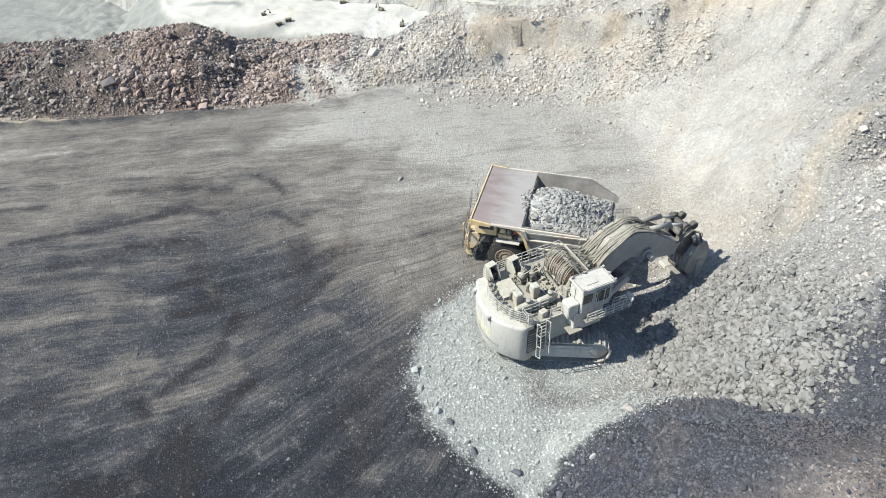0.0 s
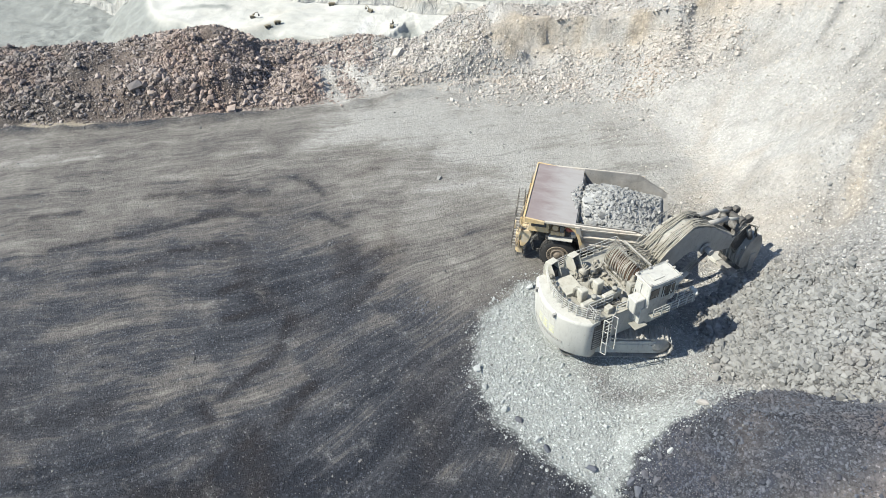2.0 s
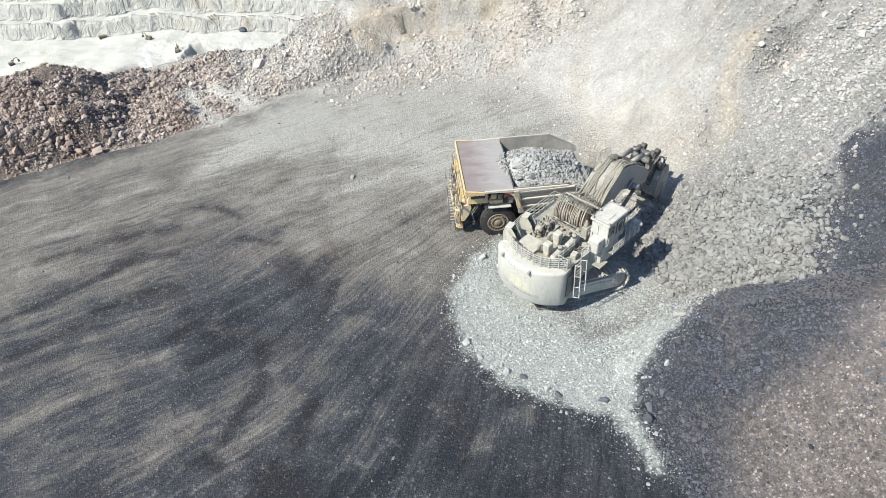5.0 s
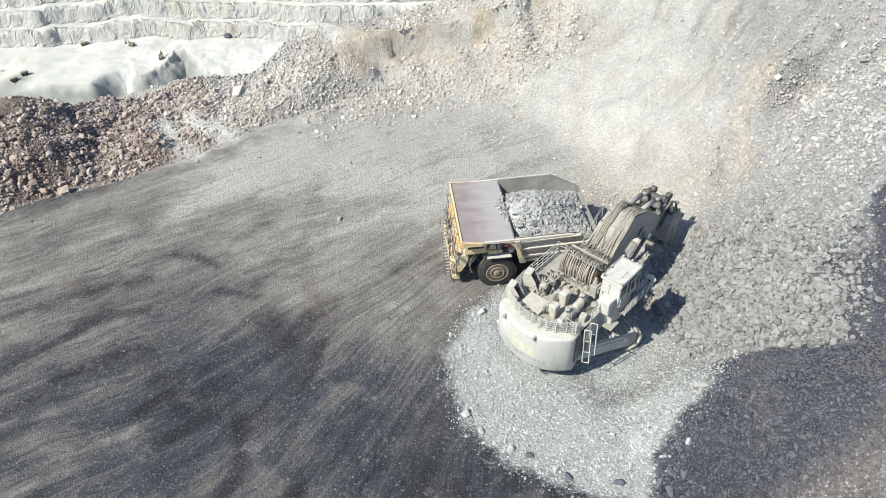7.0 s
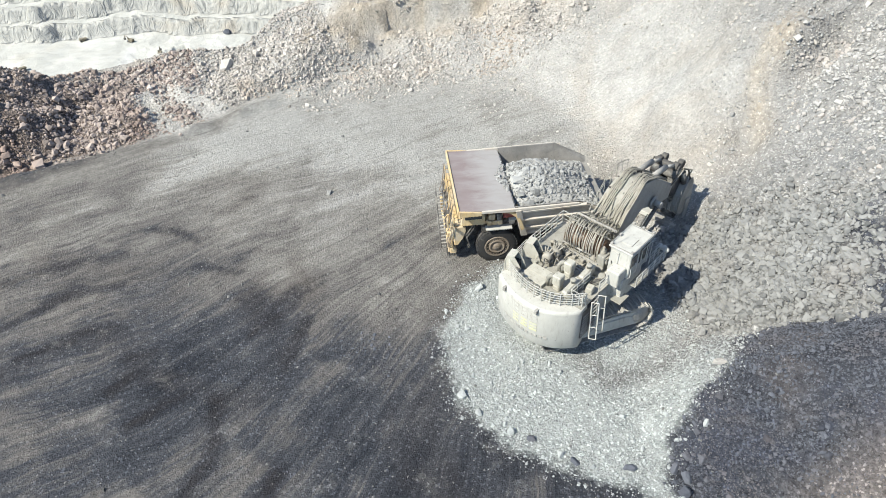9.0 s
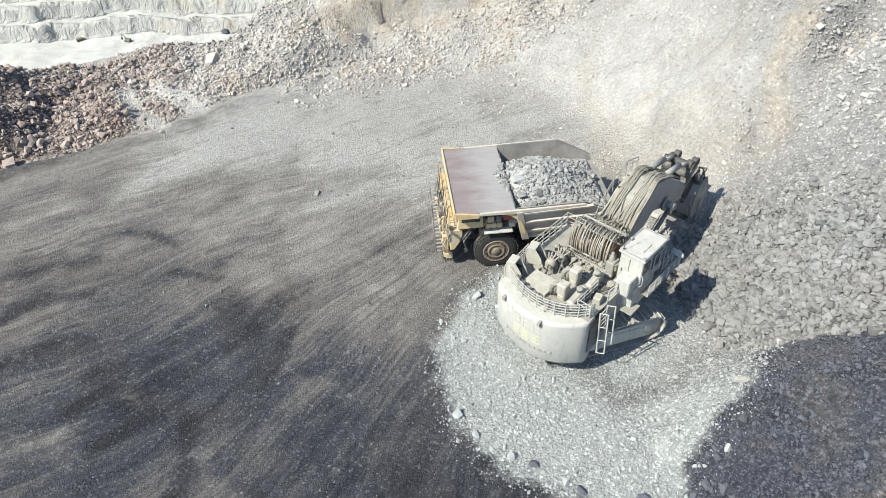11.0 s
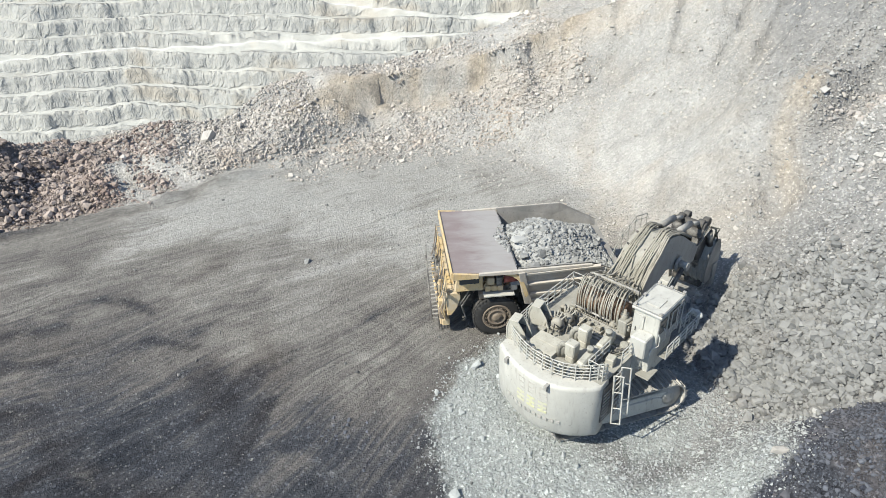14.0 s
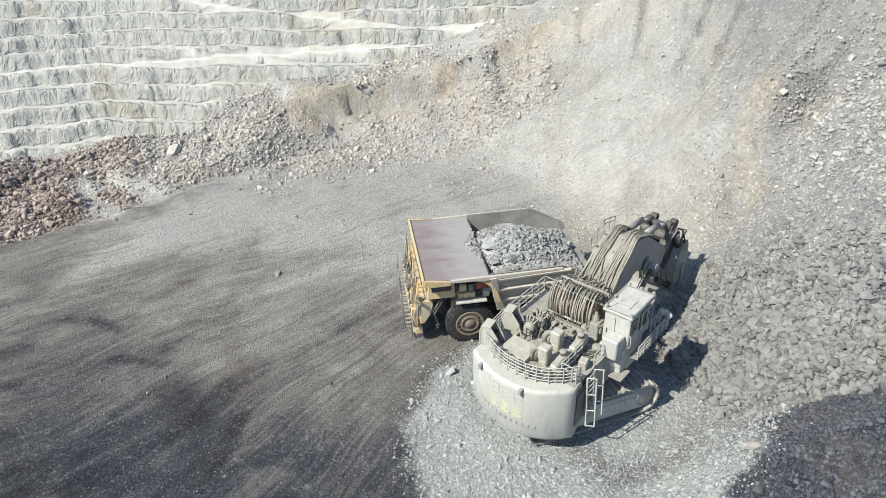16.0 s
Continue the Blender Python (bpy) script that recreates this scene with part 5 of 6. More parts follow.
def stern_bar(v0, v1, z0, z1, mat, label):
    k0, k1 = (3.32 - v0) / 6.6, (3.32 - v1) / 6.6
    lo = [rear_arc(k0 + (k1 - k0) * i / 3, -0.012) for i in range(4)]
    hi = [rear_arc(k0 + (k1 - k0) * i / 3, 0.03) for i in range(4)]
    ring = [(x, y) for x, y, _ in lo] + [(x, y) for x, y, _ in reversed(hi)]
    part("lettering_bar", Shape().slab(ring, z0, z1), mat, cw, label)


for k in range(3):
    v = 1.15 - 0.78 * k
    for z in (3.93, 4.30, 4.67):
        stern_bar(v, v - 0.58, z, z + 0.09, GREYISH, "faded grey lettering bar")
    for dv in (0.0, 0.48):
        stern_bar(v - dv, v - dv - 0.10, 3.93, 4.76, GREYISH, "faded grey lettering bar")
    for z in (2.92, 3.24, 3.56):
        stern_bar(v, v - 0.56, z, z + 0.15, YELLOWISH, "faded yellow lettering bar")
    stern_bar(v - 0.2, v - 0.36, 2.92, 3.71, YELLOWISH, "faded yellow lettering bar")
for k in range(11):
    v = 2.1 - 0.36 * k
    stern_bar(v, v - 0.24, 2.35, 2.58, GREYISH, "faded grey lettering bar")
for v, z in ((2.2, 4.95), (-0.9, 4.98)):
    part("lifting_lug", Shape().box(-0.22, 0.12, -0.1, 0.1, -0.12, 0.2), TRACKSTEEL, cw, m=Matrix.Translation(Vector(rear_arc((3.32 - v) / 6.6)) + Vector((0, 0, z))))


def railing(name, path, z, h, parent, mat=WHITE, rails=3, gap=0.8, r=0.036):
    s = Shape()
    for k in range(rails):
        s.tube([(x, y, z + h * (k + 1) / rails) for x, y in path], r, 6)
    for (x0, y0), (x1, y1) in zip(path[:-1], path[1:]):
        n = max(1, round(math.hypot(x1 - x0, y1 - y0) / gap))
        for k in range(n):
            x, y = x0 + (x1 - x0) * k / n, y0 + (y1 - y0) * k / n
            s.tube([(x, y, z), (x, y, z + h)], r * 1.25, 6)
    x, y = path[-1]
    s.tube([(x, y, z), (x, y, z + h)], r * 1.25, 6)
    return part(name, s, mat, parent, "dusty steel handrail")


stern_path = [(-2.2, 3.42)] + [(rear_arc(k / 10, 0.85)[0], rear_arc(k / 10, 0.85)[1] * 0.97) for k in range(0, 11)] + [(-4.3, -3.05)]
railing("railing", stern_path, DECK, 1.15, shovel, rails=5, gap=0.62, r=0.03)
railing("railing", [(-4.3, -3.05), (-4.3, -2.1), (-2.0, -2.1)], DECK, 1.05, shovel)
railing("railing", [(-1.9, 3.42), (2.5, 3.42), (2.5, 1.9)], DECK, 1.1, shovel)
railing("railing", [(-2.4, -3.15), (-1.2, -3.15)], DECK, 1.0, shovel)
# row of filter canisters behind the stern rail
can = None
for k in range(9):
    x, y, _ = rear_arc(0.16 + 0.085 * k, 1.25)
    if can is None:
        sh = Shape().lathe((0, 0, 0), (0, 0, 1), [(0, 0.20), (0.10, 0.20), (0.12, 0.15), (0.26, 0.15), (0.27, 0.19), (0.33, 0.19), (0.34, 0.15), (0.58, 0.15), (0.60, 0.20), (0.72, 0.20), (0.75, 0.12)], 14)
        can = part("filter_canister", sh, HOSE, shovel, "upright dusty filter canister", m=pose(x, y, DECK))
    else:
        twin(can, pose(x, y, DECK))
# air intake hoods
for x, y in ((-4.35, 2.75), (-2.35, 2.6)):
    s = Shape()
    for w in (-0.46, 0.40):
        s.prism([(-0.75, 0.0), (0.85, 0.0), (0.55, 0.95), (0.05, 1.75), (-0.55, 1.75), (-0.75, 1.1)], w, w + 0.07)
    s.prism([(0.05, 1.77), (-0.57, 1.77), (-0.77, 1.1), (-0.77, 0.0), (-0.68, 0.0), (-0.68, 1.08), (-0.5, 1.68), (0.05, 1.68)], -0.5, 0.5)
    hood = part("intake_hood", s, DUSTWHITE, shovel, "angular dust-coated air intake hood", bevel=0.015, m=pose(x, y, DECK, 0, 0, -78) @ Matrix.Diagonal((0.92, 0.85, 0.86, 1)))
    # dark filler box whose colour gives the shade inside the hood
    part("hood_shade_box", Shape().box(-0.66, 0.3, -0.40, 0.40, 0.02, 1.0), DARKSTEEL, hood, "dark box coloured as the shade inside the intake opening")
part("hatch", Shape().box(-4.75, -3.1, 0.1, 2.0, DECK, DECK + 0.30).box(-3.95, -3.9, 0.1, 2.0, DECK + 0.3, DECK + 0.33), DUSTWHITE, shovel, "flat dust-caked engine hatch", bevel=0.03)
part("hatch", Shape().box(-3.0, -1.7, 1.9, 2.5, DECK, DECK + 0.24), DUSTED, shovel, bevel=0.03)
# pumps and pipework
for x, y in ((-2.35, 1.35), (-1.55, 1.15)):
    s = Shape().lathe((-0.3, 0, 0.75), (1, 0, 0), [(0, 0.2), (0.05, 0.34), (0.5, 0.34), (0.56, 0.24), (0.75, 0.2)], 16)
    for a in (-0.28, 0.28):
        s.box(-0.25, -0.17, a - 0.04, a + 0.04, 0, 0.7).box(0.2, 0.28, a - 0.04, a + 0.04, 0, 0.7)
    s.box(-0.32, 0.35, -0.35, 0.35, 0.34, 0.42)
    for k in range(4):
        t = 0.7 + k * 0.5
        s.tube([(0.05, 0.36 * math.cos(t), 0.75 + 0.36 * math.sin(t)), (0.3, 0.6 * math.cos(t), 0.9 + 0.5 * math.sin(t)), (0.6, 0.45 * math.cos(t), 0.6), (0.75, 0.4 * math.cos(t), 0.0)], 0.045, 6)
    part("hydraulic_pump", s, HOSE, shovel, "dusty brown pump with hoses", m=pose(x, y, DECK))
# silencers: upright boxes with elbow pipes
for x, y in ((-3.95, -0.75), (-2.3, -0.55)):
    s = Shape().box(-0.33, 0.33, -0.33, 0.33, 0.45, 1.35).box(-0.28, 0.28, -0.28, 0.28, 0, 0.46)
    sil = part("silencer", s, DUSTWHITE, shovel, "upright dusty white silencer box", bevel=0.07, m=pose(x, y, DECK))
    part("exhaust_elbow", Shape().tube([(0.0, 0.55, 0.05), (0, 0.56, 0.5), (0, 0.5, 0.75), (0, 0.32, 0.85)], 0.19, 12).tube([(-0.15, 0.75, 0.05), (-0.15, 0.76, 0.7), (-0.12, 0.6, 0.98), (-0.05, 0.32, 1.08)], 0.17, 12), DUSTED, sil)
for x, y, l in ((-3.85, -1.75, 1.9), (-1.85, -1.75, 1.8)):
    s = Shape().box(-l / 2, l / 2, -0.24, 0.24, 0.28, 0.98).box(-l / 2 + 0.1, l / 2 - 0.1, -0.16, 0.16, 0, 0.3)
    fil = part("air_cleaner", s, DUSTWHITE, shovel, "long rounded dusty air cleaner housing", bevel=0.1, m=pose(x, y, DECK, 0, 0, 4))
    part("cap", Shape().lathe((0.25, 0, 0.95), (0, 0, 1), [(0, 0.16), (0.22, 0.16), (0.24, 0.22), (0.34, 0.22), (0.36, 0.1)], 14), DUSTED, fil)
part("junction_box", Shape().box(-0.3, 0.3, -0.25, 0.25, 0, 0.55), DUSTWHITE, shovel, bevel=0.04, m=pose(-2.75, -2.65, DECK, 0, 0, 10))
part("cross_beam", Shape().box(-0.55, -0.32, -2.2, 2.1, DECK, DECK + 0.35).box(-1.2, -1.05, -2.1, 0.4, DECK, DECK + 0.2), DUSTED, shovel, bevel=0.02)
part("valve_block", Shape().box(-0.35, 0.45, -2.15, -1.55, DECK, DECK + 1.3).box(-0.2, 0.3, -2.3, -1.9, DECK + 0.6, DECK + 1.0).box(0.0, 0.4, -1.9, -1.5, DECK + 1.3, DECK + 1.6), DUSTED, shovel, bevel=0.05)
part("valve_block", Shape().box(-0.3, 0.4, 1.45, 1.9, DECK, DECK + 0.8), DUSTED, shovel, bevel=0.05)
# arched hose bundle between house and boom
s = Shape().tube([(-0.15, -1.55, 5.95), (-0.15, 1.6, 5.95)], 0.07, 8).tube([(1.55, -1.5, 6.6), (1.55, 1.6, 6.6)], 0.07, 8)
s.box(-0.42, -0.22, -1.7, 1.75, 5.55, 5.72).box(1.72, 1.86, -1.7, 1.7, 7.28, 7.42)
for y in (-1.5, 0.0, 1.5):
    s.tube([(-0.15, y, DECK), (-0.15, y, 5.95)], 0.06, 6)
part("hose_rack", s, TRACKSTEEL, shovel)
part("hose_drum", Shape().lathe((0.7, -1.55, 6.3), (0, 1, 0), [(0, 0.3), (0, 0.72), (3.1, 0.72), (3.1, 0.3)], 20), RUST, shovel, "dark rusty drum under the hose arch")
r_ = np.random.default_rng(3)
for k in range(25):
    y = -1.55 + 3.15 * k / 24
    j = r_.normal(size=6) * 0.055
    pts = []
    for i in range(15):
        t = i / 14
        ang = math.pi * (1.16 - 0.98 * t)
        pts.append((0.72 + j[0] + (0.95 + j[1]) * math.cos(ang), y + j[2] * math.sin(math.pi * t) + 0.25 * (t - 0.5), 6.3 + (1.22 + j[3]) * math.sin(ang) * (1 if math.sin(ang) > 0 else 0.8) + 0.35 * t))
    pts.append((1.78, y + 0.16, 7.40))
    if k % 2:
        pts.append((2.5, y * 0.85 + 0.1 + j[4], 7.25 + j[5]))
        pts.append((3.2, y * 0.75, 6.9 + 2 * j[5]))
    part("hose", Shape().tube(pts, 0.036, 6), HOSE_PALE, shovel)
s = Shape()
for k in range(22):
    y = -1.5 + 3.0 * k / 21
    s.lathe((-0.32, y, 5.70), (-0.3, 0, 1), [(0, 0.055), (0.16, 0.055), (0.17, 0.03)], 6, False)
part("hose_fitting", s, HOSE_PALE, shovel)
# boom: kinked box girder, rising to a knee and falling to the stick's hinge
spine = [(2.6, 3.4, 0.65), (3.2, 4.9, 0.85), (4.1, 6.25, 1.05), (5.3, 7.2, 1.2), (6.5, 7.6, 1.28), (7.4, 7.35, 1.25), (8.4, 6.8, 1.18), (10.0, 5.85, 1.0), (11.8, 5.15, 0.65)]
loops = []
for i, (x, z, h) in enumerate(spine):
    x0, z0, _ = spine[max(0, i - 1)]
    x1, z1, _ = spine[min(len(spine) - 1, i + 1)]
    l = math.hypot(x1 - x0, z1 - z0)
    nx, nz = -(z1 - z0) / l, (x1 - x0) / l
    w = 1.28 - 0.3 * i / 8
    loops.append([(x - nx * h, -w, z - nz * h), (x - nx * h, w, z - nz * h), (x + nx * h, w, z + nz * h), (x + nx * h, -w, z + nz * h)])
boom = part("boom", Shape().loft(loops), BOOMGREY, shovel, "massive grey kinked boom caked with pale dust", bevel=0.05)
s = Shape()
for a, b2 in zip(loops[1:5], loops[2:6]):
    s.loft([[tuple(Vector(p) + Vector((0, 0, e))) for p in (a[2], a[3], b2[3], b2[2])] for e in (0.004, 0.03)])
part("boom_top_plate", s, DUSTED, boom, "dust-whitened top plate of the boom")
for side in (-1, 1):
    s = Shape().lathe((8.2, side * 1.2, 6.15), (0, side, 0), [(0, 0.55), (0.12, 0.55), (0.14, 0.3)], 20)
    part("flange", s, BOOMGREY, boom, bevel=0.01)


def top_of(x):
    return float(np.interp(x, [lp[2][0] for lp in loops], [lp[2][2] for lp in loops]))


def boom_hose(y0, y1, lift, j, x0=2.6, x1=10.6, r=0.052):
    pts = [(x0 - 0.5, y0 * 0.9 + j[8], top_of(x0) + 0.45 + j[0])]
    n_ = 11
    for i in range(n_):
        t = i / (n_ - 1)
        x = x0 + (x1 - x0) * t
        y = y0 + (y1 - y0) * t + 0.10 * math.sin(3.0 + 7 * t) + 0.3 * j[i % 9]
        pts.append((x, y, top_of(x) + lift + 0.12 * math.sin(math.pi * t * 2.5) ** 2 + 0.4 * abs(j[(i * 2) % 9])))
    part("hose", Shape().tube(pts, r, 6), HOSE_PALE, boom)


for k in range(5):
    boom_hose(0.42 + 0.13 * k, 0.25 + 0.14 * k, 0.16 + 0.05 * (k % 2), r_.normal(size=9) * 0.06)
for k in range(5):
    boom_hose(-0.75 + 0.13 * k, -0.85 + 0.14 * k, 0.16 + 0.05 * (k % 2), r_.normal(size=9) * 0.06)
for k in range(3):
    boom_hose(-1.20 + 0.1 * k, -1.12 + 0.1 * k, 0.10 + 0.03 * k, r_.normal(size=9) * 0.05, x1=8.6, r=0.06)
# slack loops at the foot of the boom
for k in range(16):
    y = -1.3 + 2.6 * k / 15
    j = r_.normal(size=8)
    pts = [(1.6, y * 0.95, 7.0 + 0.05 * j[0]), (2.2, y + 0.25 * j[1] * 0.5, 7.25 + 0.15 * j[2]), (2.8, y * 0.8 + 0.25 * j[3], 6.9 + 0.2 * j[4]), (3.4, y * 0.8 + 0.2 * j[5], top_of(3.4) + 0.25), (4.4, y * 0.75 + 0.12 * j[6], top_of(4.4) + 0.12)]
    part("hose", Shape().tube(pts, 0.05, 6), HOSE_PALE if k % 3 else HOSE, boom)
for x in (3.8, 4.9, 6.0, 7.2, 8.4):
    z = top_of(x)
    for ya, yb in ((-1.0, -0.15), (0.3, 1.1)):
        part("hose_clamp", Shape().box(x - 0.04, x + 0.04, ya, yb, z - 0.05, z + 0.14), DARKSTEEL, boom)
# walkway rail along the boom's left flank
s = Shape()
lad = [(x, 1.45, top_of(x) + 0.05) for x in (2.4, 3.2, 4.0, 4.8, 5.6, 6.4, 7.2, 8.0)]
s.tube([(x, y, z + 0.7) for x, y, z in lad], 0.03, 6).tube([(x, y, z + 0.38) for x, y, z in lad], 0.024, 6)
for x, y, z in lad:
    s.tube([(x, y, z - 0.5), (x, y, z + 0.7)], 0.03, 6)
part("boom_handrail", s, DUSTED, boom)
for y in (-1.65, 1.65):
    cyl = part("boom_cylinder", Shape().tube([(3.7, y, 2.9), (6.2, y, 4.75)], 0.29, 16), WHITE, shovel, "thick dusty hydraulic boom cylinder")
    part("rod", Shape().tube([(6.2, y, 4.75), (8.2, y, 6.15)], 0.16, 14), DARKSTEEL, cyl)
    part("pin", Shape().lathe((8.2, y - 0.3, 6.15), (0, 1, 0), [(0, 0.3), (0.6, 0.3)], 16), TRACKSTEEL, cyl)
    for dy in (-0.12, 0.02, 0.16):
        part("pipe", Shape().tube([(3.9, y + dy, 3.5), (6.2, y + dy, 5.2), (7.0, y + dy, 5.8)], 0.045, 6), HOSE_PALE, cyl)
# stick: hangs from the boom's tip down to the bucket
s = Shape()
for y0, y1 in ((-0.95, -0.45), (0.45, 0.95)):
    s.prism([(10.9, 8.55), (11.6, 8.75), (12.35, 8.2), (12.95, 6.6), (13.35, 4.2), (13.1, 3.0), (12.45, 2.9), (12.1, 4.3), (11.3, 6.0), (10.7, 7.0)], y0, y1)
s.prism([(11.5, 7.6), (12.5, 7.3), (13.0, 4.6), (12.5, 4.4)], -0.5, 0.5)
FRONT = pose(1.0, 0, -1.62)
stick = part("stick", s, DARKSTEEL, shovel, "dark scoured steel stick", bevel=0.05, m=FRONT)
for x, z, r in ((11.15, 8.2, 0.42), (11.35, 8.75, 0.3), (12.7, 3.2, 0.4)):
    part("pin", Shape().lathe((x, -1.12, z), (0, 1, 0), [(0, r * 0.8), (0.06, r), (2.18, r), (2.24, r * 0.8)], 20), DARKSTEEL, stick)
for y in (-0.75, 0.75):
    for x, z in ((11.3, 8.9), (12.25, 8.7)):
        part("pin_head", Shape().lathe((x, y - 0.24, z), (0, 1, 0), [(0, 0.3), (0.05, 0.36), (0.43, 0.36), (0.48, 0.3)], 18), DARKSTEEL, stick)
for y in (-0.62, 0.62):
    cy = part("stick_cylinder", Shape().tube([(7.8, y, 8.35), (10.6, y, 8.0)], 0.23, 14), TRACKSTEEL, shovel, "hydraulic stick cylinder on the boom")
    part("rod", Shape().tube([(10.6, y, 8.0), (12.4, y, 7.3)], 0.14, 12), BOOMGREY, cy)
    part("bracket", Shape().prism([(7.1, 7.9), (7.7, 8.75), (8.1, 8.6), (8.5, 7.6)], y - 0.3, y - 0.22).prism([(7.1, 7.9), (7.7, 8.75), (8.1, 8.6), (8.5, 7.6)], y + 0.22, y + 0.3), DARKSTEEL, cy, bevel=0.02)
for y in (-1.2, 1.2):
    cy = part("bucket_cylinder", Shape().tube([(11.9, y, 8.2), (12.9, y, 6.2)], 0.24, 14), DARKSTEEL, shovel, "dark hydraulic bucket cylinder", m=FRONT)
    part("rod", Shape().tube([(12.9, y, 6.2), (13.6, y, 4.6)], 0.14, 12), TRACKSTEEL, cy)
    for k in range(4):
        j = r_.normal(size=6) * 0.12
        part("hose", Shape().tube([(10.4 + 0.2 * k, y * 0.9, 7.6), (11.5 + j[0], y * 1.1 + j[1], 8.75), (12.3 + j[2], y * 1.2 + j[3], 8.3), (12.9 + 0.5 * j[4], y * 1.2 + j[5], 7.2), (13.0, y * 1.1, 6.2)], 0.05, 6), HOSE_PALE if k % 2 else DARKSTEEL, stick)
    part("link_plate", Shape().prism([(11.0, 8.0), (11.5, 9.05), (11.95, 9.0), (12.2, 8.2), (11.6, 7.6)], y * 0.82 - 0.06, y * 0.82 + 0.06), DARKSTEEL, stick, bevel=0.03)
# bucket: a closed scoop standing on its lip
BK = [(13.3, 2.0), (12.95, 2.5), (12.85, 3.2), (13.0, 4.1), (13.45, 5.0), (14.0, 5.45), (14.5, 5.3), (14.85, 4.6), (15.0, 3.6), (14.9, 2.6), (14.5, 2.0)]
s = Shape().prism(BK, -1.5, 1.75)
bucket = part("bucket", s, BOOMGREY, shovel, "broad dusty steel face shovel bucket, jaw open", bevel=0.08)
for y in (-1.6, 1.77):
    part("cheek", Shape().prism([(14.0 + (x - 14.0) * 1.07, 3.7 + (z - 3.7) * 1.04) for x, z in BK], y, y + 0.08), TRACKSTEEL, bucket, bevel=0.02)
    part("jaw_arm", Shape().prism([(13.9, 3.4), (14.6, 3.4), (14.75, 0.6), (14.2, 0.5)], y - 0.12, y - 0.02), BOOMGREY, bucket, bevel=0.02)
for k in range(8):
    y = -1.3 + 0.41 * k
    part("rib", Shape().prism([(13.2, 2.02), (12.78, 2.5), (12.68, 3.2), (12.84, 4.15), (13.02, 4.1), (12.9, 3.2), (13.0, 2.5), (13.38, 2.02)], y - 0.07, y + 0.07), TRACKSTEEL, bucket)
part("lip", Shape().prism([(13.25, 0.42), (14.7, 0.24), (14.75, 0.48), (13.3, 0.74)], -1.0, 1.0), TRACKSTEEL, bucket, bevel=0.02)
for y0, y1 in ((-2.5, -1.02), (1.02, 2.0)):
    part("lip_shroud", Shape().prism([(13.2, 0.40), (14.8, 0.22), (14.85, 0.52), (13.25, 0.80)], y0, y1), WHITE, bucket, "pale worn lip shroud", bevel=0.03)
for k in range(6):
    y = -1.85 + 0.74 * k
    part("tooth", Shape().loft([[(14.7, y - 0.17, 0.16), (14.7, y + 0.17, 0.16), (14.7, y + 0.17, 0.48), (14.7, y - 0.17, 0.48)], [(15.5, y - 0.08, 0.0), (15.5, y + 0.08, 0.0), (15.5, y + 0.08, 0.12), (15.5, y - 0.08, 0.12)]]), TRACKSTEEL, bucket)

# deck clutter: pipe runs, cable trays, valve gear and loose hoses
rc = np.random.default_rng(12)
for k in range(7):
    y = -1.15 + 0.33 * k
    part("pipe_run", Shape().tube([(-1.35, y, DECK + 0.08), (-0.9, y + 0.05, DECK + 0.25), (-0.35, y + 0.1, DECK + 0.45)], 0.05, 6), (HOSE_PALE, HOSE, DARKSTEEL)[k % 3], shovel)
for k in range(12):
    x, y = rc.uniform(-2.7, -0.6), rc.uniform(0.5, 2.3)
    a = rc.uniform(0, 6.28)
    d = np.array([math.cos(a), math.sin(a)]) * rc.uniform(0.4, 0.9)
    part("hose", Shape().tube([(x, y, DECK + 0.05), (x + d[0] * 0.3, y + d[1] * 0.3, DECK + rc.uniform(0.4, 1.0)), (x + d[0] * 0.8, y + d[1] * 0.8, DECK + rc.uniform(0.4, 1.1)), (x + d[0], y + d[1], DECK + 0.1)], 0.045, 6), (HOSE, HOSE_PALE, DARKSTEEL)[k % 3], shovel)
for k in range(6):
    part("cable", Shape().tube([(-3.4 + 0.2 * k, -2.3, DECK + 0.06), (-2.4 + 0.2 * k, -2.45 + 0.1 * (k % 3), DECK + 0.3), (-1.5 + 0.1 * k, -2.75, DECK + 0.2 + 0.15 * (k % 2)), (-0.9, -3.0, DECK + 0.6 + 0.1 * k)], 0.04, 6), (HOSE_PALE, DARKSTEEL)[k % 2], shovel)
part("cable_tray", Shape().box(-4.7, -1.4, -2.42, -2.28, DECK, DECK + 0.16).box(-1.45, -1.3, -2.4, 2.2, DECK, DECK + 0.14), TRACKSTEEL, shovel)
part("valve_cluster", Shape().box(-1.0, -0.65, -0.9, 0.9, DECK, DECK + 0.3).box(-0.95, -0.7, -0.8, -0.5, DECK + 0.3, DECK + 0.6).box(-0.95, -0.7, -0.1, 0.2, DECK + 0.3, DECK + 0.55).box(-0.95, -0.7, 0.45, 0.75, DECK + 0.3, DECK + 0.65), HOSE, shovel, bevel=0.02)
part("grease_drum", Shape().lathe((-1.15, -2.6, DECK), (0, 0, 1), [(0, 0.27), (0.5, 0.27), (0.52, 0.22), (0.55, 0.05)], 14), DUSTED, shovel)
for x, y, h in ((-0.2, -1.2, 0.9), (-0.1, 1.25, 0.7), (0.1, -1.75, 1.85), (-0.3, 2.3, 0.5)):
    part("valve_stack", Shape().lathe((x, y, DECK), (0, 0, 1), [(0, 0.16), (h * 0.6, 0.16), (h * 0.62, 0.22), (h * 0.8, 0.22), (h * 0.82, 0.1), (h, 0.1)], 10), HOSE, shovel)
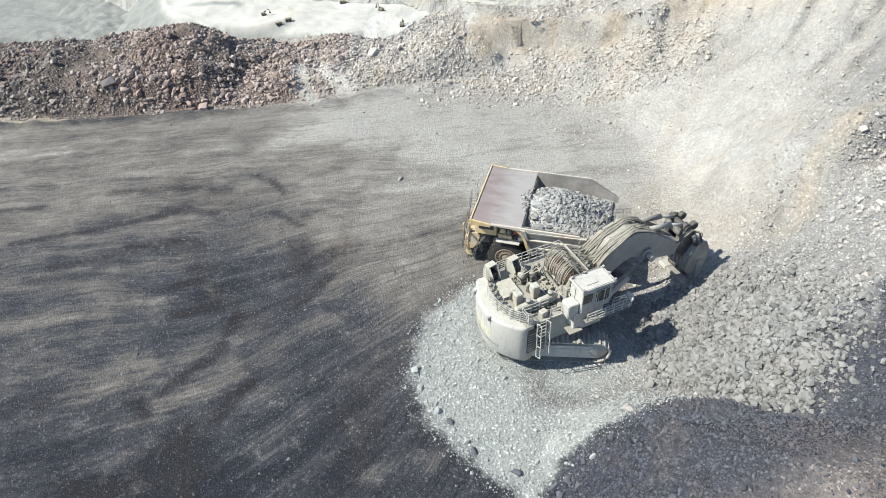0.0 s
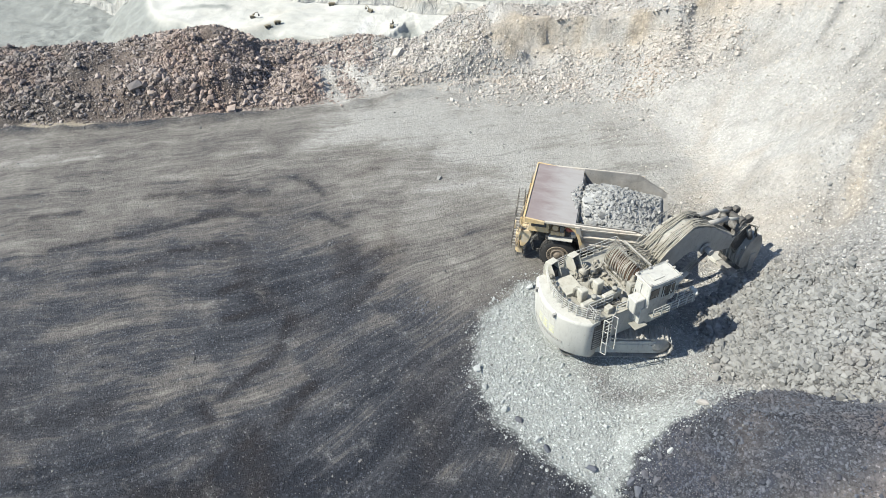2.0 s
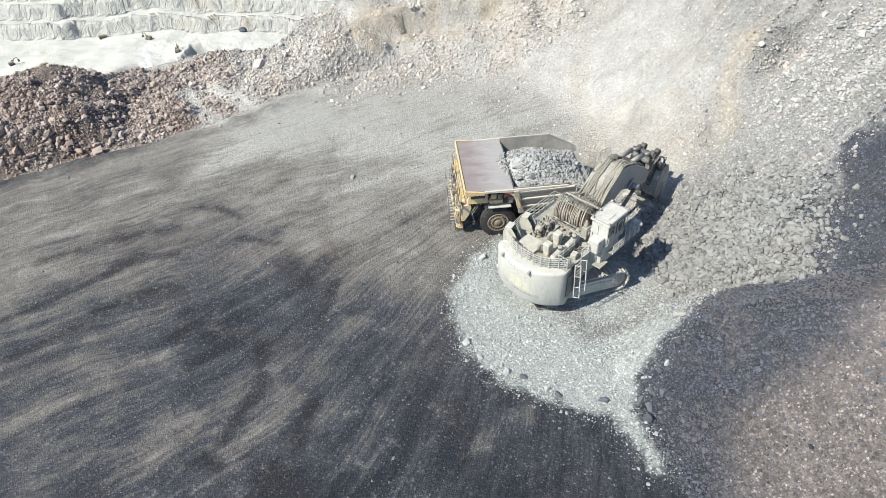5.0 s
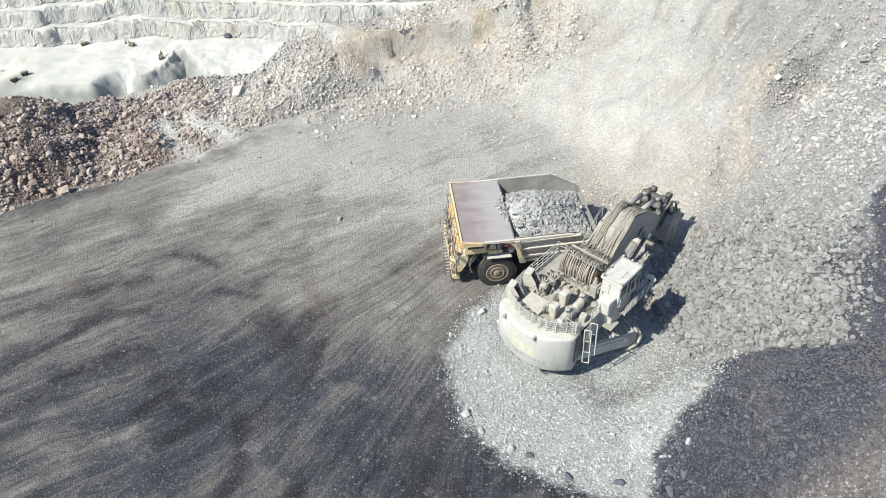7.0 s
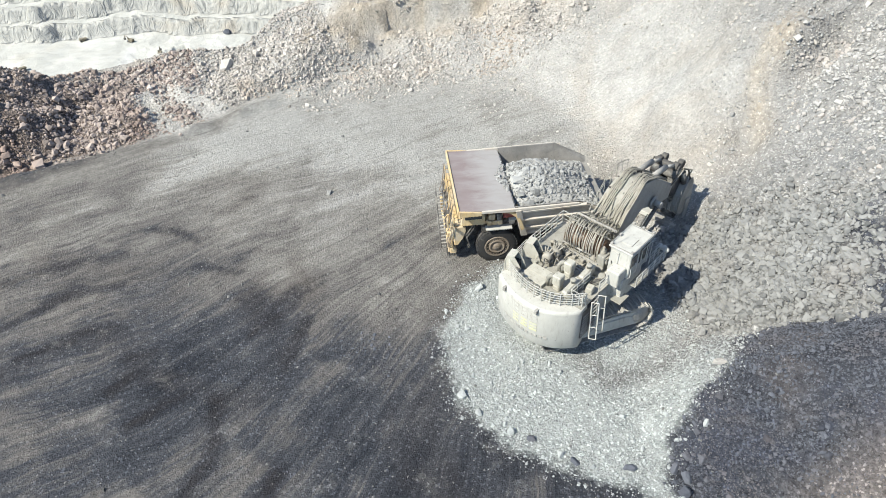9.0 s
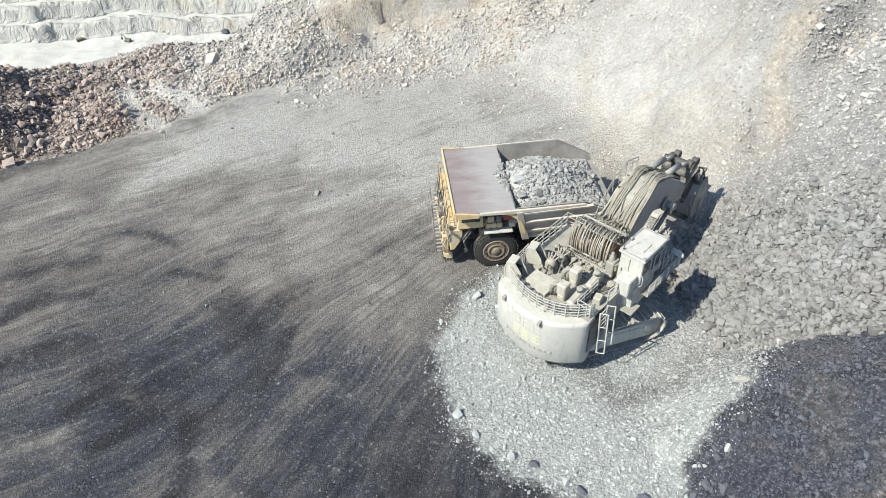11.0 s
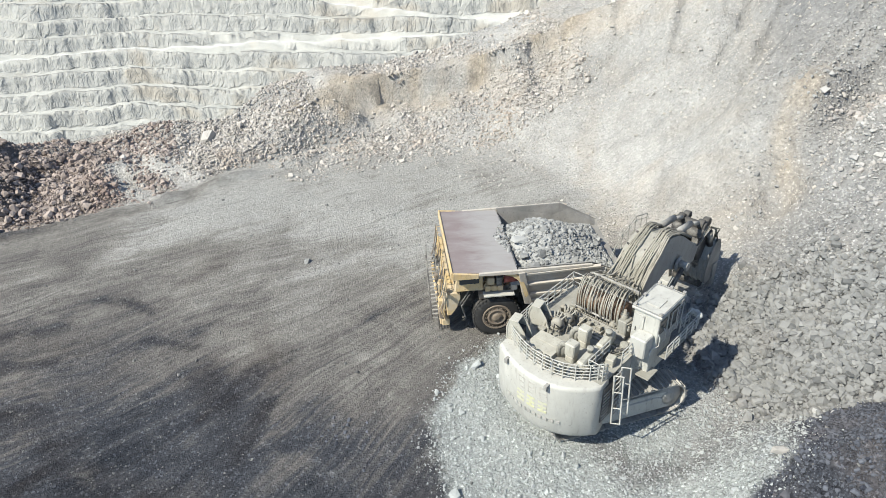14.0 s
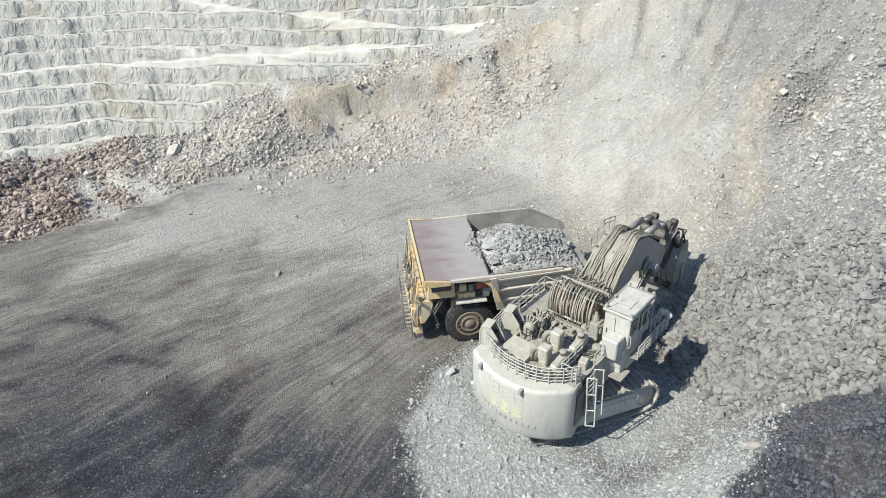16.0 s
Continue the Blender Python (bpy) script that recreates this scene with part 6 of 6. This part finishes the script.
for k in range(5):
    part("hose", Shape().tube([(-0.3 + 0.12 * k, -2.2, DECK + 1.2), (-0.2 + 0.12 * k, -2.5, DECK + 1.5 - 0.1 * k), (-0.15 + 0.12 * k, -2.7, DECK + 0.7), (-0.5 + 0.1 * k, -2.9, DECK + 0.1)], 0.04, 6), HOSE_PALE, shovel)

# operator's cab on its pedestal
s = Shape().box(-0.75, 1.9, -4.05, -2.55, 3.7, 5.65)
part("cab_pedestal", s, WHITE, shovel, bevel=0.04)
s = Shape().loft([[(-0.35, -4.15, 5.65), (2.35, -4.15, 5.65), (2.35, -2.45, 5.65), (-0.35, -2.45, 5.65)], [(-0.30, -4.12, 7.85), (2.42, -4.12, 7.85), (2.42, -2.48, 7.85), (-0.30, -2.48, 7.85)]])
cab = part("cab", s, WHITE, shovel, "boxy dusty white operator's cab", bevel=0.05)
part("cab_roof", Shape().box(-0.45, 2.65, -4.25, -2.35, 7.86, 8.02), WHITE, cab, bevel=0.03)
part("cab_window", Shape().box(2.36, 2.44, -3.98, -2.62, 6.15, 7.6), GLASS, cab, "dark dusty cab windscreen")
part("cab_window", Shape().box(0.95, 2.15, -4.17, -4.10, 6.35, 7.55), GLASS, cab, "dark dusty cab side window")
part("cab_window", Shape().box(-0.2, 0.6, -4.17, -4.10, 6.6, 7.5), GLASS, cab, "dark dusty cab side window")
part("cab_door", Shape().box(-0.39, -0.33, -3.2, -2.6, 5.8, 7.6), WHITE, cab, bevel=0.015)
part("window_guard", Shape().tube([(0.9, -4.3, 6.25), (2.3, -4.3, 6.25), (2.3, -4.3, 7.7), (0.9, -4.3, 7.7), (0.9, -4.3, 6.25)], 0.03, 6).tube([(1.6, -4.3, 6.25), (1.6, -4.3, 7.7)], 0.03, 6), WHITE, cab)
for y in (-4.1, -3.3, -2.5):
    part("roof_lamp", Shape().box(2.5, 2.68, y - 0.1, y + 0.1, 8.03, 8.2), TRACKSTEEL, cab, bevel=0.02)
part("door_handle", Shape().tube([(-0.42, -2.75, 6.4), (-0.45, -2.75, 6.7)], 0.025, 6), DARKSTEEL, cab)
for k in range(4):
    part("grab_bar", Shape().tube([(-0.4 + 0.75 * k, -4.16, 5.8), (-0.4 + 0.75 * k, -4.32, 6.0), (-0.4 + 0.75 * k, -4.32, 6.6), (-0.4 + 0.75 * k, -4.16, 6.8)], 0.028, 6), WHITE, cab)
for x, y in ((-0.3, -4.1), (-0.3, -2.5), (0.9, -2.45)):
    part("roof_bracket", Shape().box(x - 0.1, x + 0.1, y - 0.08, y + 0.08, 8.02, 8.2), TRACKSTEEL, cab)
part("roof_hatch", Shape().box(0.3, 1.3, -3.7, -2.9, 8.02, 8.08), WHITE, cab, bevel=0.01)
part("antenna", Shape().tube([(-0.3, -2.6, 8.0), (-0.3, -2.6, 9.6)], 0.018, 5), DARKSTEEL, cab)
part("roof_rail", Shape().tube([(-0.4, -4.2, 8.12), (2.4, -4.2, 8.12), (2.4, -2.4, 8.12), (-0.4, -2.4, 8.12), (-0.4, -4.2, 8.12)], 0.03, 6), TRACKSTEEL, cab)
part("air_conditioner", Shape().box(-1.35, -0.38, -3.95, -2.95, 5.3, 6.65), WHITE, shovel, "dusty white cooling unit behind the cab", bevel=0.07)
part("cab_step", Shape().box(-1.3, -0.1, -4.45, -3.6, 3.95, 4.05).box(-0.1, 4.1, -4.75, -4.2, 5.0, 5.07), DUSTED, shovel, "narrow grated walkway round the cab", bevel=0.015)
railing("railing", [(-0.1, -4.75), (4.08, -4.75), (4.08, -4.2), (2.7, -4.2)], 5.05, 0.95, shovel, r=0.035)
for x, y in ((3.9, -4.75), (4.05, -4.5), (4.0, -4.2)):
    part("work_lamp", Shape().lathe((x, y, 5.95), (1, 0, -0.4), [(0, 0.08), (0.05, 0.2), (0.2, 0.22), (0.22, 0.02)], 12), WHITE, shovel, "pale work lamp on the walkway end")
part("lamp_bracket", Shape().tube([(3.9, -4.75, 4.95), (3.95, -4.7, 5.9), (4.1, -4.2, 5.9), (4.1, -4.2, 4.95)], 0.05, 6), WHITE, shovel)
# fold-up access ladder on the flank
s = Shape()
for a, b in (((-3.75, -3.5, 5.5), (-3.75, -3.7, 1.9)), ((-2.95, -3.5, 5.6), (-2.95, -3.7, 2.1))):
    s.tube([a, b], 0.065, 6)
    s.tube([(a[0], a[1] - 0.55, a[2] + 0.25), (b[0], b[1] - 0.55, b[2] + 0.3)], 0.055, 6)
    for k in range(4):
        p, q = Vector(a).lerp(Vector(b), k / 3), Vector((a[0], a[1] - 0.55, a[2] + 0.25)).lerp(Vector((b[0], b[1] - 0.55, b[2] + 0.3)), k / 3)
        s.tube([p, q], 0.035, 6)
ladder = part("access_ladder", s, WHITE, shovel, "white tubular access ladder folded up")
for k in range(9):
    z = 2.5 + 0.36 * k
    y = -3.68 + 0.2 * k / 9
    part("rung", Shape().tube([(-3.75, y, z), (-2.95, y, z + 0.03)], 0.035, 6), WHITE, ladder)

# ---- far down in the pit ----
FARYEL = paint("far_machine_paint", (0.20, 0.17, 0.11), (0.13, 0.12, 0.10), 0.2)


def far_truck(x, y, turn):
    t = tagged(new("dump_truck"), "small dark dump truck far down on the pit floor", "truck", "machines in the pit")
    t.matrix_basis = pose(x, y, ground_z(x, y), 0, 0, turn) @ Matrix.Scale(0.6, 4)
    part("truck_body", Shape().box(-4.2, 4.2, -1.7, 1.7, 1.2, 2.2).box(-4.4, -2.0, -1.9, 1.9, 2.2, 3.9), FARYEL, t, bevel=0.1)
    part("bed", Shape().prism([(-1.7, 2.3), (4.6, 2.6), (5.0, 4.2), (-3.6, 4.8), (-3.6, 4.4), (-1.9, 4.2)], -2.2, 2.2), FARYEL, t, bevel=0.08)
    for wx in (-2.7, 2.4):
        for wy in (-1.9, 1.9):
            part("wheel", Shape().lathe((wx, wy - 0.5, 1.1), (0, 1, 0), [(0, 0.6), (0.05, 1.1), (0.95, 1.1), (1.0, 0.6)], 14), RUBBER, t)


def far_digger(x, y, turn):
    t = tagged(new("excavator"), "small dark excavator far down on the pit floor", "excavator", "machines in the pit")
    t.matrix_basis = pose(x, y, ground_z(x, y), 0, 0, turn) @ Matrix.Scale(0.6, 4)
    for wy in (-2.0, 2.0):
        part("crawler", Shape().prism([(-3.4, 0.0), (3.4, 0.0), (3.9, 0.7), (3.4, 1.3), (-3.4, 1.3), (-3.9, 0.7)], wy - 0.5, wy + 0.5), DARKSTEEL, t)
    part("house", Shape().box(-4.2, 2.0, -2.3, 2.3, 1.6, 4.2).box(0.4, 2.2, 0.9, 2.3, 4.2, 5.8), FARYEL, t, bevel=0.1)
    part("boom", Shape().tube([(1.5, 0, 3.4), (4.0, 0, 7.4), (7.6, 0, 7.6)], 0.5, 8), FARYEL, t)
    part("stick", Shape().tube([(7.4, 0, 8.2), (8.6, 0, 4.2)], 0.4, 8), FARYEL, t)
    part("bucket", Shape().prism([(7.6, 4.4), (9.4, 4.4), (9.6, 2.6), (8.2, 1.8), (7.4, 2.6)], -1.2, 1.2), DARKSTEEL, t)


far_digger(-160, 567, 20)
far_truck(-136, 550, 25)
far_truck(-143, 544, 205)
far_digger(-40, 540, 80)
far_truck(-96, 597, 10)
far_digger(-60, 574, 140)


# ---- loose rock ----
def near_lines(x, y, rows):
    v = np.zeros(x.shape)
    for half, *pts in rows:
        v = np.maximum(v, np.exp(-np.abs(toe_distance(x, y, pts) / half) ** 3))
    return v


def on_heap(x, y, r, dark):
    k = 1 / (1 + np.exp((x + 49) / 4.5))
    chosen = r.random(len(x)) < (k if dark else 1 - k)
    clear = r.random(len(x)) > 0.95 * near_lines(x, y, SCAR)
    return chosen & clear & (y > heap_toe(x) - 0.3 + 0.8 * r.normal(size=len(x))) & (y < np.interp(x, [-36, -31, -27], [95.5, 96, 97])) & (fractal(x, y, 0.16, 3, 23) > -1.0 + 0.9 * r.random(len(x)))


def on_face(x, y, r):
    d = face_d(x, y)
    bare = r.random(len(x)) < 0.95 * near_lines(x, y, SEAMS)
    thin = np.interp(d, [-12, -4, 0, 9, 20], [0.0, 0.30, 0.85, 0.8, 0.45]) * np.interp(y, [44, 52, 68, 78, 82], [0.30, 0.34, 0.5, 0.85, 1.0])
    return ~bare & (y > 43) & (r.random(len(x)) < thin * np.clip(0.6 + 0.95 * fractal(x, y, 0.11, 3, 33), 0.06, 1)) & (x > -20 + 3 * r.normal(size=len(x)))


scatter("heap_rubble", 24000, within(-50, -15, 77.5, 97, lambda x, y, r: on_heap(x, y, r, False)),
        lognormal(0.082, 0.68, 0.48), ROCK_HEAP, "heap of pinkish-brown broken rock along the bench edge", "rubble", 0.25, 11)
scatter("dark_heap_rubble", 24000, within(-78, -34, 76.5, 96, lambda x, y, r: on_heap(x, y, r, True)),
        lognormal(0.078, 0.68, 0.45), ROCK_HEAP_DARK, "heap of dark grey broken rock along the bench edge", "rubble", 0.25, 19)
scatter("back_slope_rubble", 17000, within(-22, 34, 78, 98, lambda x, y, r: on_face(x, y, r) | ((y > heap_toe(x) + 0.3) & (x < 2) & (x > -20 + 3 * r.normal(size=len(x))) & (r.random(len(x)) > 0.95 * near_lines(x, y, SCAR)))),
        lognormal(0.115, 0.5, 0.46), ROCK_BACK, "loose pale rock fragments on the sloping mine face", "rubble", 0.26, 12)
scatter("face_rubble", 23000, within(-4, 56, 44, 98, on_face),
        lognormal(0.066, 0.5, 0.40), ROCK_FACE, "pale rock fragments scattered over the bleached mine face", "rubble", 0.26, 13)
scatter("toe_rubble", 14000, within(14, 29, 26, 46, lambda x, y, r: within_outline(x, y, BLOCKS) > np.interp(x, [19, 24], [0.5, 1.5]) * r.normal(size=len(x))),
        lognormal(0.12, 0.58, 0.42), ROCK_GREY, "blasted grey rock fragments banked against the mine face", "rubble", 0.12, 14)
scatter("upper_rubble", 17000, within(16, 50, 24, 56, lambda x, y, r: (face_d(x, y) > -1) & (within_outline(x, y, DARK_BANK) < 0.4) & (within_outline(x, y, BLOCKS) < 0) & (toe_distance(x, y, [(20, 41.5), (27, 46), (30.5, 51.5), (35, 56), (43, 67)]) > 1.5 * r.normal(size=len(x))) & (r.random(len(x)) > 0.8 * near_lines(x, y, SEAMS))),
        lognormal(0.07, 0.5, 0.3), ROCK_UPPER, "small grey rock fragments on the upper mine face", "rubble", 0.25, 18)
scatter("slide_rubble", 2600, within(28, 46, 32, 52, lambda x, y, r: within_outline(x, y, SLIDE) > 1.5 * r.normal(size=len(x))),
        lognormal(0.12, 0.5, 0.4), ROCK_SLIDE, "dark grey and rusty rock slide high on the face", "rubble", 0.2, 24)
scatter("pale_gravel", 21000, within(-6, 19, 16, 47, lambda x, y, r: within_outline(x, y, PATCH) > -0.5 + 0.6 * r.normal(size=len(x))),
        lognormal(0.048, 0.5, 0.24), ROCK_PALE, "pale crushed rock spread round the shovel", "gravel", 0.25, 15)
scatter("spoil_gravel", 36000, within(4, 36, 13, 34, lambda x, y, r: (within_outline(x, y, DARK_BANK) > np.interp(x, [19, 24], [0.3, 1.8]) * r.normal(size=len(x))) & (r.random(len(x)) < np.where(within_outline(x, y, SOIL_BANK) > 0, 0.35, 1.0))),
        lognormal(0.05, 0.5, 0.28), ROCK_DARK, "dark purple-grey spoil gravel on the near bank", "gravel", 0.25, 16)
scatter("floor_pebbles", 18000, within(-60, 22, 18, 80, lambda x, y, r: (face_d(x, y) < 0) & (y < heap_toe(x))),
        lognormal(0.042, 0.45, 0.2), ROCK_FLOOR, "loose stones strewn on the haul floor", "gravel", 0.25, 17)


# single boulders
BOULDERS = {}


def boulder(x, y, s, mat, label, group, k, squash=0.75, sink=0.25):
    key = (k % 16, mat.name)
    if key not in BOULDERS:
        co, tri = block_shape(100 + key[0])
        bm_ = bpy.data.meshes.new("boulder")
        bm_.from_pydata(co.tolist(), [], tri.tolist())
        bm_.materials.append(mat)
        bm_.update()
        BOULDERS[key] = bm_
    ob = tagged(new("boulder", BOULDERS[key]), label, "boulder", group)
    ob.matrix_basis = pose(x, y, ground_z(x, y) + s * (0.6 * squash - sink), 17 * (k % 5) - 34, 13 * (k % 7) - 39, 53 * k) @ Matrix.Diagonal((s, s * (0.7 + 0.1 * (k % 4)), s * squash, 1))


LONE = "pale angular boulder lying on the mine floor"
for k, (x, y, s, mat) in enumerate(((2.0, 44.2, 0.5, ROCK_PALE), (-6.0, 62.2, 0.4, ROCK_GREY), (-3.5, 35.0, 0.45, ROCK_PALE), (12.1, 28.1, 0.5, ROCK_FACE), (9.3, 25.4, 0.35, ROCK_PALE), (-0.3, 38.1, 0.3, ROCK_PALE), (-3.0, 33.2, 0.35, ROCK_PALE), (-1.6, 31.0, 0.38, ROCK_PALE), (0.6, 28.2, 0.36, ROCK_PALE), (6.5, 36.5, 0.3, ROCK_PALE))):
    boulder(x, y, s, mat, LONE, "lone boulders", k)
for k, (x, y, s) in enumerate(((4.2, 25.6, 0.45), (6.7, 24.4, 0.5), (7.0, 23.6, 0.55), (7.6, 24.6, 0.4), (6.3, 22.8, 0.5), (8.2, 23.9, 0.38), (1.2, 27.4, 0.4), (-0.6, 30.0, 0.4))):
    boulder(x, y, s, ROCK_DARK, "dark blocky stone at the edge of the pale gravel", "dark edge stones", k + 3)
boulder(-11.3, 92.6, 1.15, ROCK_FACE, "large bleached boulder on the rim of the heap", "heap boulders", 1, 0.8)
boulder(12.8, 555.0, 4.2, ROCK_DARK, "dark blue-grey rock outcrop on a far pit bench", "heap boulders", 6, 0.9, 0.3)
boulder(-33.0, 79.2, 1.0, ROCK_HEAP, "big pale grey boulder at the foot of the heap", "heap boulders", 2, 0.9)
boulder(-45.2, 80.8, 1.2, ROCK_HEAP_DARK, "big dark boulder on the heap", "heap boulders", 4, 0.9)
rb = np.random.default_rng(41)
for k in range(40):
    cx_, w_ = ((-31.5, 2.2), (-26.0, 2.0), (-41.5, 2.5), (-36.5, 1.5))[k % 4]
    x = cx_ + w_ * rb.normal() * 0.6
    boulder(x, heap_toe(x) + 0.5 + abs(rb.normal()) * 1.6, rb.uniform(0.3, 0.65), ROCK_HEAP, "angular boulder on the rock heap", "heap boulders", k + 5, 0.85)
for k in range(44):
    x = rb.uniform(-72, -16)
    y = heap_toe(x) + abs(rb.normal()) * 4.0 + 0.2
    boulder(x, min(y, 90.0), rb.uniform(0.3, 0.65), ROCK_HEAP_DARK if x < -48 else ROCK_HEAP, "angular boulder on the rock heap", "heap boulders", k, 0.8)
for k in range(230):
    x, y = rb.uniform(15, 27), rb.uniform(27, 43.5)
    if within_outline(np.array([x]), np.array([y]), BLOCKS)[0] > 0:
        boulder(x, y, 0.24 + 0.34 * rb.random() ** 2.5, ROCK_GREY, "flat grey slab of blasted rock in the rubble", "rubble slabs", k, 0.6, 0.15)
for k in range(34):
    x, y = rb.uniform(-8, 36), rb.uniform(84, 95)
    if near_lines(np.array([x]), np.array([y]), SEAMS)[0] < 0.3:
        boulder(x, y, rb.uniform(0.18, 0.4), ROCK_BACK, "pale angular boulder on the bleached slope", "slope boulders", k, 0.75)
for k in range(24):
    x, y = rb.uniform(26, 44), rb.uniform(42, 86)
    boulder(x, y, rb.uniform(0.15, 0.35), ROCK_FACE, "pale angular boulder on the bleached slope", "slope boulders", k, 0.7)
# a churned spot on the floor
for k in range(22):
    x, y = -8.3 + rb.normal() * 0.8, 42.0 + rb.normal() * 0.9
    boulder(x, y, rb.uniform(0.07, 0.2), ROCK_DARK, "dark clod churned up on the haul floor", "churned clods", k, 0.6, 0.2)
